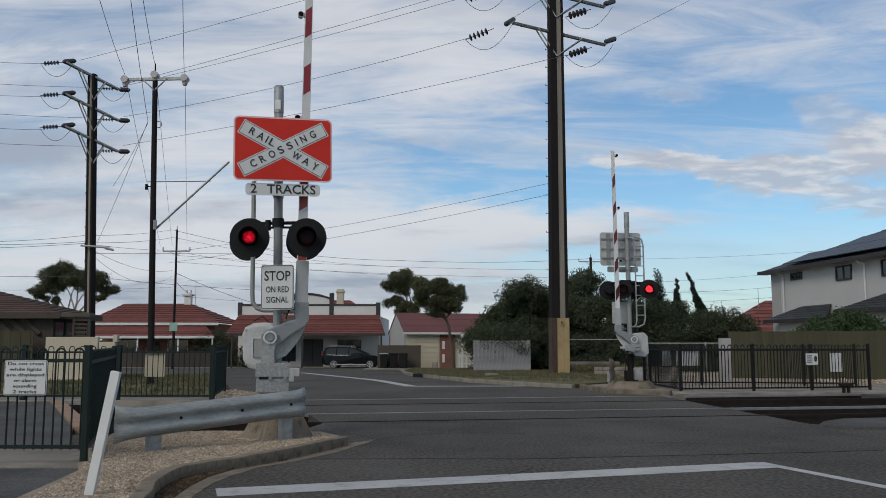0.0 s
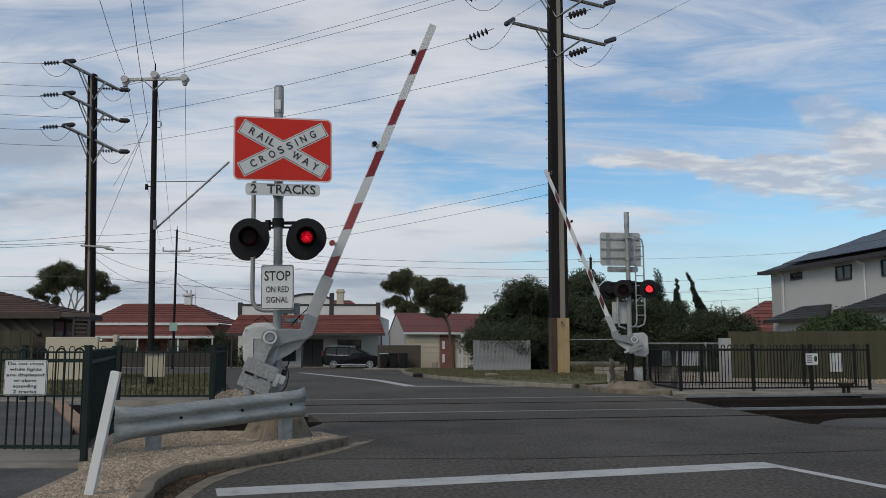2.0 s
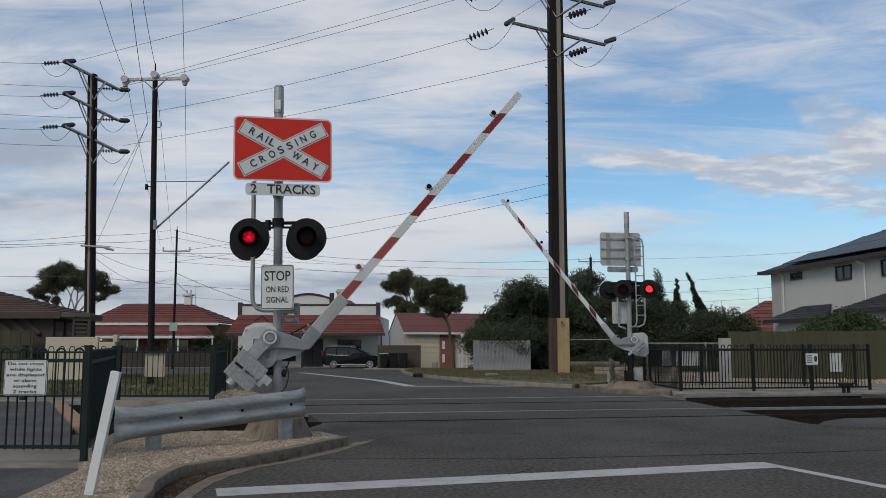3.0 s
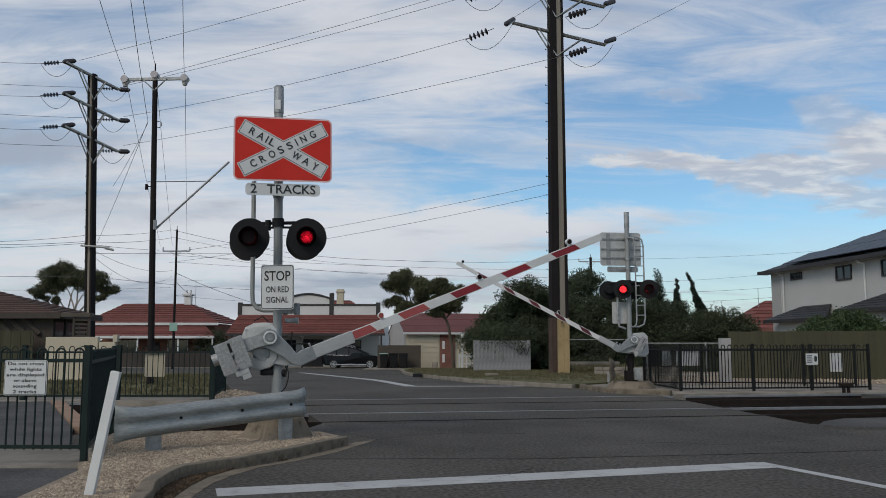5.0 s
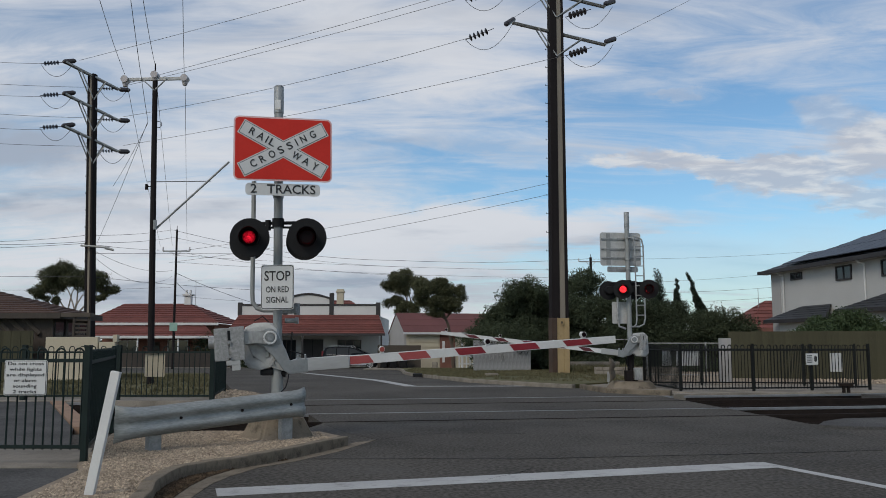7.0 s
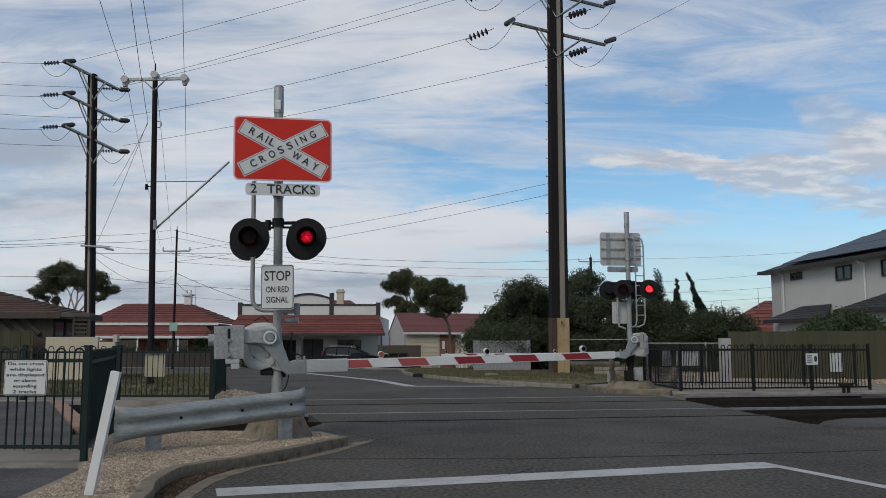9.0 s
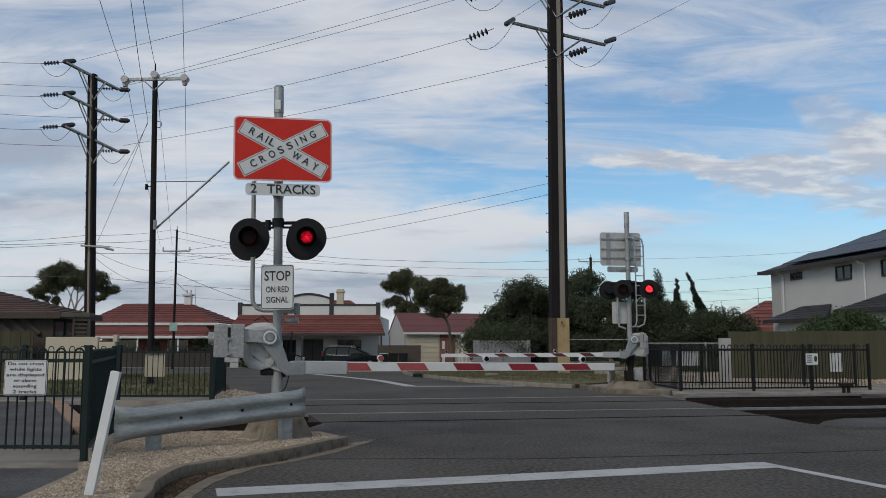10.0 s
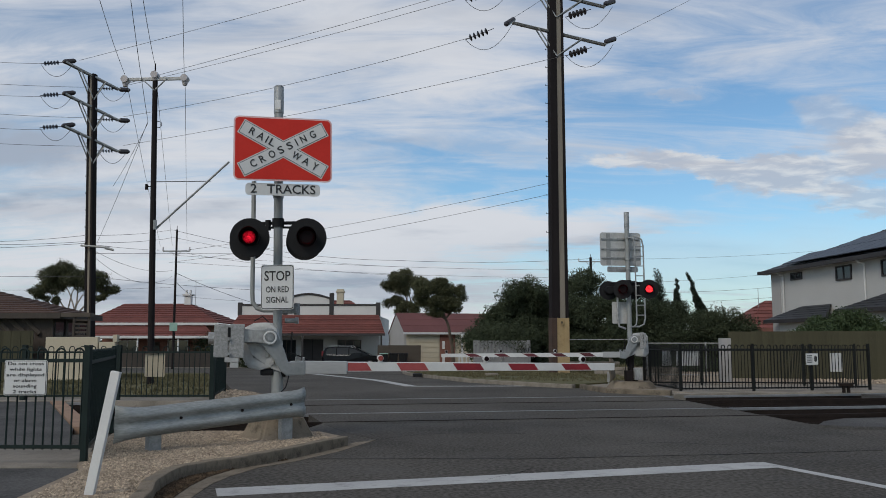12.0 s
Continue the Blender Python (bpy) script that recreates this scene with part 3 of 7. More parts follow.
def barrier_arm(signal, side, length, boom_h, at, drop, root, lamps, first_band, band, pitch, sleeve_end, tail=1.0, rise=0.0, sheet=BANDRED, slant=0.08, pale=0):
    """Cast lifting arm on a pivot, counterweights behind, striped boom ahead. side: 1 reaches to +x, -1 to -x."""
    s = side
    bm = bmesh.new()
    top, low = drop + 0.085, drop - 0.10
    cast = [(-0.34, 0.075), (-0.12, 0.085), (-0.06, 0.115), (0.02, 0.12), (0.085, 0.07), (0.14, -0.05), (0.20, 0.45 * top - 0.04), (0.25, top - 0.02), (0.32, top), (root, top),
            (root, low), (0.23, low - 0.01), (0.15, low + 0.05), (0.06, 0.6 * low), (-0.04, -0.18), (-0.10, -0.115), (-0.18, -0.085), (-0.34, -0.08)]
    prism(bm, [(s * x, z) for x, z in cast], -0.05, 0.05, 0.018)
    for x in (root - 0.13, root - 0.03):
        box(bm, (s * x - 0.012, -0.055, top - 0.01), (s * x + 0.012, 0.055, top + 0.05), 0.004)
    rod(bm, (0, -0.085, 0), (0, 0.10, 0), 0.10, seg=24)
    rod(bm, (0, -0.105, 0), (0, -0.08, 0), 0.055, seg=6)
    arm = part("barrier_arm", bm, CASTGREY, signal, "grey cast lifting arm with striped boom")
    bm = bmesh.new()
    pipe(bm, arc((0, -0.088, 0), 0.078, 0, 360, 24), 0.014, 6)
    part("hub_ring", bm, WHITE, arm, "pale worn ring round the pivot")
    bm = bmesh.new()
    rod(bm, (0, -0.108, 0), (0, -0.10, 0), 0.034, seg=16)
    part("hub_bolt", bm, GALV, arm)
    bm = bmesh.new()
    prism(bm, [(s * x, z) for x, z in ((-0.32, -0.06), (-0.05, -0.10), (0.10, 0.55 * low), (0.16, low + 0.03), (0.04, low + 0.07), (-0.12, -0.33), (-0.25, -0.22))], 0.055, 0.085, 0.01)
    part("web_plate", bm, PALEGEAR, arm, "pale curved web behind the casting")
    # sleeve and boom
    bm = bmesh.new()
    lo, hi = sorted((s * (root - 0.10), s * sleeve_end))
    box(bm, (lo, -0.045, drop - boom_h * 0.62), (hi, 0.045, drop + boom_h * 0.62), 0.012)
    part("boom_sleeve", bm, ALUMINIUM, arm, "plain aluminium boom sleeve")
    bm = bmesh.new()
    lo, hi = sorted((s * sleeve_end, s * length))
    # the boom tapers towards its tip and keeps a white margin round each band
    def edge(x, up, inset=0.0):
        f = (x - sleeve_end) / (length - sleeve_end)
        return drop + rise * (0.4 + 0.6 * f) + up * (boom_h * (0.47 - 0.10 * f) - inset)

    outline = [(sleeve_end, edge(sleeve_end, -1)), (length, edge(length, -1)), (length, edge(length, 1)), (sleeve_end, edge(sleeve_end, 1))]
    prism(bm, [(s * x, z) for x, z in outline], -0.025, 0.025, 0.006)
    part("boom", bm, WHITE, arm, "white reflective boom")
    for i in range(5):
        x0, x1 = first_band + i * pitch, first_band + i * pitch + band
        # the bands lean the same way on both booms
        t0, t1 = max(x0 - s * slant, sleeve_end + 0.01), x1 - s * slant
        x0 = max(x0, sleeve_end + 0.01)
        bm = bmesh.new()
        prism(bm, [(s * x0, edge(x0, -1, 0.010)), (s * x1, edge(x1, -1, 0.010)), (s * t1, edge(t1, 1, 0.010)), (s * t0, edge(t0, 1, 0.010))], -0.0275, 0.0275)
        part("red_band", bm, BANDPINK if i < pale else sheet, arm, "pale pink-red reflective band" if i < pale else "red slanted reflective band")
    for lx in lamps:
        seat = edge(lx, 1) - 0.004
        bm = bmesh.new()
        box(bm, (s * lx - 0.03, -0.03, seat), (s * lx + 0.03, 0.03, seat + 0.02), 0.004)
        rod(bm, (s * lx, -0.045, seat + 0.06), (s * lx, 0.045, seat + 0.06), 0.040, seg=18)
        lm = part("arm_lamp", bm, WHITE, arm, "small round red lamp on the boom")
        bm = bmesh.new()
        rod(bm, (s * lx, -0.056, seat + 0.06), (s * lx, -0.0455, seat + 0.06), 0.030, 0.035, seg=18)
        part("lamp_lens", bm, ARM_GLOW if pale and lx == lamps[0] else LENS_RED, lm, "red lens")
    # lead to the lamps
    bm = bmesh.new()
    pipe(bm, [(s * 0.25, 0.06, drop + 0.2), (s * 0.45, 0.055, drop + 0.13), (s * (root + 0.05), 0.05, drop + boom_h * 0.62), (s * (root + 0.12), 0.05, drop + boom_h * 0.62)], 0.008, 6)
    part("cable", bm, BLACK, arm)
    # tail bars and stacked weights
    for y in (-0.075, 0.30):
        bm = bmesh.new()
        prism(bm, [(s * 0.05, 0.11), (s * -0.18, 0.10), (s * -0.58 * tail, 0.13), (s * -0.68 * tail, 0.05), (s * -0.58 * tail, -0.08), (s * -0.20, -0.06), (s * 0.05, -0.10)], y - 0.012, y + 0.012, 0.004)
        part("tail_bar", bm, SILVER, arm)
    for x0, x1, z0, z1, y0, y1 in ((-0.525, -0.335, -0.27, 0.175, -0.15, -0.09), (-0.725, -0.54, -0.265, 0.165, -0.15, -0.09), (-0.70, -0.36, -0.22, 0.15, 0.32, 0.40)):
        bm = bmesh.new()
        lo, hi = sorted((s * x0 * tail, s * x1 * tail))
        box(bm, (lo, y0, z0), (hi, y1, z1), 0.014)
        part("counterweight", bm, WEIGHT, arm, "flat mottled grey steel counterweight plate")
    bm = bmesh.new()
    lo, hi = sorted((s * -0.515 * tail, s * -0.55 * tail))
    box(bm, (lo, -0.156, 0.0), (hi, -0.149, 0.13), 0.002)
    part("slot", bm, BLACK, arm, "dark slot between the weights")
    bm = bmesh.new()
    lo, hi = sorted((s * -0.58 * tail, s * -0.40 * tail))
    box(bm, (lo, -0.145, -0.33), (hi, -0.10, -0.26), 0.012)
    box(bm, ((lo + hi) / 2 - 0.02, -0.14, -0.40), (hi, -0.11, -0.33), 0.01)
    part("tab", bm, PALEGEAR, arm)
    for z in (-0.02, -0.21):
        bm = bmesh.new()
        rod(bm, (s * -0.533 * tail, -0.185, z), (s * -0.533 * tail, 0.42, z), 0.024, seg=10)
        part("clamp_bolt", bm, GALV, arm)
    bm = bmesh.new()
    rod(bm, (s * -0.80 * tail, -0.05, -0.02), (s * -0.70 * tail, -0.05, -0.02), 0.08, seg=16)
    part("end_weight", bm, SILVER, arm)
    arm.matrix_parent_inverse = Matrix.Translation(at)
    return arm


def near_signal():
    X, Y = -2.25, 11.7
    s = thing("crossing_signal", "grey railway crossing signal mast with red crossbuck board and boom barrier", "crossing signal", pose(X, Y, 0, 0, -0.9, 0))
    bm = bmesh.new()
    rod(bm, (0, 0, 0.15), (0, 0, 4.86), 0.062, seg=24)
    part("mast", bm, MASTGREY, s, smooth=False)
    bm = bmesh.new()
    rod(bm, (0, 0, 4.52), (0, 0, 4.90), 0.069, seg=24)
    rod(bm, (0, 0, 4.90), (0, 0, 4.925), 0.072, 0.05, seg=24)
    part("mast_cap", bm, GALV, s)
    bm = bmesh.new()
    box(bm, (-0.04, -0.075, 4.56), (0.04, -0.06, 4.70), 0.003)
    part("tag_plate", bm, SIGNWHITE, s)
    # crossbuck board, turned a little
    bd = plate(s, "crossbuck_board", 1.305, 0.872, 0.075, -0.53, 0.167, 3.882, SIGNRED, SIGNEDGE, 0.022, "red board with a white railway crossing X", turn=14)
    for ang in (28.4, -28.4):
        q = pose(0, 0, 0, 0, ang, 0)
        for w, h, y, mm, nm in ((1.265, 0.208, -0.005, SIGNWHITE, "cross_edge"), (1.240, 0.183, -0.007, INK, "cross_outline"), (1.224, 0.167, -0.0095, SIGNWHITE, "cross_arm")):
            bm = bmesh.new()
            prism(bm, [(-w / 2, -h / 2), (w / 2, -h / 2), (w / 2, h / 2), (-w / 2, h / 2)], y - (0.0008 if ang > 0 else 0.0), y + 0.0015)
            ob = part(nm, bm, mm, bd)
            ob.matrix_basis = q
    bm = bmesh.new()
    prism(bm, [(-0.174, 0), (0, -0.094), (0.174, 0), (0, 0.094)], -0.0118, -0.009)
    part("cross_centre", bm, SIGNWHITE, bd)
    put = [(c, x * 0.955, 28.4) for c, x in zip("RAILWAY", (-0.486, -0.356, -0.262, -0.176, 0.205, 0.355, 0.500))]
    put += [(c, x * 0.955, -28.4) for c, x in zip("CROSSING", (-0.467, -0.324, -0.177, -0.038, 0.100, 0.208, 0.317, 0.465))]
    for ch, x, ang in put:
        text_mesh("letter", ch, 0.142, INK, bd, pose(0, -0.0142, 0, 0, ang, 0) @ Matrix.Translation((x, 0, 0)), {"I": None, "W": 0.115, "O": 0.088, "A": 0.090}.get(ch, 0.076))
    tr = plate(s, "tracks_sign", 0.985, 0.163, 0.05, -0.50, 0.160, 3.337, SIGNWHITE, label="white plate reading 2 TRACKS", turn=14)
    text_mesh("lettering", "2", 0.17, INK, tr, pose(-0.385, -0.004, 0))
    text_mesh("lettering", "TRACKS", 0.17, INK, tr, pose(0.11, -0.004, 0), 0.64)
    for z in (4.15, 3.62, 3.34):
        bm = bmesh.new()
        rod(bm, (0, 0, z - 0.03), (0, 0, z + 0.03), 0.074, seg=20)
        box(bm, (-0.05, -0.50, z - 0.02), (0.05, -0.05, z + 0.02))
        part("sign_bracket", bm, GALV, s)
    # light crossarm
    bm = bmesh.new()
    rod(bm, (-0.42, 0.02, 2.96), (0.36, 0.02, 2.96), 0.024, seg=12)
    rod(bm, (-0.28, 0.02, 2.90), (0.34, 0.05, 2.90), 0.016, seg=10)
    rod(bm, (0, 0, 2.90), (0, 0, 3.02), 0.082, seg=20)
    rod(bm, (-0.14, 0.0, 2.86), (-0.14, 0.0, 3.0), 0.04, seg=12)
    part("crossarm", bm, BLACK, s, "black crossarm that carries the lights")
    bm = bmesh.new()
    rod(bm, (0.21, 0.05, 2.93), (0.25, 0.05, 2.82), 0.05, 0.04, seg=14)
    part("bell_cup", bm, RUST, s)
    P = 1.35
    left = merged([0.46], beats(1.20, P, 11.9), beats(1.81, P, 11.9), [11.95])
    right = merged(beats(0.47, P, 11.9), beats(1.16, P, 11.9), [11.93])
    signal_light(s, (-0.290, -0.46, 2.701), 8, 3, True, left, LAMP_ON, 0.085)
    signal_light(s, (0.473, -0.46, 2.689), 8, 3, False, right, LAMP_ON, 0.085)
    for x, z in ((-0.452, 2.715), (0.343, 2.710)):          # the pair that faces the other way
        bm = bmesh.new()
        rod(bm, (x, 0.15, z), (x, 0.162, z), 0.262, seg=36)
        rod(bm, (x, 0.02, z), (x, 0.15, z), 0.10, seg=20)
        part("rear_light", bm, BLACK, s, "black back of a rear-facing light")
    # bent conduit beside the mast
    bm = bmesh.new()
    pipe(bm, [(-0.35, 0.03, 3.56), (-0.355, 0.03, 2.4), (-0.36, 0.03, 2.0), (-0.35, 0.03, 1.86), (-0.29, 0.03, 1.78), (-0.20, 0.03, 1.75), (0.0, 0.03, 1.75)], 0.032, 10)
    part("conduit", bm, MASTGREY, s, "bent grey cable conduit")
    bm = bmesh.new()
    box(bm, (-0.05, 0.0, 1.70), (0.26, 0.12, 1.80), 0.01)
    rod(bm, (0.26, 0.05, 1.68), (0.26, 0.05, 1.84), 0.04, seg=12)
    part("clamp", bm, GALV, s)
    st = plate(s, "stop_sign", 0.445, 0.605, 0.035, -0.28, 0.049, 2.046, SIGNWHITE, label="white plate reading STOP ON RED SIGNAL")
    bm = bmesh.new()
    prism(bm, rounded(0.432, 0.587, 0.03), -0.003, -0.001)
    part("black_rim", bm, INK, st)
    bm = bmesh.new()
    prism(bm, rounded(0.412, 0.567, 0.025), -0.005, -0.0035)
    part("face_sheet", bm, SIGNWHITE, st)
    for words, z, size, w in (("STOP", 0.145, 0.185, 0.35), ("ON RED", -0.035, 0.115, 0.31), ("SIGNAL", -0.175, 0.115, 0.30)):
        text_mesh("lettering", words, size, INK, st, pose(0, -0.0075, z), w)
    for z in (2.2, 1.9):
        bm = bmesh.new()
        box(bm, (-0.08, -0.272, z), (0.08, -0.03, z + 0.03))
        part("sign_bracket", bm, GALV, s)
    # gear housing
    bm = bmesh.new()
    prism(bm, [(-0.46, 1.42), (-0.42, 1.52), (-0.30, 1.575), (-0.10, 1.58), (0.02, 1.50), (0.05, 1.30), (0.03, 1.10), (-0.06, 0.97), (-0.22, 0.93), (-0.38, 0.97), (-0.45, 1.08)], -0.14, 0.16, 0.05)
    part("gear_housing", bm, PALEGEAR, s, "rounded silver barrier gear housing")
    # black block and stub added as the shaded underside of the housing
    bm = bmesh.new()
    box(bm, (-0.22, -0.09, 0.86), (-0.04, 0.10, 0.95), 0.03)
    rod(bm, (-0.1, 0, 0.93), (0.12, 0, 0.88), 0.05, seg=12)
    part("gear_base", bm, BLACK, s)
    bm = bmesh.new()
    pipe(bm, [(-0.3, -0.10, 1.6), (-0.18, -0.12, 1.66), (-0.1, -0.1, 1.58)], 0.008, 6)
    pipe(bm, [(0.02, -0.08, 0.55), (0.06, -0.12, 0.62), (0.14, -0.14, 0.70), (0.17, -0.14, 0.80), (0.18, -0.12, 0.90), (0.12, -0.06, 0.98)], 0.008, 6)
    pipe(bm, [(0.19, 0.05, 1.45), (0.17, 0.05, 1.1), (0.10, 0.04, 0.88), (-0.05, 0.05, 0.82)], 0.009, 6)
    part("cable", bm, BLACK, s)
    bm = bmesh.new()
    rod(bm, (0, 0, 0.3), (0, 0, 0.95), 0.078, seg=24)
    rod(bm, (0, 0, 0.31), (0, 0, 0.35), 0.15, seg=24)
    for k in range(4):
        a = k * math.pi / 2 + 0.6
        rod(bm, (0.12 * math.cos(a), 0.12 * math.sin(a), 0.34), (0.12 * math.cos(a), 0.12 * math.sin(a), 0.41), 0.014, seg=6)
    part("mast_foot", bm, MASTGREY, s)
    for k, (x, z) in enumerate(((-0.40, 1.48), (-0.40, 1.02), (-0.03, 1.02))):
        bm = bmesh.new()
        rod(bm, (x, -0.155, z), (x, -0.13, z), 0.016, seg=6)
        part("housing_bolt", bm, GALV, s)
    bm = bmesh.new()
    box(bm, (-0.30, -0.148, 1.10), (-0.08, -0.138, 1.36), 0.02)
    part("cover_plate", bm, MASTGREY, s)
    bm = bmesh.new()
    rod(bm, (0.10, 0.02, 1.60), (0.24, 0.02, 1.60), 0.035, seg=12)
    rod(bm, (0.24, 0.02, 1.60), (0.28, 0.02, 1.60), 0.05, seg=6)
    part("limit_switch", bm, SILVER, s)
    arm = barrier_arm(s, 1, 4.96, 0.138, (-0.062, -0.20, 1.375), -0.40, 0.485, (1.505, 3.015, 4.465), 0.995, 0.392, 0.802, 1.045, rise=0.03, slant=0.07, pale=2)
    deg = [(0, 88.4), (0.7, 88.4), (0.85, 87.7), (1.0, 86.0), (1.25, 81.7), (1.5, 76.6), (2.0, 67.2), (2.5, 57.7), (3.0, 48.8), (3.2, 45.5), (4.0, 33.9), (4.8, 23.2), (5.0, 20.7), (5.5, 14.8), (6.0, 8.8), (6.3, 5.6), (6.5, 3.7), (6.8, 3.4), (7.2, 2.7), (8.0, 1.7), (8.8, 0.8), (9.0, 0.5), (9.2, -0.5), (9.4, -1.3), (9.7, -1.5), (12, -1.5)]
    # the pivot is set slightly askew, so the raised boom leans over the road
    KEYED.append((arm, [(t, pose(0, 0, 0, 3, 0, 12) @ pose(0, 0, 0, 0, -a, 0)) for t, a in deg]))
    footing(X, Y, 0.60, 0.36, 0.32, "weathered octagonal concrete footing of the signal")
    return s


def far_signal():
    X, Y = 5.14, 23.4
    s = thing("crossing_signal", "silver crossing signal mast from behind with ladder and boom", "crossing signal", pose(X, Y, 0, 0, -0.3, 0))
    bm = bmesh.new()
    rod(bm, (0, 0, 0.2), (0, 0, 4.86), 0.065, seg=20)
    part("mast", bm, MASTGREY, s)
    bm = bmesh.new()
    rod(bm, (0, 0, 4.45), (0, 0, 4.92), 0.072, seg=20)
    part("mast_cap", bm, GALV, s)
    bd = plate(s, "crossbuck_board", 1.20, 0.93, 0.08, 0.14, -0.16, 3.90, PALEGEAR, label="plain silver back of the crossing board", turn=10)
    for z in (-0.25, 0.0, 0.28):
        bm = bmesh.new()
        box(bm, (-0.56, -0.035, z - 0.02), (0.56, 0.0, z + 0.02), 0.004)
        part("stiffener", bm, GALV, bd)
    bm = bmesh.new()
    box(bm, (-0.42, -0.02, -0.44), (-0.30, -0.004, 0.44), 0.004)
    part("stiffener", bm, MASTGREY, bd)
    tr = plate(s, "tracks_sign", 0.9, 0.16, 0.04, 0.12, -0.12, 3.33, GALV, label="back of a small silver plate", turn=10)
    for z in (4.2, 3.6, 3.33):
        bm = bmesh.new()
        rod(bm, (0, 0, z - 0.03), (0, 0, z + 0.03), 0.08, seg=16)
        box(bm, (-0.05, 0.03, z - 0.02), (0.05, 0.13, z + 0.02))
        part("sign_bracket", bm, GALV, s)
    # ladder with hoops
    bm = bmesh.new()
    for x in (0.17, 0.40):
        pipe(bm, [(0.0, -0.1, 4.18), (x * 0.6, -0.14, 4.20), (x * 0.9, -0.16, 4.14), (x, -0.16, 3.95), (x, -0.16, 1.95), (x * 0.9, -0.15, 1.80), (x * 0.6, -0.12, 1.74), (0.0, -0.1, 1.74)], 0.022, 8)
    for k in range(8):
        z = 2.05 + k * 0.27
        rod(bm, (0.17, -0.16, z), (0.40, -0.16, z), 0.014, seg=8)
    part("ladder", bm, GALV, s, "galvanised maintenance ladder")
    bm = bmesh.new()
    rod(bm, (-0.50, 0, 2.95), (0.50, 0, 2.95), 0.026, seg=12)
    rod(bm, (0, 0, 2.9), (0, 0, 3.02), 0.085, seg=16)
    part("crossarm", bm, BLACK, s)
    P = 1.415
    # right-hand lamp is lit first
    r2l = [0.68 + P * k for k in range(8)]
    l2r = [1.44 + 1.412 * k for k in range(8)]
    signal_light(s, (-0.20, -0.22, 2.755), -10, 2, False, merged(r2l, l2r), LAMP_FAR, 0.095)
    signal_light(s, (0.50, -0.26, 2.755), -10, 2, True, merged(r2l, l2r), LAMP_FAR, 0.095)
    for x in (-0.52, 0.18):
        bm = bmesh.new()
        rod(bm, (x, 0.14, 2.75), (x, 0.152, 2.75), 0.262, seg=32)
        rod(bm, (x, -0.05, 2.75), (x, 0.14, 2.75), 0.10, 0.13, seg=16)
        part("rear_light", bm, BLACK, s, "black back of a light that faces away")
    st = plate(s, "stop_sign", 0.44, 0.60, 0.03, 0.14, -0.22, 2.13, PALEGEAR, label="plain silver back of the stop plate")
    bm = bmesh.new()
    pipe(bm, [(-0.30, 0.02, 2.9), (-0.31, 0.02, 2.0), (-0.28, 0.02, 1.75), (-0.1, 0.02, 1.68)], 0.03, 8)
    part("conduit", bm, GALV, s)
    bm = bmesh.new()
    prism(bm, [(0.02, 1.40), (0.10, 1.56), (0.34, 1.58), (0.44, 1.48), (0.46, 1.02), (0.36, 0.92), (0.10, 0.94), (0.02, 1.05)], -0.22, 0.10, 0.03)
    part("gear_housing", bm, PALEGEAR, s, "pale grey barrier gear housing")
    bm = bmesh.new()
    box(bm, (0.04, -0.26, 0.30), (0.26, -0.10, 0.62), 0.012)
    part("junction_box", bm, SILVER, s)
    bm = bmesh.new()
    rod(bm, (0, 0, 0.25), (0, 0, 1.0), 0.09, seg=20)
    box(bm, (-0.16, -0.14, 0.24), (0.16, 0.14, 0.55), 0.02)
    part("mast_foot", bm, POLESTEEL, s)
    bm = bmesh.new()
    pipe(bm, [(-0.16, -0.1, 1.4), (-0.2, -0.12, 1.0), (-0.12, -0.12, 0.7), (0.0, -0.1, 0.5)], 0.012, 6)
    pipe(bm, [(-0.05, -0.1, 1.2), (-0.12, -0.14, 0.9), (-0.18, -0.1, 0.55)], 0.012, 6)
    part("cable", bm, BLACK, s)
    arm = barrier_arm(s, -1, 5.22, 0.125, (0.04, -0.28, 1.39), -0.405, 0.40, (2.14, 3.61, 5.08), 1.03, 0.30, 0.775, 0.85, 0.42, sheet=BANDDARK, slant=0.16)
    deg = [(0, 89.7), (0.7, 89.7), (1.0, 85.2), (1.5, 76.7), (2.0, 68.2), (2.5, 59.8), (3.0, 52.1), (4.0, 40.5), (5.0, 28.3), (5.5, 21.8), (6.0, 16.7), (6.5, 11.4), (7.0, 6.7), (7.2, 4.7), (7.6, 1.2), (8.0, 0.2), (8.6, 0.0), (12, 0.0)]
    KEYED.append((arm, [(t, pose(0, 0, 0, 0, a, 0)) for t, a in deg]))
    footing(X, Y, 0.80, 0.55, 0.26, "pinkish octagonal concrete footing of the far signal")
    return s


near_signal()
far_signal()

# ---------------------------------------------------------------- roadside


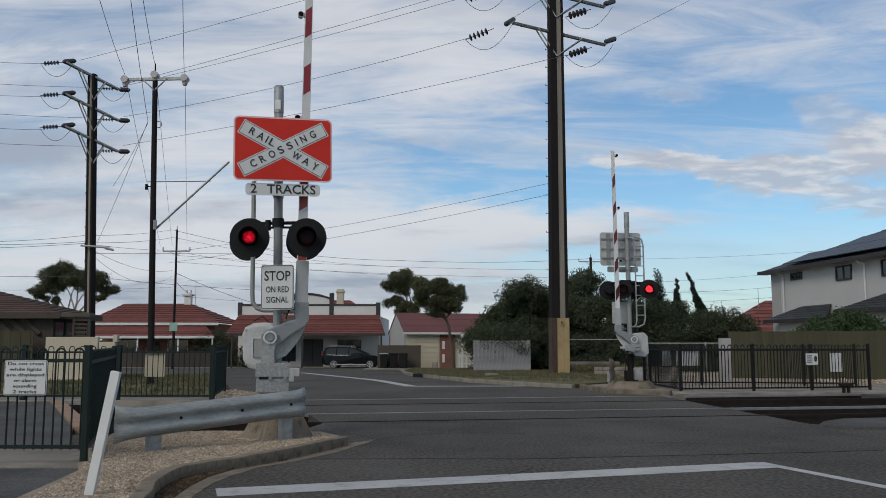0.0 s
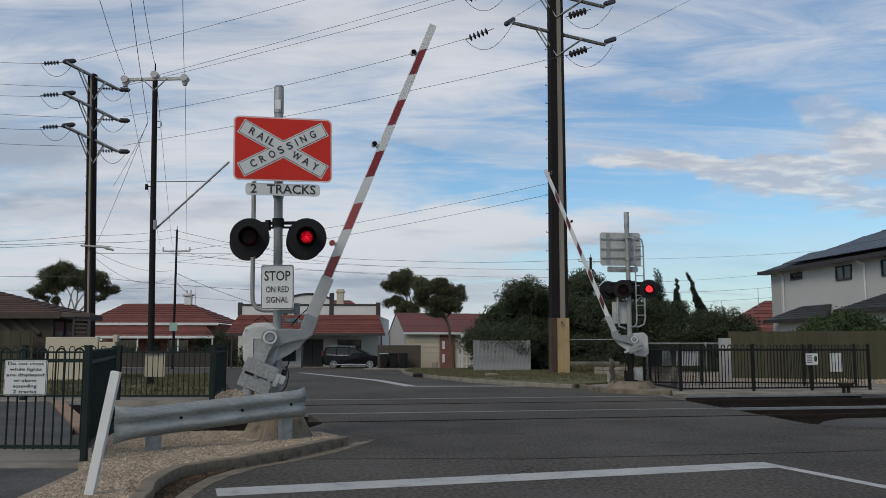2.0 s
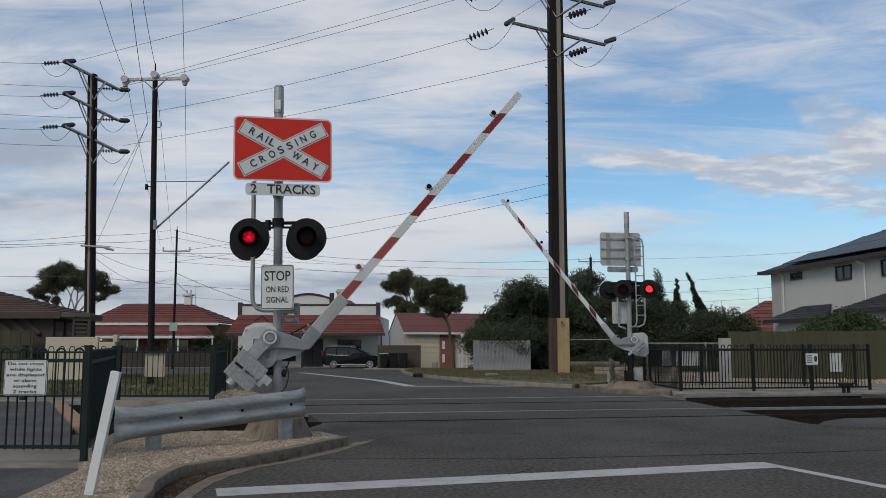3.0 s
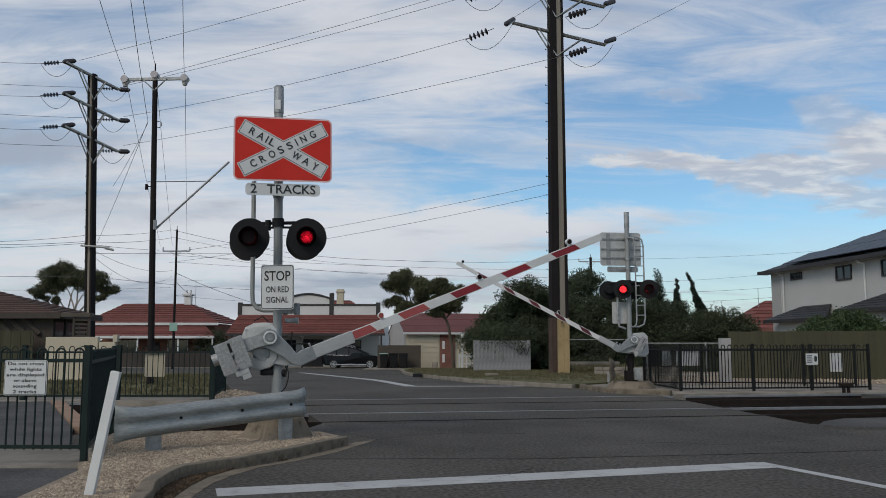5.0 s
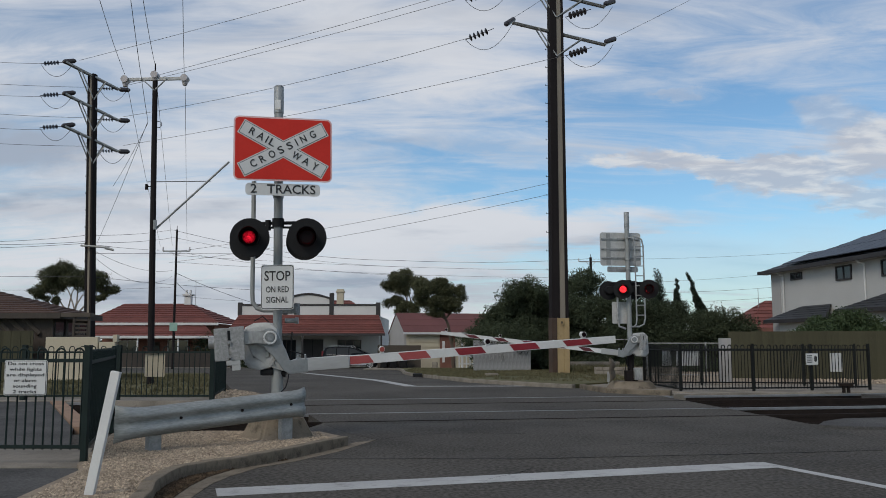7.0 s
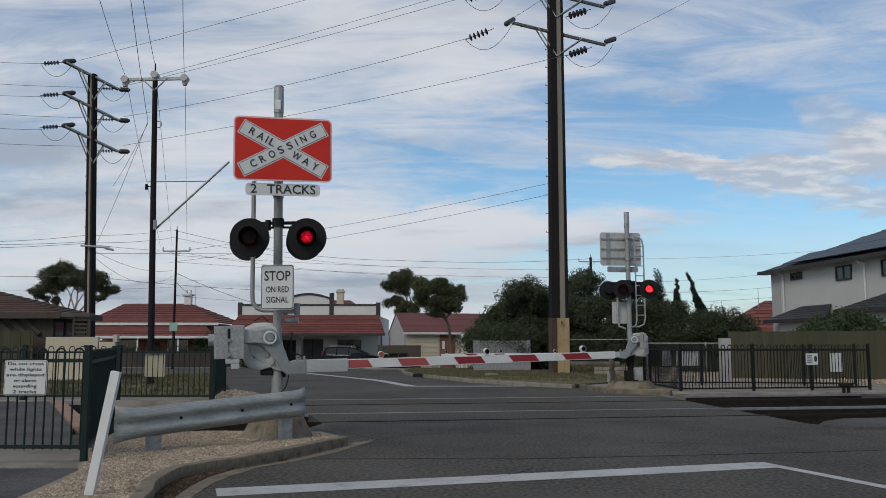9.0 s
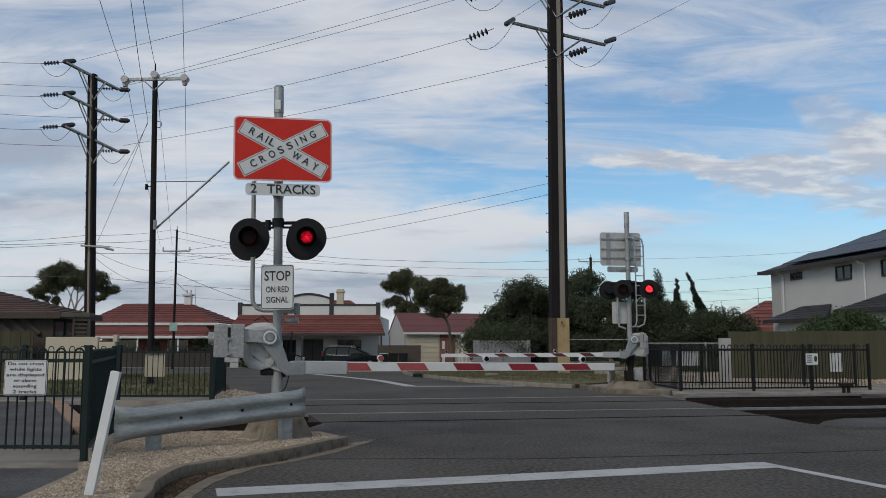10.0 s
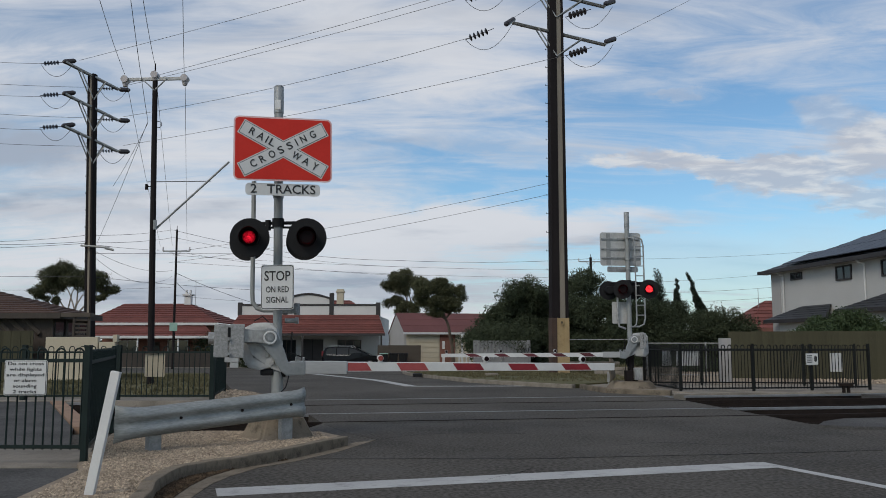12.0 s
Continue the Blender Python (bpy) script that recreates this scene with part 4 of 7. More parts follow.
def w_beam(a, b, za, zb, label, posts, tall=1.0, material=None):
    """Two-rib guard rail that comes nearer at its far end."""
    g = thing("guard_rail", label, "guard rail", group="guard rails")
    a, b = Vector((*a, 0)), Vector((*b, 0))
    prof = [(-0.155, 0.0), (-0.14, 0.035), (-0.10, 0.075), (-0.055, 0.080), (-0.02, 0.03), (0.02, 0.03), (0.055, 0.080), (0.10, 0.075), (0.14, 0.035), (0.155, 0.0)]
    d = (b - a).normalized()
    out = Vector((d.y, -d.x, 0))
    bm = bmesh.new()
    n = 24
    rows = []
    for i in range(n + 1):
        t = i / n
        p = a.lerp(b, t)
        z = za + (zb - za) * t
        flare = max(0, (0.13 - t) / 0.13) ** 2 + 0.6 * max(0, (t - 0.92) / 0.08) ** 2
        rows.append([[p + out * (dy * (1 - 0.65 * min(flare, 1)) + k - 0.10 * flare) + Vector((0, 0, z + dz * tall * (1 + 0.28 * min(flare, 1)))) for dz, dy in prof] for k in (0.0, -0.006)])
    vs = [[[bm.verts.new(v) for v in side] for side in r] for r in rows]
    for r, q in zip(vs, vs[1:]):
        for sd in (0, 1):
            for k in range(len(prof) - 1):
                bm.faces.new((r[sd][k], r[sd][k + 1], q[sd][k + 1], q[sd][k]))
        for k in (0, len(prof) - 1):
            bm.faces.new((r[0][k], r[1][k], q[1][k], q[0][k]))
    for r in (vs[0], vs[-1]):
        for k in range(len(prof) - 1):
            bm.faces.new((r[0][k], r[0][k + 1], r[1][k + 1], r[1][k]))
    part("beam", bm, material or GALV_RAIL, g, smooth=True)
    for t, zt in posts:
        p = a.lerp(b, t) - out * 0.06
        bm = bmesh.new()
        box(bm, (-0.075, -0.01, -0.1), (0.075, 0.01, zt), 0.003)
        box(bm, (-0.075, 0.0, -0.1), (-0.06, 0.10, zt), 0.003)
        box(bm, (0.06, 0.0, -0.1), (0.075, 0.10, zt), 0.003)
        q = part("post", bm, GALV, g, "short steel channel post")
        q.matrix_basis = Matrix.Translation(p) @ pose(0, 0, 0, 0, 0, math.degrees(math.atan2(d.y, d.x)))
    for t in (0.30, 0.62, 0.90):
        p = a.lerp(b, t)
        bm = bmesh.new()
        c = p + Vector((0, 0, za + (zb - za) * t)) + out * 0.03
        rod(bm, c, c + out * 0.014, 0.018, seg=8)
        part("bolt", bm, RUST, g)
    return g


w_beam((-3.69, 9.75), (-1.80, 11.32), 0.372, 0.522, "weathered galvanised steel guard rail with flared ends on short posts", ((0.19, 0.44), (0.90, 0.50)), 1.1)
w_beam((4.56, 23.0), (5.28, 26.7), 0.56, 0.54, "dark weathered guard rail seen end on", ((0.85, 0.42),), 1.7, KERB)


def guide_post():
    bm = bmesh.new()
    box(bm, (-0.041, -0.02, -0.25), (0.041, 0.02, 1.01), 0.008)
    ob = part("guide_post", bm, WHITE)
    ob.matrix_basis = pose(-2.925, 7.2, 0.07, 0, 10.8, -8)
    return tagged(ob, "leaning white plastic roadside guide post", "guide post")


guide_post()
# ---------------------------------------------------------------- fences


def hoop_mesh(material, h, gap, r):
    """Two upright bars joined by a round top."""
    bm = bmesh.new()
    pts = [(-gap / 2, 0, 0), (-gap / 2, 0, h - gap / 2)] + [tuple(p) for p in arc((0, 0, h - gap / 2), gap / 2, 180, 0, 6)][1:-1] + [(gap / 2, 0, h - gap / 2), (gap / 2, 0, 0)]
    pipe(bm, pts, r, 6)
    return bm


def fence(a, b, z0, z1, material, label, posts=(0.0, 1.0), bar=0.115, post_r=0.03, group="pedestrian fences", loops=True, foot=None):
    """A panel of hooped bars between a and b (x, y)."""
    a, b = Vector((*a, 0)), Vector((*b, 0))
    d = b - a
    L = d.length
    f = thing("fence", label, "fence", Matrix.Translation(a) @ pose(0, 0, 0, 0, 0, math.degrees(math.atan2(d.y, d.x))), group)
    for z in (z0 + 0.03, z1 - 0.13):
        bm = bmesh.new()
        box(bm, (0, -0.018, z - 0.02), (L, 0.018, z + 0.02), 0.004)
        part("rail", bm, material, f)
    for t in posts:
        bm = bmesh.new()
        box(bm, (t * L - post_r, -post_r, (foot if foot is not None else -0.05)), (t * L + post_r, post_r, z1 + 0.02), 0.006)
        box(bm, (t * L - post_r - 0.004, -post_r - 0.004, z1 + 0.02), (t * L + post_r + 0.004, post_r + 0.004, z1 + 0.035), 0.004)
        part("post", bm, material, f)
    n = max(1, int(L / (2 * bar)))
    step = L / n
    first = part("bar", hoop_mesh(material, z1 - z0, step / 2, 0.0105), material, f)
    first.matrix_basis = pose(step / 2, 0, z0)
    for k in range(1, n):
        share(first, pose((k + 0.5) * step, 0, z0), f)
    return f


GL = "dark green loop-top steel pedestrian fence"
BL = "black loop-top steel pedestrian fence beside the tracks"
fence((-7.2, 9.25), (-3.82, 9.2), 0.17, 1.24, FENCEGREEN, GL + " with a white notice", (0.0, 1.0), bar=0.096, post_r=0.032)
fence((-3.84, 9.3), (-5.0, 13.0), 0.15, 1.22, FENCEGREEN, GL, (1.0,), bar=0.10)
fence((-9.4, 19.2), (-5.18, 19.25), 0.09, 1.22, FENCEGREEN, GL + " with a cream board", (0.0, 0.5, 1.0), post_r=0.05)
fence((-5.18, 19.35), (-5.7, 22.4), 0.09, 1.22, FENCEGREEN, GL, (1.0,), bar=0.10)
fence((-14.5, 19.1), (-9.5, 19.2), 0.09, 1.22, FENCEGREEN, GL, (0.0, 0.5))
fence((5.95, 25.3), (6.10, 22.0), 0.10, 1.24, FENCEBLACK, BL, (0.0, 1.0), bar=0.09)
fence((6.10, 22.0), (8.10, 22.35), 0.10, 1.24, FENCEBLACK, BL, (1.0,), bar=0.09)
fence((8.10, 22.35), (9.75, 22.65), 0.10, 1.24, FENCEBLACK, BL, (1.0,), bar=0.09)
fence((9.75, 22.65), (11.45, 23.0), 0.10, 1.24, FENCEBLACK, "black loop-top steel fence with a small white notice", (1.0,), bar=0.09)
fence((6.2, 25.6), (9.2, 25.4), 0.10, 1.24, FENCEBLACK, BL, (0.0, 0.5, 1.0), bar=0.09)
fence((9.2, 25.4), (12.0, 24.9), 0.10, 1.24, FENCEBLACK, BL, (0.5, 1.0), bar=0.09)


def notice(name, x, y, z, w, h, lines, label, turn=0.0, sheet=None):
    t = thing(name, label, "sign", pose(x, y, z, 0, 0, turn))
    bm = bmesh.new()
    prism(bm, rounded(w, h, 0.02), 0.0, 0.005)
    p = part("plate", bm, sheet or SIGNWHITE, t)
    if sheet:
        return t
    bm = bmesh.new()
    prism(bm, rounded(w - 0.012, h - 0.012, 0.016), -0.0025, -0.0005)
    q = part("rim", bm, INK, t)
    bm = bmesh.new()
    prism(bm, rounded(w - 0.022, h - 0.022, 0.013), -0.0045, -0.003)
    part("face_sheet", bm, SIGNWHITE, t)
    for k, (words, wd) in enumerate(lines):
        zz = h / 2 - h * (k + 0.62) / (len(lines) + 0.25)
        text_mesh("lettering", words, h / len(lines) * 0.80, INK, t, pose(0, -0.0065, zz), wd)
    bm = bmesh.new()
    box(bm, (-w / 2 + 0.02, 0.005, 0.10), (w / 2 - 0.02, 0.03, 0.13))
    part("bracket", bm, GALV, t)
    return t


notice("crossing_notice", -4.45, 9.13, 0.93, 0.455, 0.37, (("Do not cross", 0.38), ("while lights", 0.34), ("are displayed", 0.40), ("or alarm", 0.24), ("sounding", 0.25), ("2 tracks", 0.25)), "white notice with black lettering fixed to the green fence")

# ---------------------------------------------------------------- kerbs and verges
KERB_LINE = [(-2.20, 4.00), (-2.36, 6.65), (-2.52, 7.42), (-2.58, 8.10), (-2.48, 8.54), (-2.23, 8.92), (-1.80, 9.66), (-1.27, 11.00)]
slab("gravel_bed", [(-3.05, 2.5)] + KERB_LINE + [(-1.35, 11.6), (-1.75, 12.25), (-3.3, 12.35), (-4.6, 12.0), (-3.80, 9.0), (-3.60, 8.6)], 0.05, 0.3, GRAVEL, "loose buff gravel bed round the signal", "gravel")
slab("gutter", KERB_LINE + [(-1.15, 11.3), (-0.90, 11.6), (-1.25, 10.37), (-1.64, 9.50), (-1.92, 9.08), (-2.08, 8.5), (-2.14, 8.0), (-2.12, 7.3), (-1.9, 4.0)], 0.006, 0.1, KERB, "stained concrete gutter apron beside the kerb", "gutter")
slab("litter", KERB_LINE[:-1] + [(-1.72, 9.60), (-1.98, 9.30), (-2.16, 8.9), (-2.28, 8.4), (-2.30, 7.9), (-2.26, 7.2), (-2.05, 4.0)], 0.014, 0.1, LITTER, "brown leaf litter gathered in the gutter", "litter")
slab("footpath", [(-30, 2.5), (-3.05, 2.5), (-3.60, 8.6), (-3.72, 8.95), (-30, 8.80)], 0.012, 0.3, ASPHALT_OLD, "grey asphalt footpath", "footpath")
slab("concrete_strip", [(-30, 8.82), (-3.72, 8.97), (-4.3, 10.6), (-30, 10.6)], 0.018, 0.3, CONCRETE, "pale concrete strip under the green fence", "footpath")
slab("track_path", [(-12.5, 10.62), (-4.6, 10.62), (-5.58, 13.0), (-8.62, 18.8), (-12.0, 18.8)], 0.02, 0.25, ASPHALT_OLD, "asphalt pedestrian path over the tracks", "footpath")
slab("path_edge", [(-5.56, 13.0), (-5.26, 13.0), (-8.30, 18.8), (-8.60, 18.8)], 0.04, 0.3, PINKPAVE, "pinkish concrete edge of the pedestrian path", "edging")
slab("far_path", [(-16, 18.82), (-5.2, 18.82), (-5.2, 20.1), (-16, 20.1)], 0.03, 0.3, CONCRETE, "concrete path under the rear fence", "footpath")
slab("lawn", [(-60, 20.12), (-5.7, 20.12), (-6.0, 23.2), (-12.8, 45.8), (-60, 47)], 0.01, 0.25, GRASS, "patchy green lawn behind the fence", "lawn")
slab("gravel_shoulder", [(-5.2, 19.3), (-3.6, 19.4), (-5.0, 22.4), (-5.7, 23.4), (-6.1, 22.8)], 0.03, 0.25, GRAVEL, "gravel shoulder at the road edge", "gravel")
VERGE = [(-3.0900000000000003, 58.45), (-2.49, 52.45), (-1.62, 39.57), (0.31, 29.83), (1.55, 27.37), (2.65, 25.78), (3.75, 24.66)]
slab("grass_verge", VERGE + [(6.2, 27.4), (7.6, 40), (9.5, 52), (16, 60), (-2.2, 62)], 0.11, 0.3, GRASS, "dry patchy grass verge", "grass verge")
slab("far_island", [(3.95, 24.4), (4.3, 22.4), (5.2, 21.6), (6.3, 21.6), (6.0, 25.6), (4.0, 26.2)], 0.07, 0.3, CONCRETE, "concrete island round the far signal", "kerb island")
slab("pedestrian_path", [(5.65, 21.0), (6.4, 21.3), (12.5, 22.3), (40, 27), (40, 30), (12.4, 25.9), (6.2, 26.0), (5.9, 24)], 0.05, 0.3, CONCRETE, "concrete pedestrian path beside the tracks", "footpath")
slab("track_crossing", [(11.2, 18.95), (16, 19.5), (17, 21.7), (12.5, 22.1), (10.6, 21.75)], 0.012, 0.25, ASPHALT_OLD, "asphalt pedestrian crossing over the tracks", "footpath")
slab("asphalt_patch", [(-1.6, 9.75), (0.9, 9.75), (3.6, 10.2), (5.9, 10.6), (5.8, 13.3), (5.55, 14.9), (3.4, 14.6), (-1.85, 13.7), (-1.3, 12.3), (-0.85, 11.6)], 0.003, 0.1, ASPHALT_PATCH, "newer darker asphalt patch before the tracks", "road")
slab("near_island", [(5.80, 13.30), (6.15, 13.9), (6.7, 14.4), (8.0, 14.7), (16, 15.8), (16, 13.9), (8.5, 13.15), (7.0, 12.95), (6.2, 13.0)], 0.045, 0.35, ASPHALT_OLD, "low weathered concrete kerb island at the road edge", "kerb island")
slab("house_forecourt", [(-80, 69.9), (-3.0, 69.9), (-3.0, 100), (-80, 100)], 0.06, 0.3, CONCRETE, "concrete footpath before the houses", "footpath")
slab("driveway", [(-5.4, 58), (4, 60), (8, 100), (-5.4, 100)], 0.08, 0.3, CONCRETE, "pale concrete driveway", "driveway")
slab("yard", [(6.1, 26.1), (12.4, 26.0), (40, 30.2), (40, 60), (9.6, 52), (7.7, 40)], 0.06, 0.3, GRAVEL, "bare gravel yard behind the fence", "yard")


def kerb_run(name, pts, w, h, label, step=0.9, material=None):
    """Kerb stones laid along a line, each a piece of its own."""
    k = thing(name, label, "kerb")
    tagged(k, kind="structure")
    for a, b in zip(pts, pts[1:]):
        a, b = Vector((*a, 0)), Vector((*b, 0))
        n = max(1, round((b - a).length / step))
        for i in range(n):
            p, q = a.lerp(b, i / n), a.lerp(b, (i + 1) / n)
            d = (q - p)
            L = d.length
            bm = bmesh.new()
            box(bm, (0.004, -w / 2, -0.1), (L + 0.02, w / 2, h + random.uniform(-0.008, 0.008)), 0.022)
            o = part("kerb_stone", bm, material or KERB, k)
            fall = -math.degrees(math.atan2(gz(q.y) - gz(p.y), L))
            o.matrix_basis = Matrix.Translation((p.x, p.y, gz(p.y))) @ pose(0, 0, 0, 0, fall, math.degrees(math.atan2(d.y, d.x)))
    return k


def smoothed(pts, n=3):
    out = []
    for i in range(len(pts) - 1):
        p0, p1, p2, p3 = (Vector(pts[max(0, min(len(pts) - 1, i + j))]) for j in (-1, 0, 1, 2))
        for k in range(n):
            t = k / n
            v = 0.5 * ((2 * p1) + (p2 - p0) * t + (2 * p0 - 5 * p1 + 4 * p2 - p3) * t * t + (3 * p1 - p0 - 3 * p2 + p3) * t ** 3)
            out.append((v.x, v.y))
    return out + [tuple(pts[-1])]


kerb_run("kerb", smoothed(KERB_LINE), 0.13, 0.122, "weathered mossy concrete kerb round the gravel bed")
kerb_run("far_kerb", smoothed(VERGE), 0.16, 0.118, "worn concrete kerb of the grass verge", 1.2, CONCRETE)
kerb_run("island_kerb", [(3.95, 24.4), (4.3, 22.4), (5.2, 21.6), (5.65, 21.3)], 0.15, 0.13, "broken concrete kerb round the far signal")
# ---------------------------------------------------------------- poles


def insulator(pole, a, b, n=5, r=0.075, material=None):
    """A string of discs from a to b."""
    a, b = Vector(a), Vector(b)
    bm = bmesh.new()
    rod(bm, a, b, 0.018, seg=6)
    for k in range(n):
        c = a.lerp(b, 0.28 + 0.55 * k / max(1, n - 1))
        d = (b - a).normalized() * 0.03
        rod(bm, c - d, c + d, r, r * 0.45, seg=12)
    part("insulator", bm, material or INSUL, pole, "dark disc insulator string")


def loop_wire(pole, a, b, drop):
    a, b = Vector(a), Vector(b)
    bm = bmesh.new()
    pipe(bm, [a.lerp(b, i / 10) - Vector((0, 0, drop * 4 * (i / 10) * (1 - i / 10))) for i in range(11)], 0.012, 5)
    part("jumper_wire", bm, WIRE, pole)


def dead_end(pole, a, b):
    a, b = Vector(a), Vector(b)
    bm = bmesh.new()
    rod(bm, a, b, 0.12, 0.12, seg=14)
    d = (b - a).normalized()
    rod(bm, a - d * 0.1, a, 0.05, 0.11, seg=14)
    rod(bm, b, b + d * 0.1, 0.11, 0.05, seg=14)
    part("strain_insulator", bm, INSUL, pole, "dark ribbed strain insulator")


def slab_pole(x, y, h, w0, w1, d0, d1, turn, lean, label, coat, z0, steps_side=-1):
    """Two steel channels with a concrete core between them, tapering upwards."""
    p = thing("power_pole", label, "power pole", pose(x, y, z0, 0, lean, 0), "power poles")
    def taper(nm, xa0, xb0, xa1, xb1, y0, y1, za, zb, m):
        bm = bmesh.new()
        t0, t1 = za / h, zb / h
        def lerp(a, b, t):
            return a + (b - a) * t
        vs = []
        for t, z in ((t0, za), (t1, zb)):
            xa, xb = lerp(xa0, xa1, t), lerp(xb0, xb1, t)
            dd = lerp(y0, y1, t)
            vs.append([bm.verts.new(v) for v in ((xa, -dd, z), (xb, -dd, z), (xb, dd, z), (xa, dd, z))])
        for k in range(4):
            bm.faces.new((vs[0][k], vs[0][(k + 1) % 4], vs[1][(k + 1) % 4], vs[1][k]))
        bm.faces.new(vs[0])
        bm.faces.new(vs[1])
        bmesh.ops.bevel(bm, geom=bm.edges[:], offset=0.008, segments=1, affect="EDGES")
        o = part(nm, bm, m, p)
        o.matrix_basis = pose(0, 0, 0, 0, 0, turn)
        return o
    q0, q1 = w0 / 2, w1 / 2
    k = 0.30
    kl, kr = (0.48, 0.18) if coat > 0 else (0.34, 0.30)
    taper("steel_channel", -q0, -q0 + w0 * kl, -q1, -q1 + w1 * kl, d0 / 2, d1 / 2, coat, h, POLESTEEL)
    taper("steel_channel", q0 - w0 * kr, q0, q1 - w1 * kr, q1, d0 / 2, d1 / 2, coat, h, POLESTEEL)
    taper("concrete_core", -q0 + w0 * kl, q0 - w0 * kr, -q1 + w1 * kl, q1 - w1 * kr, d0 / 2 - 0.03, d1 / 2 - 0.02, 0, h - 0.05, POLECONC)
    if coat > 0:
        taper("coated_base", -q0 - 0.006, -q0 + w0 * k, -q0 - 0.006, -q0 + w0 * k, d0 / 2 + 0.006, d0 / 2 + 0.006, 0, coat, POLERUST)
        taper("coated_base", q0 - w0 * k, q0 + 0.006, q0 - w0 * k, q0 + 0.006, d0 / 2 + 0.006, d0 / 2 + 0.006, 0, coat, POLEBUFF)
        taper("coated_base", -q0 + w0 * k, q0 - w0 * k, -q0 + w0 * k, q0 - w0 * k, d0 / 2 - 0.02, d0 / 2 - 0.02, 0, coat, POLEBUFF)
    c, s = math.cos(radians(turn)), math.sin(radians(turn))
    z = 3.0
    while z < h * 0.78:
        t = z / h
        e = (q0 + (q1 - q0) * t) * steps_side
        bm = bmesh.new()
        a = Vector((e * c, e * s, z))
        dirn = Vector((steps_side * c, steps_side * s, 0))
        rod(bm, a - dirn * 0.05, a + dirn * 0.17, 0.012, seg=6)
        rod(bm, a + dirn * 0.16 - Vector((0, 0, 0.02)), a + dirn * 0.16 + Vector((0, 0, 0.05)), 0.014, seg=6)
        part("step_bolt", bm, POLESTEEL, p)
        z += 0.85
    return p


def pole_arm(p, a, b, z_rise, drop=1.0):
    """A steel crossarm from a to b with V braces to the pole axis."""
    a, b = Vector(a), Vector(b)
    bm = bmesh.new()
    d = (b - a).normalized()
    side = d.cross(Vector((0, 0, 1))).normalized() * 0.16
    for sgn in (-1, 1):
        rod(bm, a + side * sgn * 0.5, b + side * sgn * 0.5, 0.06, seg=4)
    part("crossarm", bm, GALV, p, "galvanised steel crossarm")
    mid = (a + b) / 2
    foot = Vector((0, 0, mid.z - drop))
    for t in (0.26, 0.74):
        for sgn in (-1, 1):
            bm = bmesh.new()
            q = a.lerp(b, t) + side * sgn
            rod(bm, q, foot + side * sgn * 1.2, 0.032, seg=6)
            part("brace", bm, GALV, p)


# tall pole beyond the crossing
BX, BY, BZ = 5.17, 38.0, -0.15
big = slab_pole(BX, BY, 21.0, 0.82, 0.60, 0.42, 0.36, 14, 0.15, "tall steel and concrete power pole with buff coated base", 2.55, BZ)
ARM_Z = 15.75
for dz in (0.0, 1.85, 3.7):
    a, b = Vector((-2.0, -0.30, ARM_Z + 0.36 + dz)), Vector((2.42, 0.5, ARM_Z - 0.40 + dz))
    pole_arm(big, a, b, 0, 1.15)
    dead_end(big, a + Vector((-0.30, 0.00, -0.06)), a + Vector((0.08, 0.50, 0.36)))
    dead_end(big, b + Vector((0.03, 0.00, 0.16)), b + Vector((0.51, 0.40, 0.45)))
    insulator(big, a + Vector((-0.89, -0.20, -0.35)), a + Vector((-2.19, -0.40, -0.96)), 5, 0.17)
    insulator(big, b + Vector((-0.70, -0.30, -0.22)), b + Vector((-1.97, -0.70, -0.77)), 5, 0.17)
    loop_wire(big, a + Vector((-2.19, -0.40, -0.96)), a + Vector((0.0, 0.2, 0.0)), 0.8)
    loop_wire(big, b + Vector((-1.97, -0.70, -0.77)), b + Vector((0.4, 0.2, 0.1)), 0.8)
bm = bmesh.new()
box(bm, (-0.09, -0.004, -0.10), (0.09, 0.0, 0.10))
tag = part("number_plate", bm, POLEBUFF, big, "small plate with an unreadable number")
tag.matrix_basis = pose(0.1, -0.27, 2.35, 0, 0, 14)
for x in (-0.035, 0.035):
    bm = bmesh.new()
    box(bm, (x - 0.018, -0.007, -0.05), (x + 0.018, -0.0045, 0.05))
    part("number_bar", bm, INK, tag)

# pole behind the timber building
LX, LY, LZ = -17.16, 41.5, -0.25
lp = slab_pole(LX, LY, 15.0, 0.42, 0.36, 0.34, 0.30, -18, -1.9, "dark steel and concrete power pole with three crossarms", 0, LZ)
for k, z in enumerate((14.95, 13.33, 11.71)):
    a, b = Vector((-0.98, -0.9, z + 0.42)), Vector((1.0, 0.8, z - 0.52))
    pole_arm(lp, a, b, 0, 1.25)
    dead_end(lp, a + Vector((-0.05, 0, 0.02)), a + Vector((0.34, 0.2, 0.12)))
    dead_end(lp, b + Vector((0.10, 0, 0.0)), b + Vector((0.42, 0.2, 0.03)))
    insulator(lp, a + Vector((-0.1, 0, 0)), a + Vector((-1.3, 0.2, 0.03)), 5, 0.11)
    insulator(lp, b + Vector((0, -0.1, 0)), b + Vector((-0.95, -0.3, 0.0)), 5, 0.10)
    loop_wire(lp, a + Vector((-1.3, 0.2, 0)), a + Vector((0.3, 0.1, -0.1)), 0.62)
    loop_wire(lp, b + Vector((-0.9, -0.2, 0)), b + Vector((0.4, 0.1, 0)), 0.62)
bm = bmesh.new()
rod(bm, (-0.35, -0.3, 6.3), (1.0, -0.3, 6.15), 0.05, seg=8)
part("low_arm", bm, GALV, lp)
bm = bmesh.new()
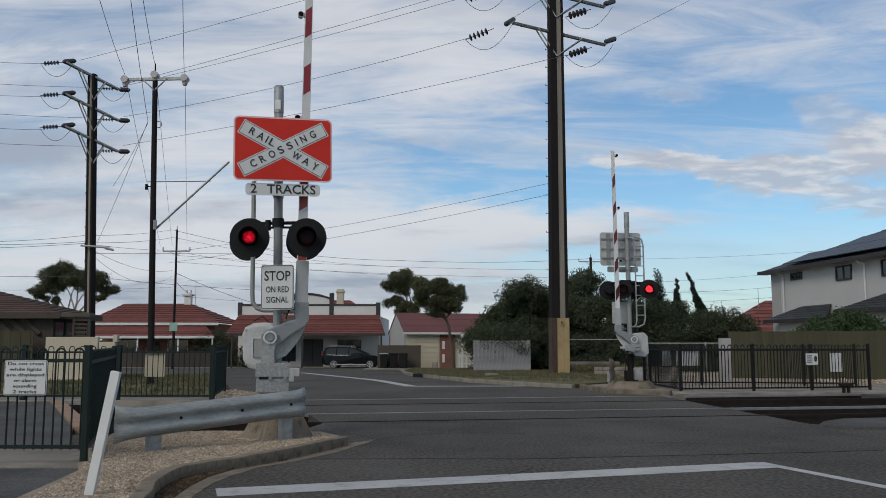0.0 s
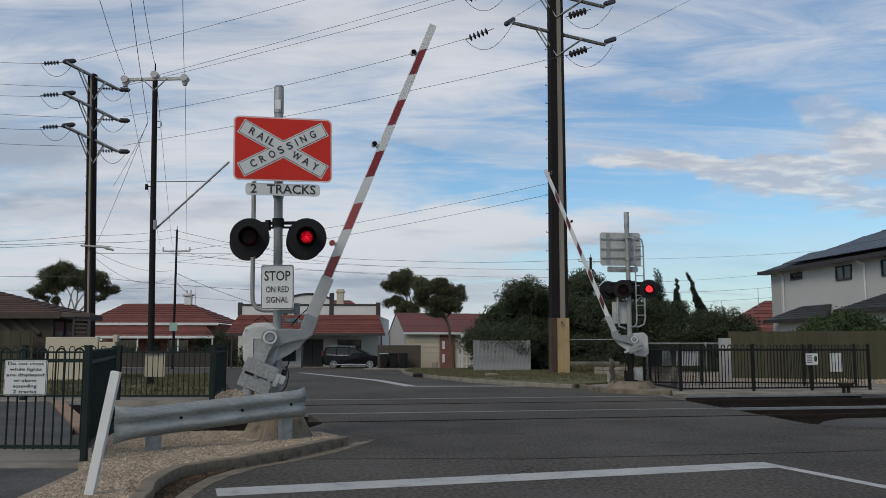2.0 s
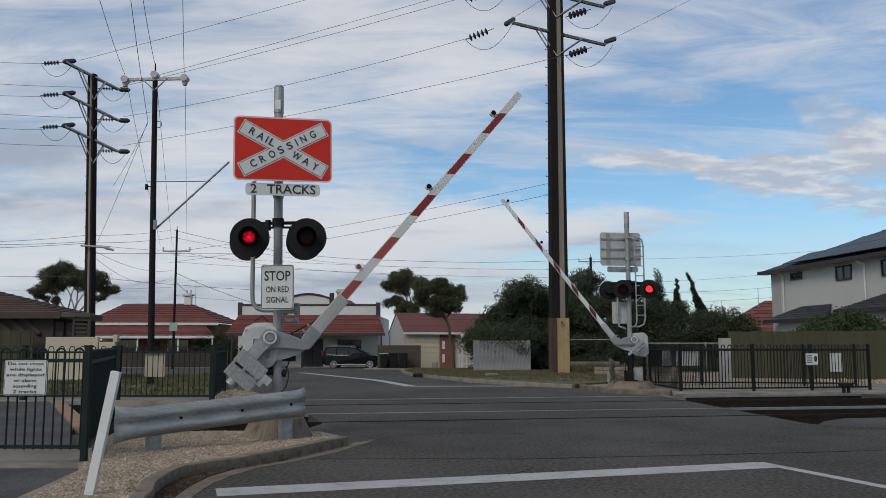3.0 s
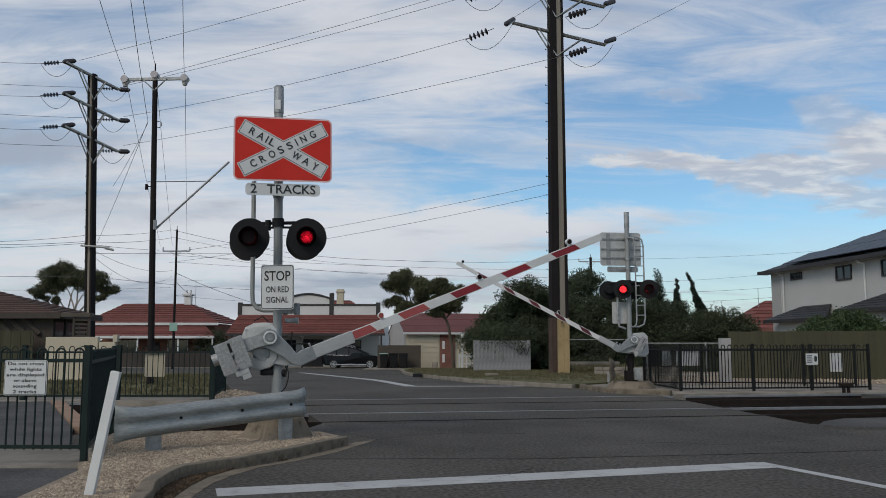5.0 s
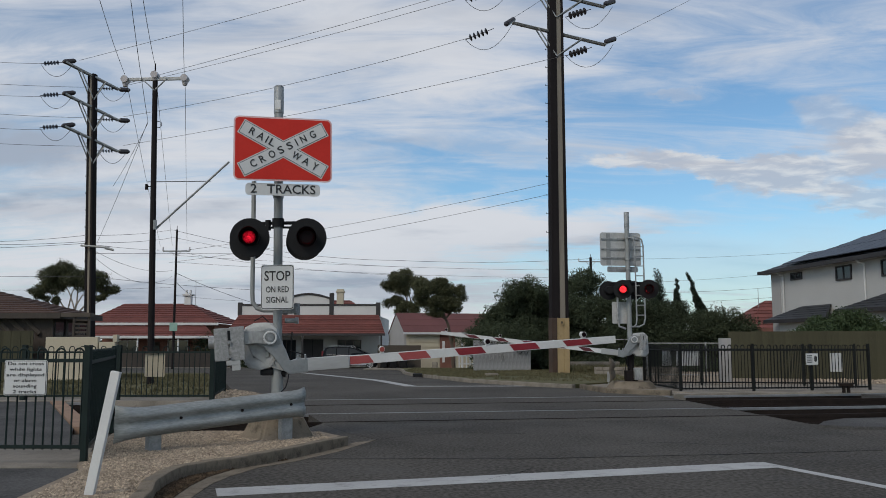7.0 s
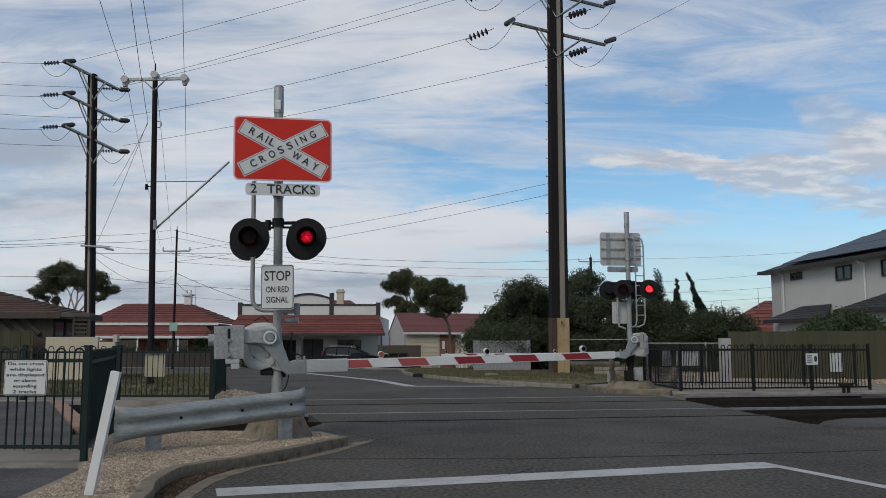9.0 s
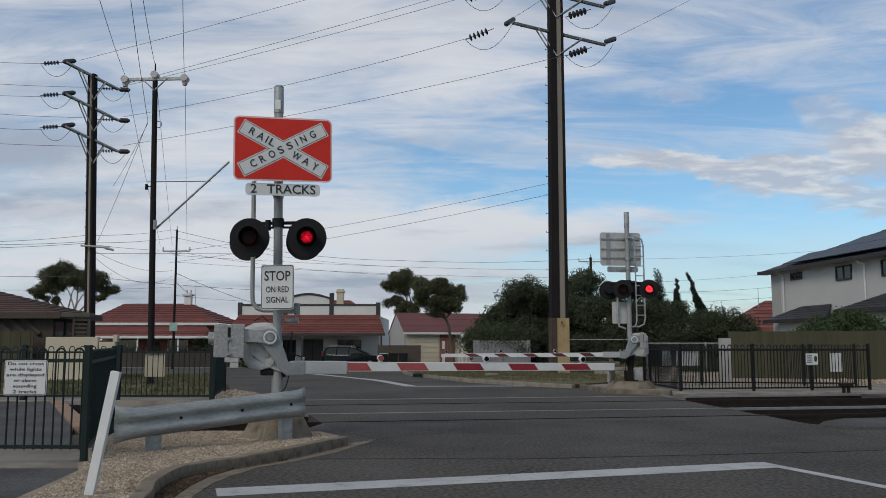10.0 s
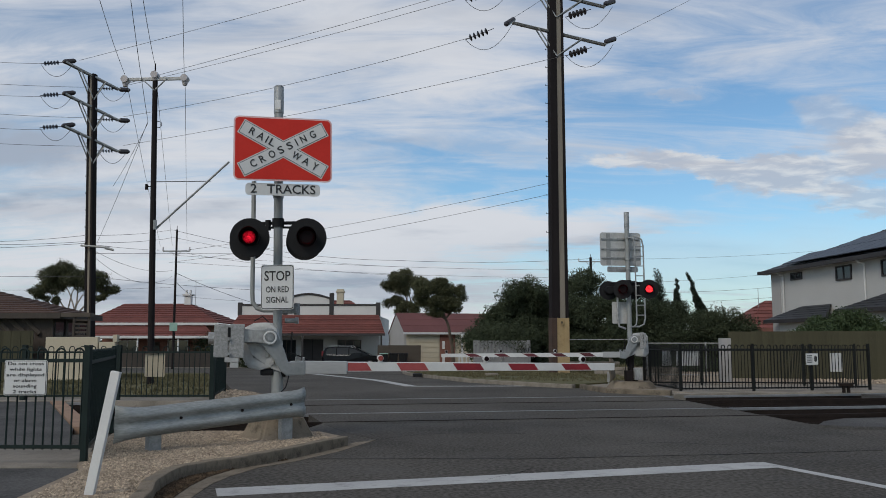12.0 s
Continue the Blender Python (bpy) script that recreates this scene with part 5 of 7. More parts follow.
rod(bm, (0.85, -0.3, 6.15), (1.25, -0.3, 6.02), 0.085, 0.05, seg=12)
part("lamp_head", bm, SILVER, lp, "small street lamp head")


def thin_pole(x, y, z0, h, r0, r1, arm, arm_z, lean, label, disc=True):
    p = thing("utility_pole", label, "power pole", pose(x, y, z0, 0, lean, 0), "power poles")
    bm = bmesh.new()
    rod(bm, (0, 0, 0), (0, 0, h), r0, r1, seg=10)
    rod(bm, (0, 0, h), (0, 0, h + 0.3), 0.03, 0.02, seg=8)
    part("shaft", bm, POLESTEEL, p)
    bm = bmesh.new()
    box(bm, (-arm, -0.06, arm_z - 0.05), (arm, 0.02, arm_z + 0.05), 0.01)
    part("crossarm", bm, GALV, p)
    for s in (-1, 1):
        bm = bmesh.new()
        rod(bm, (s * arm * 0.42, -0.06, arm_z), (0, -0.06, arm_z - arm * 0.4), 0.022, seg=6)
        part("brace", bm, GALV, p)
    for s in (-1, 0, 1):
        z = arm_z + (0.13 if s == 0 else 0)
        bm = bmesh.new()
        if disc:
            rod(bm, (s * arm, -0.14, z), (s * arm, 0.14, z), 0.115, seg=14)
            rod(bm, (s * arm, 0, z - 0.22), (s * arm, 0, z), 0.07, 0.13, seg=12)
        else:
            rod(bm, (s * arm, 0, z), (s * arm, 0, z + 0.3), 0.06, 0.04, seg=8)
        part("insulator", bm, PORCELAIN, p, "pale grey insulator")
    return p


p2 = thin_pole(-9.08, 26.6, 0.0, 9.98, 0.105, 0.08, 0.96, 9.76, -1.25, "slim dark steel power pole with a crossarm")
bm = bmesh.new()
rod(bm, (0.05, 0, 4.85), (2.45, -0.2, 6.95), 0.035, seg=8)
part("stay_bar", bm, GALV, p2, "long diagonal bracket arm")
bm = bmesh.new()
rod(bm, (-0.2, 0, 6.4), (1.85, -0.1, 6.36), 0.014, seg=6)
part("tie_wire", bm, WIRE, p2)
bm = bmesh.new()
rod(bm, (-0.22, 0, 6.15), (-0.22, 0, 6.32), 0.05, seg=8)
rod(bm, (-0.22, 0, 6.25), (0.0, 0, 6.25), 0.02, seg=6)
part("bracket", bm, POLESTEEL, p2)
bm = bmesh.new()
rod(bm, (0.1, -0.1, 4.85), (0.1, -0.1, 5.15), 0.06, seg=8)
part("fuse_box", bm, GALV, p2)
p3 = thin_pole(-19.6, 62.0, -0.6, 10.2, 0.10, 0.07, 0.98, 8.6, -0.1, "distant slim power pole with a crossarm", False)
bm = bmesh.new()
box(bm, (-0.28, -0.14, 2.75), (0.28, -0.10, 3.35))
part("street_sign", bm, GREENSIGN, p3, "small green and white sign")
p4 = thin_pole(13.6, 78.0, -0.75, 9.9, 0.14, 0.12, 1.1, 9.5, 0.3, "distant timber power pole above the bushes", False)

# ---------------------------------------------------------------- wires
def at_pole(p, v):
    return p.matrix_basis @ Vector(v)


wire("power_line", (-19.70, 41.0, 15.14), (-24.96, 43.0, 16.03), 0.05, 0.009)
wire("power_line", (-17.79, 41.6, 14.11), (-25.46, 44.0, 15.15), 0.05, 0.009)
wire("power_line", (-19.70, 41.0, 13.46), (-24.85, 43.0, 14.23), 0.05, 0.009)
wire("power_line", (-17.71, 41.6, 12.53), (-25.36, 44.0, 13.52), 0.05, 0.009)
wire("power_line", (-19.67, 41.0, 11.77), (-24.74, 43.0, 12.49), 0.05, 0.009)
wire("power_line", (-17.65, 41.6, 11.08), (-25.26, 44.0, 11.89), 0.05, 0.009)
wire("power_line", (-18.13, 41.0, 15.31), (-1.74, 39.0, 19.02), 0.05, 0.009)
wire("power_line", (-16.29, 42.0, 14.29), (2.00, 38.0, 17.63), 0.15, 0.009)
wire("power_line", (-16.29, 42.0, 14.38), (3.07, 38.0, 18.29), 0.05, 0.009)
wire("power_line", (-16.22, 42.0, 12.70), (1.13, 37.4, 15.12), 0.27, 0.009)
wire("power_line", (-16.16, 42.0, 11.21), (5.67, 37.6, 14.39), 0.20, 0.009)
wire("power_line", (8.11, 38.4, 15.54), (18.25, 48.0, 23.36), 0.05, 0.009)
wire("power_line", (3.22, 38.5, 16.46), (7.23, 46.0, 21.74), 0.05, 0.009)
wire("power_line", (-10.28, 26.6, 9.92), (-7.75, 18.0, 9.35), 0.10, 0.007)
wire("power_line", (-9.58, 26.9, 8.45), (-6.98, 18.0, 9.35), 0.10, 0.007)
wire("power_line", (-9.30, 26.6, 10.18), (-6.72, 18.0, 9.35), 0.10, 0.007)
wire("power_line", (-8.36, 26.6, 9.92), (-5.77, 18.0, 9.35), 0.10, 0.007)
wire("power_line", (-10.21, 26.6, 9.66), (-20.80, 62.0, 8.37), 0.10, 0.007)
wire("power_line", (-9.30, 26.6, 10.11), (-19.93, 62.0, 8.37), 0.10, 0.007)
wire("power_line", (-8.32, 26.6, 9.62), (-18.85, 62.0, 8.54), 0.10, 0.007)
wire("power_line", (-9.58, 26.9, 8.45), (-17.01, 41.4, 6.19), 0.10, 0.007)
wire("power_line", (-9.58, 26.9, 8.39), (-16.35, 41.4, 9.01), 0.10, 0.007)
wire("service_line", (-28.33, 50.0, 7.27), (-17.64, 41.4, 6.55), 0.10, 0.010)
wire("service_line", (-17.12, 41.5, 6.57), (-19.97, 62.0, 9.59), 0.10, 0.010)
wire("service_line", (-28.33, 50.0, 7.17), (-17.62, 41.4, 6.25), 0.10, 0.010)
wire("service_line", (-17.10, 41.5, 6.20), (-19.95, 62.0, 9.00), 0.10, 0.010)
wire("service_line", (-28.31, 50.0, 6.87), (-17.62, 41.4, 6.16), 0.05, 0.010)
wire("service_line", (-17.10, 41.5, 6.09), (-20.87, 62.0, 8.08), 0.05, 0.010)
wire("service_line", (-17.22, 41.5, 5.67), (-15.62, 64.0, 8.04), 0.00, 0.008)
wire("service_line", (-17.08, 41.5, 5.75), (-19.86, 62.0, 6.58), 0.40, 0.009)
wire("service_line", (-17.13, 41.5, 5.47), (-19.85, 62.0, 6.16), 0.85, 0.008)
wire("service_line", (-32.72, 58.0, 5.89), (-23.65, 56.0, 5.69), 0.05, 0.012)
wire("service_line", (-23.65, 56.0, 5.69), (-15.08, 72.0, 5.74), 0.12, 0.012)
wire("service_line", (-32.66, 58.0, 4.92), (-19.90, 62.0, 5.33), 0.10, 0.008)
wire("service_line", (-19.59, 62.0, 4.75), (-16.51, 70.0, 4.73), 0.05, 0.009)
wire("service_line", (-19.97, 62.0, 9.59), (-3.94, 70.0, 8.10), 0.55, 0.013)
wire("service_line", (-19.95, 62.0, 9.04), (-4.16, 74.0, 7.94), 0.40, 0.009)
wire("service_line", (-18.87, 62.0, 7.83), (-1.25, 78.0, 7.47), 0.40, 0.009)
wire("service_line", (-3.94, 70.0, 8.10), (13.64, 78.0, 9.04), 0.25, 0.014)
wire("service_line", (-20.12, 62.0, 7.91), (6.29, 50.0, 10.78), 0.30, 0.010)
wire("service_line", (-20.09, 62.0, 7.16), (6.28, 50.0, 10.10), 0.30, 0.010)
wire("service_line", (-19.86, 62.0, 7.70), (13.67, 78.0, 7.99), 0.30, 0.010)
wire("service_line", (-19.84, 62.0, 7.20), (13.66, 78.0, 7.26), 0.30, 0.009)
wire("service_line", (13.69, 78.0, 8.99), (40.34, 84.0, 10.65), 0.30, 0.009)
wire("service_line", (13.63, 78.0, 5.95), (38.12, 82.0, 7.29), 0.45, 0.012)
wire("service_line", (13.61, 78.0, 5.02), (38.07, 82.0, 6.25), 0.40, 0.012)
wire("service_line", (13.65, 78.0, 6.74), (38.20, 82.0, 8.72), 0.40, 0.009)
wire("service_line", at_pole(p3, (0, 0, 7.0)), (-14.5, 73, 4.2), 0.2, 0.014)
wire("service_line", at_pole(p3, (0, 0, 6.4)), (-22.0, 75, 5.4), 0.15, 0.014)
bm = bmesh.new()
pipe(bm, arc((-9.21, 26.85, 8.33), 0.10, 0, 360, 16), 0.012, 5)
coil = part("cable_coil", bm, WIRE, p2, "small coil of spare wire")
coil.matrix_parent_inverse = p2.matrix_basis.inverted()
# ---------------------------------------------------------------- houses


def tiled(bm, a, b, c, d, courses, t=0.05):
    """A roof slope: eave from a to b, top from d to c, in overlapping courses."""
    a, b, c, d = (Vector(v) for v in (a, b, c, d))
    nrm = (b - a).cross(d - a).normalized()
    if nrm.z < 0:
        nrm = -nrm
    for i in range(courses):
        u0, u1 = i / courses, (i + 1) / courses + 0.15 / courses
        u1 = min(u1, 1.0)
        p = [a.lerp(d, u0) + nrm * t, b.lerp(c, u0) + nrm * t, b.lerp(c, u1) + nrm * 0.012, a.lerp(d, u1) + nrm * 0.012]
        low = [a.lerp(d, u0) - nrm * 0.03, b.lerp(c, u0) - nrm * 0.03, b.lerp(c, u1) - nrm * 0.03, a.lerp(d, u1) - nrm * 0.03]
        vt, vl = [bm.verts.new(v) for v in p], [bm.verts.new(v) for v in low]
        bm.faces.new(vt)
        bm.faces.new(vl)
        for k in range(4):
            bm.faces.new((vt[k], vt[(k + 1) % 4], vl[(k + 1) % 4], vl[k]))


def courses_apart(house):
    """Give every course of a roof an object of its own under the first one."""
    for ob in [o for o in house.children if "roof" in o.name or o.name.startswith("garage_door")]:
        bm = bmesh.new()
        bm.from_mesh(ob.data)
        bm.verts.index_update()
        left, groups = set(bm.verts), []
        while left:
            stack, seen = [left.pop()], set()
            while stack:
                v = stack.pop()
                seen.add(v)
                for e in v.link_edges:
                    o = e.other_vert(v)
                    if o in left:
                        left.discard(o)
                        stack.append(o)
            groups.append(seen)
        groups.sort(key=lambda g: min(v.index for v in g))
        made = []
        for g in groups:
            vs = sorted(g, key=lambda v: v.index)
            idx = {v: i for i, v in enumerate(vs)}
            fs = {f for v in vs for f in v.link_faces}
            me = bpy.data.meshes.new("tile_course")
            me.from_pydata([v.co[:] for v in vs], [], [[idx[v] for v in f.verts] for f in sorted(fs, key=lambda f: f.index)])
            me.materials.append(ob.data.materials[0])
            made.append(me)
        bm.free()
        ob.data = made[0]
        for me in made[1:]:
            c = new("panel" if "door" in ob.name else "tile_course", me)
            c.parent = ob


def window_on(house, x0, x1, z0, z1, y, frame_mat, bars=1, depth=0.1):
    t = 0.07
    bm = bmesh.new()
    rings = []
    for yy in (y - 0.05, y + 0.02):
        for g in (0, t):
            rings.append([bm.verts.new(v) for v in ((x0 + g, yy, z0 + g), (x1 - g, yy, z0 + g), (x1 - g, yy, z1 - g), (x0 + g, yy, z1 - g))])
    for p, q in ((0, 1), (1, 3), (3, 2), (2, 0)):
        for k in range(4):
            bm.faces.new((rings[p][k], rings[p][(k + 1) % 4], rings[q][(k + 1) % 4], rings[q][k]))
    w = part("window", bm, frame_mat, house)
    bm = bmesh.new()
    box(bm, (x0 + t, y - 0.012, z0 + t), (x1 - t, y - 0.004, z1 - t))
    part("pane", bm, WINDOW, w, "dark reflecting pane")
    for k in range(bars):
        xm = x0 + (x1 - x0) * (k + 1) / (bars + 1)
        bm = bmesh.new()
        box(bm, (xm - 0.03, y - 0.045, z0 + t), (xm + 0.03, y + 0.018, z1 - t))
        part("mullion", bm, frame_mat, w)
    return w


def shop_house():
    h = thing("house", "white shopfront house with red tiled verandah and dark-trimmed parapet", "house", pose(0, 72, gz(72)))
    X0, X1 = -17.3, -5.35
    bm = bmesh.new()
    box(bm, (X0, 0, 0), (X1, 12, 4.3))
    part("wall", bm, RENDERWHITE, h)
    bm = bmesh.new()
    box(bm, (X0 - 0.02, -0.06, 4.3), (X1 + 0.02, 0.3, 5.15))
    part("parapet", bm, RENDERWHITE, h)
    xs = (-17.2, -13.35, -9.45, -5.5)
    for x in xs:
        bm = bmesh.new()
        box(bm, (x - 0.18, -0.12, 4.3), (x + 0.18, 0.32, 5.45 if x in (xs[0], xs[3]) else 6.25), 0.02)
        part("pillar", bm, DARKTRIM, h)
    for a, b in ((0, 1), (2, 3), (1, 2)):
        bm = bmesh.new()
        box(bm, (xs[a] + 0.18, -0.10, 5.15), (xs[b] - 0.18, 0.31, 5.32), 0.01)
        part("coping", bm, DARKTRIM, h)
    # arched centre
    top = [(xs[1] + (xs[2] - xs[1]) * i / 12, 5.75 + 0.42 * math.sin(math.pi * i / 12)) for i in range(13)]
    bm = bmesh.new()
    prism(bm, [(xs[1], 5.3)] + top + [(xs[2], 5.3)], -0.05, 0.28)
    part("arched_panel", bm, RENDERWHITE, h)
    bm = bmesh.new()
    pipe(bm, [(x, -0.08, z) for x, z in top], 0.09, 6)
    part("arch_trim", bm, DARKTRIM, h)
    bm = bmesh.new()
    tiled(bm, (X0 - 0.3, -3.0, 2.78), (X1 + 0.65, -3.0, 2.78), (X1 - 0.1, -0.05, 4.40), (X0 + 0.05, -0.05, 4.40), 11, 0.06)
    part("verandah_roof", bm, TILE_RED, h, "red tiled verandah roof")
    bm = bmesh.new()
    box(bm, (X0 - 0.3, -3.05, 2.62), (X1 + 0.65, -2.95, 2.80), 0.01)
    part("fascia", bm, DARKTRIM, h)
    for x in (-17.1, -11.4, -5.0):
        bm = bmesh.new()
        box(bm, (x - 0.07, -2.95, 0), (x + 0.07, -2.82, 2.65), 0.01)
        part("verandah_post", bm, DARKTRIM, h)
    bm = bmesh.new()
    box(bm, (-11.9, -0.06, 0.05), (-10.1, 0.02, 2.35), 0.01)
    d = part("door", bm, DARKTRIM, h, "dark double front door")
    bm = bmesh.new()
    box(bm, (-11.02, -0.075, 0.1), (-10.98, -0.055, 2.3))
    part("door_seam", bm, BLACK, d)
    window_on(h, -16.6, -15.9, 0.7, 2.3, -0.02, DARKTRIM, 0)
    window_on(h, -14.0, -12.4, 0.5, 2.3, -0.02, DARKTRIM, 1)
    window_on(h, -8.9, -6.9, 0.8, 2.3, -0.02, DARKTRIM, 2)
    bm = bmesh.new()
    tiled(bm, (-16.5, 1, 4.3), (-6.0, 1, 4.3), (-8.5, 5.5, 5.9), (-14, 5.5, 5.9), 9, 0.06)
    part("roof", bm, TILE_RED, h)
    bm = bmesh.new()
    box(bm, (-9.35, 2.5, 4.6), (-8.75, 3.1, 6.75), 0.02)
    box(bm, (-9.42, 2.43, 6.45), (-8.68, 3.17, 6.6), 0.02)
    part("chimney", bm, CREAM, h)
    return h


def brick_house():
    h = thing("house", "brick house with red tiled hip roof, white fascia and chimney", "house", pose(0, 75, -0.75))
    bm = bmesh.new()
    box(bm, (-30.0, 0, 0), (-20.1, 10, 3.75))
    part("wall", bm, BRICKRED, h)
    bm = bmesh.new()
    tiled(bm, (-31.4, -0.7, 3.78), (-19.6, -0.7, 3.78), (-23.8, 4.5, 5.69), (-29.75, 4.5, 5.69), 9, 0.08)
    tiled(bm, (-19.6, -0.7, 3.78), (-19.6, 10.5, 3.78), (-23.8, 5.0, 5.69), (-23.8, 4.5, 5.69), 9, 0.08)
    tiled(bm, (-31.4, -0.7, 3.78), (-31.4, 10.5, 3.78), (-29.75, 5.0, 5.69), (-29.75, 4.5, 5.69), 9, 0.08)
    part("roof", bm, TILE_RED, h)
    bm = bmesh.new()
    tiled(bm, (-30.4, -3.0, 2.62), (-19.3, -3.0, 2.62), (-20.9, -0.4, 3.60), (-30.3, -0.4, 3.60), 6, 0.07)
    part("verandah_roof", bm, TILE_RED, h)
    for z, y, x0, x1 in ((3.70, -0.75, -31.4, -19.6), (2.54, -3.05, -30.4, -19.3)):
        bm = bmesh.new()
        box(bm, (x0, y - 0.03, z - 0.12), (x1, y + 0.05, z + 0.10), 0.01)
        part("fascia", bm, WHITE, h, "white gutter and fascia")
    for x in (-30.2, -25.83, -22.4, -19.5):
        bm = bmesh.new()
        box(bm, (x - 0.06, -2.95, 0), (x + 0.06, -2.83, 2.5), 0.01)
        part("verandah_post", bm, WHITE if x > -26 else BROWNWOOD, h)
    window_on(h, -28.6, -26.9, 0.8, 2.3, -0.02, WHITE, 1)
    window_on(h, -24.2, -22.4, 0.8, 2.3, -0.02, WHITE, 1)
    bm = bmesh.new()
    box(bm, (-25.8, -0.05, 0), (-24.9, 0.02, 2.1), 0.01)
    part("door", bm, BROWNWOOD, h)
    bm = bmesh.new()
    box(bm, (-24.10, 4.0, 5.0), (-23.50, 4.6, 6.5), 0.03)
    box(bm, (-24.25, 3.85, 6.42), (-23.35, 4.75, 6.58), 0.03)
    for x in (-23.98, -23.62):
        rod(bm, (x, 4.3, 6.55), (x, 4.3, 6.95), 0.13, 0.10, seg=10)
    part("chimney", bm, RENDERWHITE, h)
    bm = bmesh.new()
    rod(bm, (-23.2, 4.5, 5.5), (-23.2, 4.5, 7.9), 0.02, seg=6)
    for k in range(5):
        rod(bm, (-23.9 + 0.3 * k, 4.3, 7.85), (-23.9 + 0.3 * k, 4.7, 7.85), 0.012, seg=5)
    rod(bm, (-23.9, 4.5, 7.85), (-22.7, 4.5, 7.85), 0.012, seg=5)
    part("aerial", bm, GALV, h)
    # garden fence
    bm = bmesh.new()
    box(bm, (-31, -5.0, 0), (-17.6, -4.85, 1.35), 0.02)
    part("garden_wall", bm, BROWNWOOD, h, "dark brown garden fence")
    return h


def garage_house():
    h = thing("house", "cream garage house with dull red gable roof", "house", pose(-2.75, 64, -0.62, 0, 0, 14))
    bm = bmesh.new()
    prism(bm, [(0, 0), (0.01, 2.75), (3.0, 4.15), (6.0, 2.75), (6.0, 0)], 0, 0.2)
    ob = part("gable_wall", bm, RENDERGREY, h)
    ob.matrix_basis = pose(0.0, 0, 0, 0, 0, 90)
    bm = bmesh.new()
    box(bm, (0.0, 0.02, 0), (7.5, 5.9, 2.75))
    part("wall", bm, CREAM, h)
    bm = bmesh.new()
    tiled(bm, (-0.25, -0.35, 2.68), (8.0, -0.35, 2.68), (8.0, 3.0, 4.25), (-0.25, 3.0, 4.25), 3, 0.03)
    tiled(bm, (-0.25, 6.3, 2.68), (8.0, 6.3, 2.68), (8.0, 3.0, 4.25), (-0.25, 3.0, 4.25), 3, 0.03)
    part("roof", bm, TILE_MAUVE, h, "dull red sheet roof")
    bm = bmesh.new()
    box(bm, (-0.3, -0.42, 2.55), (8.0, -0.34, 2.70), 0.01)
    part("gutter", bm, WHITE, h)
    bm = bmesh.new()
    for k in range(6):
        box(bm, (0.25, -0.03, 0.05 + 0.38 * k), (2.55, 0.02, 0.41 + 0.38 * k), 0.012)
    part("garage_door", bm, CREAM, h, "cream panelled garage door")
    bm = bmesh.new()
    box(bm, (2.6, -0.10, 0), (3.75, 0.02, 2.55), 0.02)
    part("brick_pier", bm, BRICKRED, h)
    for z in (0.75, 1.75):
        bm = bmesh.new()
        box(bm, (2.75, -0.13, z - 0.3), (2.95, -0.105, z + 0.3), 0.01)
        part("wall_plate", bm, WHITE, h)
    window_on(h, 5.0, 6.8, 0.7, 2.2, -0.01, WHITE, 1)
    for x in (4.1, 6.9):
        bm = bmesh.new()
        box(bm, (x - 0.07, -0.95, 0), (x + 0.07, -0.8, 2.55), 0.01)
        part("verandah_post", bm, WHITE, h)
    return h


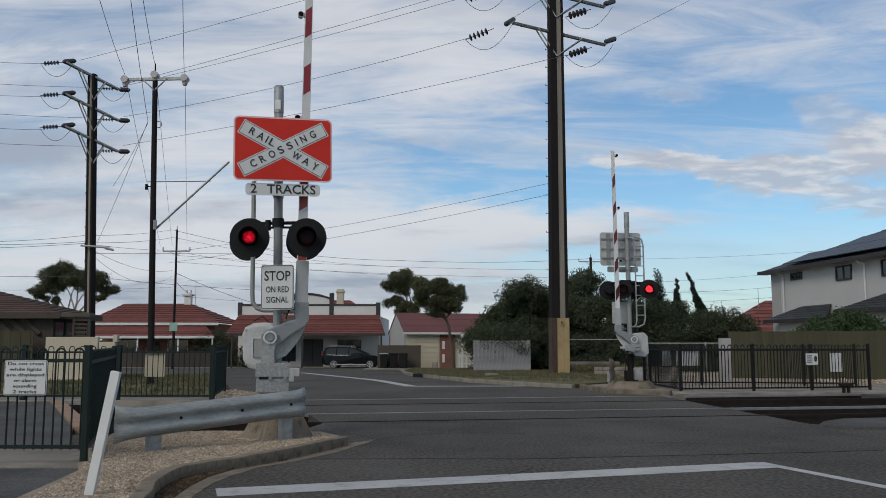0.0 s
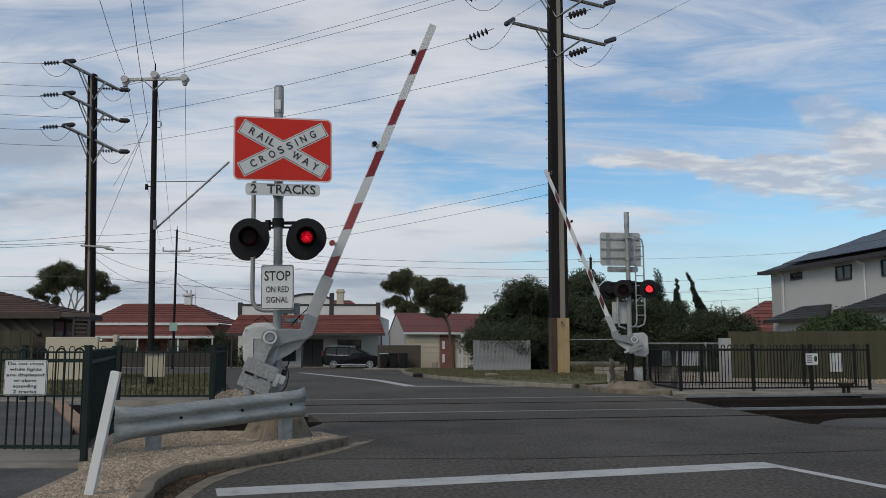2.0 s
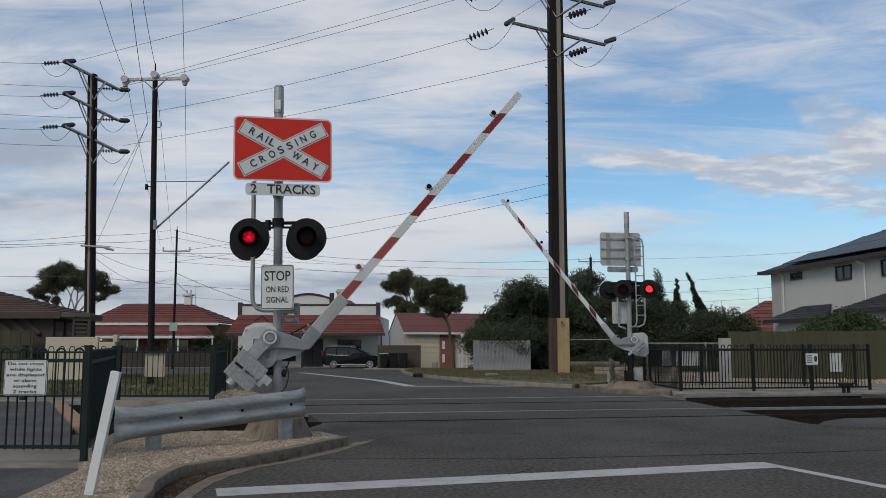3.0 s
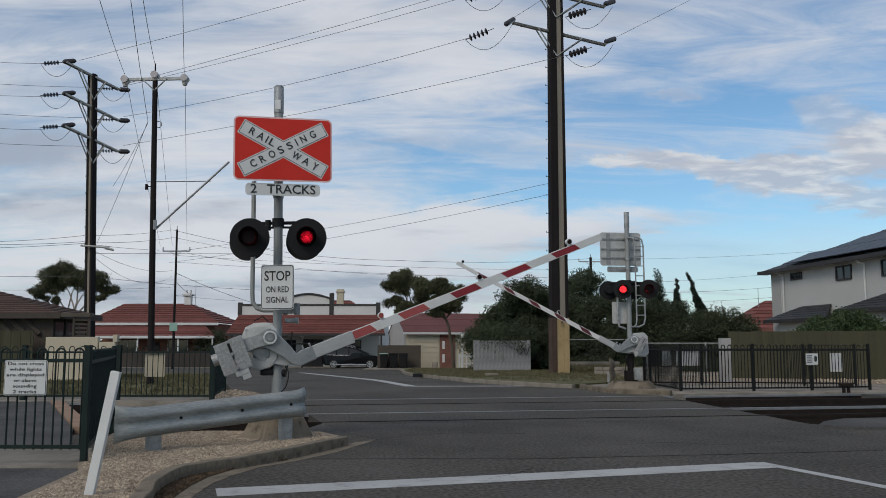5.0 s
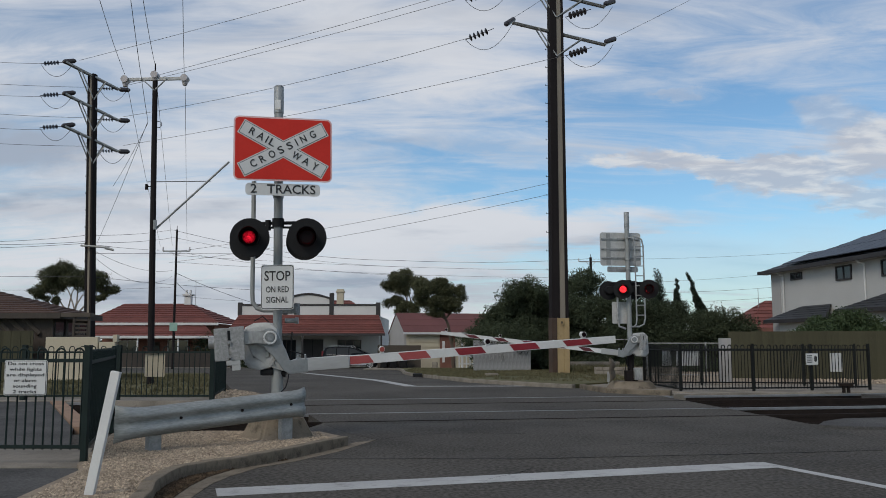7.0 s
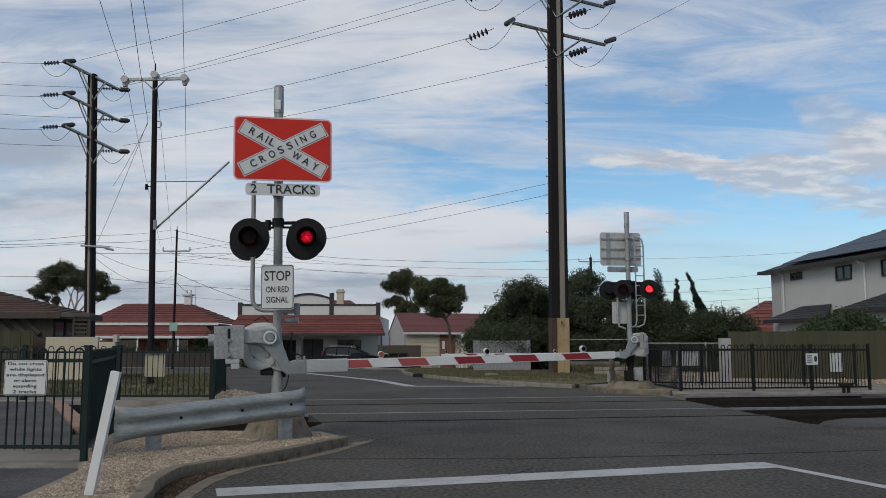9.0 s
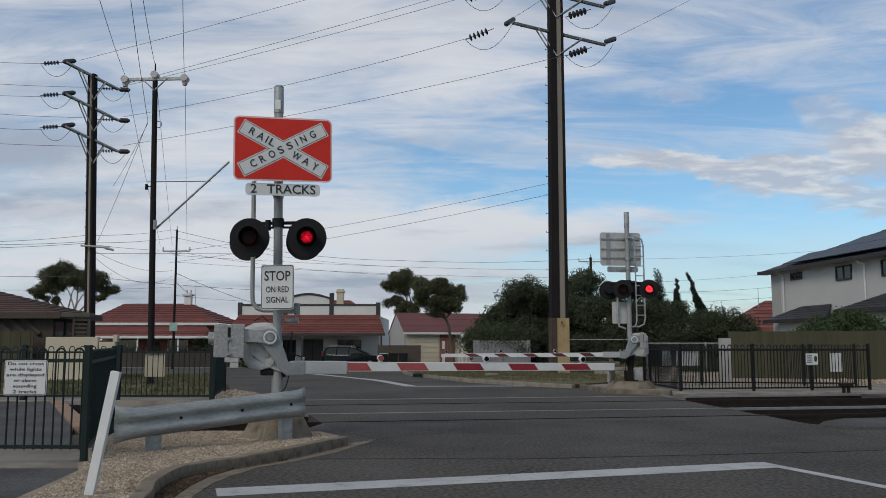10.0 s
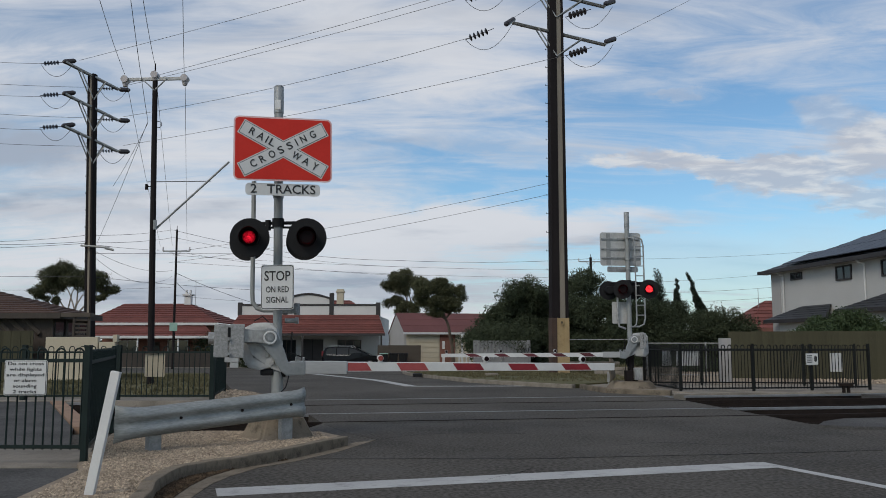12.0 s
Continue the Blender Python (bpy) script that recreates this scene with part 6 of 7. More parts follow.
def white_house():
    ang = math.degrees(math.atan2(-0.991, 0.132))
    h = thing("house", "two-storey white rendered house with charcoal roof and solar panels", "house", pose(17.5, 45, -0.3, 0, 0, ang))
    bm = bmesh.new()
    box(bm, (0.0, 0.0, 0), (22, 9, 5.35))
    part("wall", bm, OFFWHITE, h)
    # grey strip laid on the corner to stand for the other, greyer face
    bm = bmesh.new()
    box(bm, (-0.03, -0.03, 0), (0.85, 0.3, 5.33))
    part("corner_pier", bm, RENDERGREY, h)
    bm = bmesh.new()
    tiled(bm, (-0.5, -0.45, 5.33), (22, -0.45, 5.33), (22, 4.5, 7.35), (4.0, 4.5, 7.35), 10, 0.03)
    tiled(bm, (-0.5, -0.45, 5.33), (-0.5, 9.7, 5.33), (4.0, 4.6, 7.35), (4.0, 4.5, 7.35), 10, 0.03)
    part("roof", bm, ROOFDARK, h)
    bm = bmesh.new()
    box(bm, (-0.55, -0.53, 5.20), (22, -0.41, 5.38), 0.01)
    part("gutter", bm, DARKTRIM, h)
    bm = bmesh.new()
    box(bm, (-0.5, -0.40, 5.20), (22, 0.0, 5.23))
    part("soffit", bm, OFFWHITE, h)
    q = math.degrees(math.atan2(2.02, 5.2))
    for i in range(14):
        for j in range(2):
            if i < 2 and j == 1:
                continue
            bm = bmesh.new()
            box(bm, (0, 0, 0.06), (1.0, 1.66, 0.10), 0.008)
            o = part("solar_panel", bm, SOLAR, h)
            o.matrix_basis = pose(1.6 + 1.03 * i, -0.25 + j * 1.60, 5.53 + j * 0.62, q, 0, 0)
    window_on(h, 1.9, 2.95, 4.75, 5.12, -0.01, DARKTRIM, 1)
    window_on(h, 5.8, 7.0, 4.45, 5.12, -0.01, DARKTRIM, 1)
    window_on(h, 9.1, 10.4, 4.40, 5.12, -0.01, DARKTRIM, 1)
    for x in (1.25, 8.0):
        bm = bmesh.new()
        pipe(bm, [(x, -0.44, 5.22), (x, -0.35, 5.12), (x, -0.09, 5.05), (x, -0.08, 4.9), (x, -0.08, 2.9)], 0.045, 8)
        part("downpipe", bm, WHITE, h)
    for x0, x1, z0, z1, out in ((0.6, 5.6, 2.75, 3.40, 0.85), (7.2, 16, 3.05, 3.7, 1.0)):
        bm = bmesh.new()
        tiled(bm, (x0, -out, z0), (x1 + 0.5, -out, z0), (x1 - 0.3, -0.02, z1), (x0 + 2.3, -0.02, z1), 6, 0.03)
        tiled(bm, (x0, -out, z0), (x0, 0.0, z0), (x0 + 2.3, 0.0, z1), (x0 + 2.3, -0.02, z1), 6, 0.03)
        lr = part("lower_roof", bm, ROOFDARK, h)
        bm = bmesh.new()
        box(bm, (x0, -out - 0.06, z0 - 0.16), (x1 + 0.5, -out + 0.02, z0 + 0.02), 0.01)
        part("lower_gutter", bm, DARKTRIM, h)
        bm = bmesh.new()
        box(bm, (x0 + 0.7, -out + 0.45, 0), (x1, 0.0, z0 - 0.05))
        part("lower_wall", bm, OFFWHITE, h)
    return h


def red_roof_house():
    h = thing("house", "distant house with bright red tiled hip roof and chimney", "house", pose(27.6, 68, -0.75))
    bm = bmesh.new()
    box(bm, (-3.5, 0, 0), (7, 8, 3.2))
    part("wall", bm, BRICKRED, h)
    bm = bmesh.new()
    tiled(bm, (-4.2, -0.5, 2.6), (7.5, -0.5, 2.6), (5, 4, 5.6), (-0.2, 4, 5.6), 10, 0.07)
    tiled(bm, (-4.2, -0.5, 2.6), (-4.2, 8.5, 2.6), (-0.2, 4.1, 5.6), (-0.2, 4, 5.6), 10, 0.07)
    part("roof", bm, TILE_RED, h)
    bm = bmesh.new()
    box(bm, (-4.0, 6.5, 2.4), (-3.4, 7.1, 4.75), 0.02)
    part("chimney", bm, DARKTRIM, h)
    bm = bmesh.new()
    rod(bm, (-1.2, 3, 5.0), (-1.2, 3, 6.6), 0.025, seg=6)
    part("aerial", bm, GALV, h)
    return h


def timber_house():
    h = thing("house", "dark brown timber house with brown tiled roof", "house", pose(-13.75, 30, -0.02))
    bm = bmesh.new()
    box(bm, (-14, 0, 0), (0, 3.0, 2.32))
    part("wall", bm, BROWNWOOD, h)
    bm = bmesh.new()
    tiled(bm, (-14, -0.35, 2.34), (0.35, -0.35, 2.34), (-4.2, 4.0, 3.38), (-14, 4.0, 3.38), 12, 0.04)
    tiled(bm, (0.35, -0.35, 2.34), (0.35, 3.3, 2.34), (-4.2, 4.1, 3.38), (-4.2, 4.0, 3.38), 12, 0.04)
    part("roof", bm, TILE_BROWN, h)
    bm = bmesh.new()
    box(bm, (-14, -0.42, 2.16), (0.42, -0.34, 2.36), 0.01)
    part("fascia", bm, BROWNWOOD, h)
    bm = bmesh.new()
    box(bm, (0.34, -0.34, 2.16), (0.42, 3.3, 2.36), 0.01)
    part("fascia", bm, BROWNWOOD, h)
    for k in range(26):            # diagonal boarding under the eave
        x = -13.5 + 0.5 * k
        bm = bmesh.new()
        rod(bm, (x, -0.06, 2.14), (x + 0.55, -0.06, 1.62), 0.085, seg=4)
        part("diagonal_board", bm, GREYWOOD, h)
    for k in range(3):
        y = 0.15 + 0.95 * k
        bm = bmesh.new()
        box(bm, (0.0, y, 1.35), (0.03, y + 0.7, 2.05), 0.004)
        part("side_pane", bm, WINDOW, h)
        bm = bmesh.new()
        box(bm, (0.0, y + 0.72, 0.2), (0.07, y + 0.93, 2.15), 0.01)
        part("side_post", bm, BROWNWOOD, h)
    for k in range(9):             # slatted screen at the corner
        bm = bmesh.new()
        box(bm, (0.90, -0.30, 0.95 + 0.14 * k), (1.38, -0.26, 1.03 + 0.14 * k), 0.006)
        part("slat", bm, BROWNWOOD, h)
    for x in (0.86, 1.40):
        bm = bmesh.new()
        box(bm, (x - 0.04, -0.32, 0), (x + 0.04, -0.24, 2.26), 0.008)
        part("screen_post", bm, BROWNWOOD, h)
    bm = bmesh.new()
    box(bm, (0.40, -0.40, 2.22), (1.46, -0.1, 2.36), 0.01)
    part("screen_cap", bm, GREYWOOD, h)
    return h


courses_apart(shop_house())
courses_apart(brick_house())
courses_apart(garage_house())
courses_apart(white_house())
courses_apart(red_roof_house())
courses_apart(timber_house())


def board_fence(name, a, b, z0, z1, material, label, w=0.16, cat="fence", ridge=0.02, tops=0.0):
    """Upright profiled sheets or boards, each one a piece."""
    a, b = Vector((*a, 0)), Vector((*b, 0))
    d = b - a
    n = int(d.length / w)
    f = thing(name, label, cat, Matrix.Translation((a.x, a.y, z0)) @ pose(0, 0, 0, 0, 0, math.degrees(math.atan2(d.y, d.x))))
    bm = bmesh.new()
    q = w
    prism(bm, [(0, 0), (q, 0), (q, z1 - z0), (0, z1 - z0)], 0, 0.02)
    box(bm, (q * 0.25, -ridge, 0), (q * 0.75, 0.0, z1 - z0), 0.006)
    first = part("board", bm, material, f)
    for k in range(1, n):
        share(first, pose(k * w, 0, random.uniform(-tops, tops)), f)
    bm = bmesh.new()
    box(bm, (0, 0.02, 0.25), (n * w, 0.06, 0.33))
    part("rail", bm, material, f)
    bm = bmesh.new()
    box(bm, (0, 0.02, z1 - z0 - 0.3), (n * w, 0.06, z1 - z0 - 0.22))
    part("rail", bm, material, f)
    return f


board_fence("sheet_fence", (10.25, 30.6), (19.5, 27.0), -0.02, 1.70, OLIVE, "olive green corrugated steel fence", 0.19)
board_fence("board_fence", (-24.0, 29.4), (-13.85, 29.4), 0.0, 1.72, OLIVE, "olive painted timber board fence", 0.34, ridge=0.012, tops=0.02)
board_fence("shed_fence", (-4.75, 62.0), (-1.55, 62.35), -0.6, 1.12, GREYWOOD, "grey corrugated iron fence by the driveway", 0.15)
board_fence("iron_fence", (1.66, 46.5), (4.98, 46.8), -0.28, 1.43, HOARDGREY, "pale weathered corrugated iron fence with graffiti", 0.21, ridge=0.009, tops=0.015)
bm = bmesh.new()
box(bm, (-13.75, 29.5, 0), (-11.95, 29.7, 1.50), 0.02)
tagged(part("boundary_wall", bm, CREAM), "cream rendered boundary wall with a stepped end", "wall")
bm = bmesh.new()
box(bm, (-11.9, 29.5, 0), (-11.35, 29.7, 1.33), 0.02)
box(bm, (-11.42, 29.48, 1.33), (-11.28, 29.72, 1.58), 0.01)
tagged(part("boundary_wall", bm, CREAM), "low cream rendered wall end with a cap", "wall")

# ---------------------------------------------------------------- trees


def leaf_cloud(name, clumps, leaves, size, material, parent, seed, label="", squash=0.75, slim=0.30):
    """Many small pointed leaves, gathered in clumps (x, y, z, radius)."""
    rng = np.random.default_rng(seed)
    cl = np.array(clumps)
    vol = cl[:, 3] ** 2
    pick = rng.choice(len(cl), leaves, p=vol / vol.sum())
    v = rng.normal(size=(leaves, 3))
    v /= np.linalg.norm(v, axis=1)[:, None]
    rad = cl[pick, 3] * rng.uniform(0.25, 1.0, leaves) ** 0.55 * (1 + 0.16 * rng.normal(size=leaves))
    c = cl[pick, :3] + v * rad[:, None] * np.array([1, 1, squash])
    d = rng.normal(size=(leaves, 3)) + v * 0.8 + np.array([0, 0, -0.35])
    d /= np.linalg.norm(d, axis=1)[:, None]
    e = np.cross(d, rng.normal(size=(leaves, 3)))
    e /= np.linalg.norm(e, axis=1)[:, None]
    s = size * rng.uniform(0.6, 1.5, leaves)[:, None]
    verts = np.stack([c - d * s, c + e * s * slim, c + d * s, c - e * s * slim], 1).reshape(-1, 3)
    faces = np.arange(leaves * 4).reshape(-1, 4)
    me = bpy.data.meshes.new(name)
    me.from_pydata(verts.tolist(), [], faces.tolist())
    me.materials.append(material)
    ob = new(name, me)
    ob.parent = parent
    if label:
        ob["label"] = label
    return ob


def limb(bm, a, b, r0, r1, bend=0.15, seg=7):
    a, b = Vector(a), Vector(b)
    n = 4
    off = Vector((random.uniform(-1, 1), random.uniform(-1, 1), 0)) * (b - a).length * bend
    pts = [a.lerp(b, i / n) + off * math.sin(math.pi * i / n) for i in range(n + 1)]
    for i in range(n):
        rod(bm, pts[i], pts[i + 1] + (pts[i + 1] - pts[i]) * 0.03, r0 + (r1 - r0) * i / n, r0 + (r1 - r0) * (i + 1) / n, seg)


def split(clumps, seed, n=6, k=0.5):
    """Break each large clump into smaller ones round its surface."""
    rng = random.Random(seed)
    out = []
    for x, y, z, r in clumps:
        for i in range(n):
            a, b = rng.uniform(0, math.tau), rng.uniform(-0.8, 1.0)
            q = r * rng.uniform(0.45, 0.9)
            h = math.sqrt(max(0, 1 - b * b))
            out.append((x + q * h * math.cos(a), y + q * h * math.sin(a), z + q * b * 0.8, r * k * rng.uniform(0.6, 1.25)))
    return out


def tree(x, y, label, trunk, clumps, leaves, size, bark, leaf, seed, fork=0.45, name="tree"):
    """trunk: points of the stem with its radius; clumps in the tree's own space."""
    t = thing(name, label, "tree", pose(x, y, gz(y) + 0.05), "trees")
    bm = bmesh.new()
    for (p, r0), (q, r1) in zip(trunk, trunk[1:]):
        limb(bm, p, q, r0, r1, 0.04, 9)
    part("trunk", bm, bark, t)
    top, rt = trunk[-1]
    mid = Vector(trunk[max(0, len(trunk) - 2)][0]).lerp(Vector(top), fork)
    for cx, cy, cz, r in clumps:
        bm = bmesh.new()
        limb(bm, mid if random.random() < 0.5 else top, (cx, cy, cz - r * 0.2), rt * 0.6, 0.02, 0.18)
        part("limb", bm, bark, t)
    leaf_cloud("crown", split(clumps, seed), leaves, size, leaf, t, seed)
    return t


# street tree with two crowns
tree(0.72, 56.0, "street gum tree with a leaning trunk and two dark crowns",
     [((0, 0, -0.1), 0.13), ((-0.12, 0.1, 1.6), 0.105), ((-0.35, 0.1, 2.8), 0.09), ((-0.85, 0.2, 3.9), 0.09)],
     [(-1.4, 0, 4.9, 1.15), (-0.6, 0.2, 4.6, 1.1), (-2.2, -0.2, 5.3, 0.9), (-0.9, 0, 5.4, 0.85), (-1.8, 0.1, 4.1, 0.8), (-0.05, 0, 4.9, 0.8), (-0.2, 0.1, 3.9, 0.75), (-1, 0.1, 3.5, 0.6), (-1.9, 0, 5.6, 0.65), (0.05, 0, 4.3, 0.6)], 42000, 0.066, BARK, LEAF_GUM, 5)
tree(-3.05, 74.0, "taller dark gum tree behind the street tree",
     [((0.3, 0, -0.1), 0.20), ((0.2, 0.1, 2.8), 0.16), ((-0.1, 0.1, 4.2), 0.12)],
     [(-0.3, 0, 7.5, 1.35), (-1.2, 0.2, 6.6, 1.25), (-0.8, 0, 7.6, 0.95), (-1.3, 0, 5.7, 0.9), (0.7, -0.1, 5.9, 1.1), (-0.1, 0, 7.3, 0.9), (-0.7, 0.1, 4.9, 0.9), (0.3, 0.1, 4.9, 0.85), (-0.3, -0.2, 4.3, 0.6)], 42000, 0.072, BARK, LEAF_GUM, 8)
# spreading gum behind the houses on the far side
tree(-27.0, 61.0, "spreading umbrella-shaped gum tree with pale branches",
     [((0.9, 0, 0), 0.25), ((0.6, 0.1, 1.9), 0.20), ((0.3, 0.1, 3.2), 0.16)],
     [(-1.57, 0, 6.1, 1.25), (-0.52, 0.2, 6.65, 1.25), (0.83, -0.2, 6.7, 1.2), (1.98, 0, 6.1, 1.25), (2.75, 0.1, 5.7, 0.75), (-2.15, 0, 5.6, 0.8), (-1.09, 0, 5.8, 0.9), (1.4, 0, 5.9, 0.9), (-1.86, 0, 5, 0.6), (0.44, 0.5, 6.4, 0.9), (-1, 0, 4.9, 0.5), (2.46, 0, 5, 0.5)], 60000, 0.062, PALEBARK, LEAF_GUM, 13, 0.2)


def bush(x, y, w, h, leaves, seed, label, mat_leaf=None, size=0.074, base=0.0):
    b = thing("bush", label, "bush", pose(x, y, gz(y) + 0.05), "bushes")
    rng = random.Random(seed)
    stems = bmesh.new()
    cl = []
    n = int(9 + w * 3)
    for k in range(n):
        a = -1 + 2 * (k + rng.random()) / n
        cx = a * w * 0.52
        hh = h * (1 - 0.22 * a * a) * rng.uniform(0.86, 1.0)
        r = min(0.30 * h, 1.0) * rng.uniform(0.75, 1.2)
        for u in ((0.92, 0.55, 0.22) if base == 0 else (0.95, 0.6)):
            cl.append((cx + rng.uniform(-0.3, 0.3), rng.uniform(-0.9, 0.7), max(base, u * hh - r * 0.7), r))
        limb(stems, (cx * 0.4, 0, 0), (cx, cl[-1][1], cl[-1][2]), 0.06, 0.02, 0.1, 5)
    part("stem", stems, BARK, b)
    leaf_cloud("foliage", split(cl, seed, 6, 0.5), int(leaves * 6.0), size, mat_leaf or LEAF_DARK, b, seed, slim=0.30)
    return b


BL1 = "dense dark green feathery bush behind the verge"
for k, (x, y, w, h, n) in enumerate(((3.6, 52, 2.2, 4.5, 6000), (5.0, 50, 3.0, 6.0, 8500), (4.7, 53, 2.8, 5.5, 7000), (7.0, 51, 3.2, 5.4, 8000), (8.6, 54, 2.2, 7.3, 7000), (9.6, 50, 3.2, 5.3, 7500), (11.6, 49, 3.4, 4.9, 7500), (13.4, 49, 3.2, 4.5, 7000), (14.9, 47, 3.2, 3.9, 6500), (16.3, 48.5, 2.6, 3.5, 5000))):
    bush(x, y, w, h, n, 40 + k, BL1)
bush(3.2, 48.1, 2.9, 3.0, 5000, 61, "dark feathery bush hanging over the iron fence", LEAF_DARK, 0.06, 1.6)
bush(15.45, 33.0, 2.5, 2.78, 12000, 71, "rounded green shrub behind the sheet fence", LEAF_SHRUB, 0.055, 0.8)


def cypress(x, y, h, w, lean, seed, label):
    t = thing("cypress", label, "tree", pose(x, y, gz(y), 0, lean, 0), "trees")
    bm = bmesh.new()
    rod(bm, (0, 0, 0), (0, 0, h * 0.9), 0.12, 0.03, seg=7)
    part("trunk", bm, BARK, t)
    rng = random.Random(seed)
    cl = []
    for k in range(44):
        u = k / 43
        r = w * (0.55 + 0.45 * math.sin(math.pi * min(1, u * 1.1))) * (1 - 0.55 * u ** 3) * rng.uniform(0.75, 1.15)
        cl.append((rng.uniform(-0.25, 0.25) * w, rng.uniform(-0.25, 0.25) * w, 0.6 + u * (h - 0.7), r))
    leaf_cloud("foliage", cl, 15000, 0.08, LEAF_CYP, t, seed, squash=1.3)
    return t


cypress(15.5, 61, 7.1, 0.85, 0, 3, "dark narrow cypress tree")
cypress(16.85, 61, 6.5, 0.42, 0, 4, "dark slender cypress tree")
cypress(19.9, 61, 7.3, 0.36, -18, 6, "dark slender cypress leaning sideways")

# far tree line behind the houses, low on the horizon
rng_far = random.Random(21)
cl_far = []
for k in range(420):
    x = rng_far.uniform(-95, 110)
    y = rng_far.uniform(118, 150)
    cl_far.append((x, y, rng_far.uniform(0.0, 3.4) + 1.1 * math.sin(x * 0.21) + 0.7 * math.sin(x * 0.53), rng_far.uniform(1.2, 2.4)))
woods = new("far_woods")
woods.location = (0, 0, -0.75)
tagged(woods, "distant dark green line of suburban trees", "woods", kind="stuff")
leaf_cloud("foliage", cl_far, 22000, 0.42, LEAF_FAR, woods, 77)
shrub = bush(-15.6, 71.0, 1.8, 2.6, 2500, 90, "dark shrub beside the shopfront house")
bush(-19.2, 73.0, 2.6, 3.4, 3000, 92, "dark garden bush between the houses")

# ---------------------------------------------------------------- car and small things


def car():
    """Black people carrier, parked along the far kerb; local x runs to its nose."""
    c = thing("car", "black parked people carrier with alloy wheels", "car", pose(-9.62, 67.6, gz(67.6), 0, 0, -4))
    L, W = 4.85, 1.82
    for y in (0.22, W - 0.22):
        bm = bmesh.new()
        pipe(bm, [(0.5, y, 1.66), (0.6, y, 1.76), (2.3, y, 1.74), (2.45, y, 1.62)], 0.022, 6)
        part("roof_rail", bm, RIM, c)
    side = [(0.02, 0.35), (0.0, 0.75), (0.06, 1.05), (0.22, 1.55), (0.45, 1.66), (1.3, 1.70), (2.2, 1.67), (2.72, 1.57), (3.80, 1.06), (4.45, 0.94), (4.78, 0.80), (4.85, 0.55), (4.82, 0.28), (4.4, 0.22), (0.4, 0.22)]
    bm = bmesh.new()
    n = len(side)
    rings = []
    for y, k in ((0.0, 0.90), (0.10, 1.0), (W - 0.10, 1.0), (W, 0.90)):
        ring = []
        for x, z in side:
            tuck = 0.10 * max(0, z - 1.0) / 0.7
            yy = y + (tuck if y < W / 2 else -tuck)
            ring.append(bm.verts.new((L / 2 + (x - L / 2) * (0.985 if k < 1 else 1), yy, z * (1 if k == 1 else 0.985) + (0.0 if k == 1 else 0.01))))
        rings.append(ring)
    for a, b in zip(rings, rings[1:]):
        for i in range(n):
            bm.faces.new((a[i], a[(i + 1) % n], b[(i + 1) % n], b[i]))
    bm.faces.new(rings[0])
    bm.faces.new(rings[-1])
    part("body", bm, CARBLACK, c)
    for poly, nm in (([(0.35, 1.08), (0.42, 1.50), (0.62, 1.58), (1.15, 1.60), (1.15, 1.07)], "rear_side_window"), ([(1.22, 1.07), (1.22, 1.60), (2.15, 1.60), (2.15, 1.05)], "middle_side_window"), ([(2.22, 1.05), (2.22, 1.58), (2.62, 1.51), (3.45, 1.10), (3.4, 1.04)], "front_side_window")):
        bm = bmesh.new()
        prism(bm, poly, 0.035, 0.085)
        part(nm, bm, CARGLASS, c)
    bm = bmesh.new()
    pipe(bm, [(0.35, 0.05, 1.05), (1.8, 0.03, 1.035), (3.45, 0.05, 1.04)], 0.012, 5)
    part("chrome_strip", bm, RIM, c)
    bm = bmesh.new()
    box(bm, (1.0, -0.012, 0.27), (3.6, 0.02, 0.34), 0.01)
    part("sill_strip", bm, RIM, c, "bright sill strip")
    bm = bmesh.new()
    pipe(bm, [(3.75, 0.2, 1.10), (2.75, 0.12, 1.57)], 0.03, 6)
    part("windscreen_pillar", bm, CARBLACK, c)
    bm = bmesh.new()
    box(bm, (3.10, -0.16, 1.02), (3.24, 0.04, 1.16), 0.03)
    part("wing_mirror", bm, CARBLACK, c)
    bm = bmesh.new()
    box(bm, (4.45, 0.0, 0.70), (4.80, 0.25, 0.86), 0.04)
    part("headlight", bm, SIGNWHITE, c)
    bm = bmesh.new()
    box(bm, (-0.01, 0.05, 0.95), (0.14, 0.2, 1.35), 0.03)
    part("tail_light", bm, BANDRED, c)
    for y in (0.0, W - 0.22):
        for x in (0.98, 3.88):
            bm = bmesh.new()
            rod(bm, (x, y - 0.01, 0.33), (x, y + 0.22, 0.33), 0.335, seg=28)
            w = part("wheel", bm, TYRE, c)
            bm = bmesh.new()
            yo = y - 0.022 if y < 1 else y + 0.232
            rod(bm, (x, yo, 0.33), (x, yo + 0.01, 0.33), 0.07, seg=12)
            for k in range(7):
                a = k * math.tau / 7
                rod(bm, (x, yo, 0.33), (x + 0.22 * math.cos(a), yo, 0.33 + 0.22 * math.sin(a)), 0.026, 0.034, seg=5)
            pipe(bm, arc((x, yo, 0.33), 0.235, 0, 360, 24), 0.02, 5)
            part("rim", bm, RIM, w, "silver spoked rim")
    return c


car()


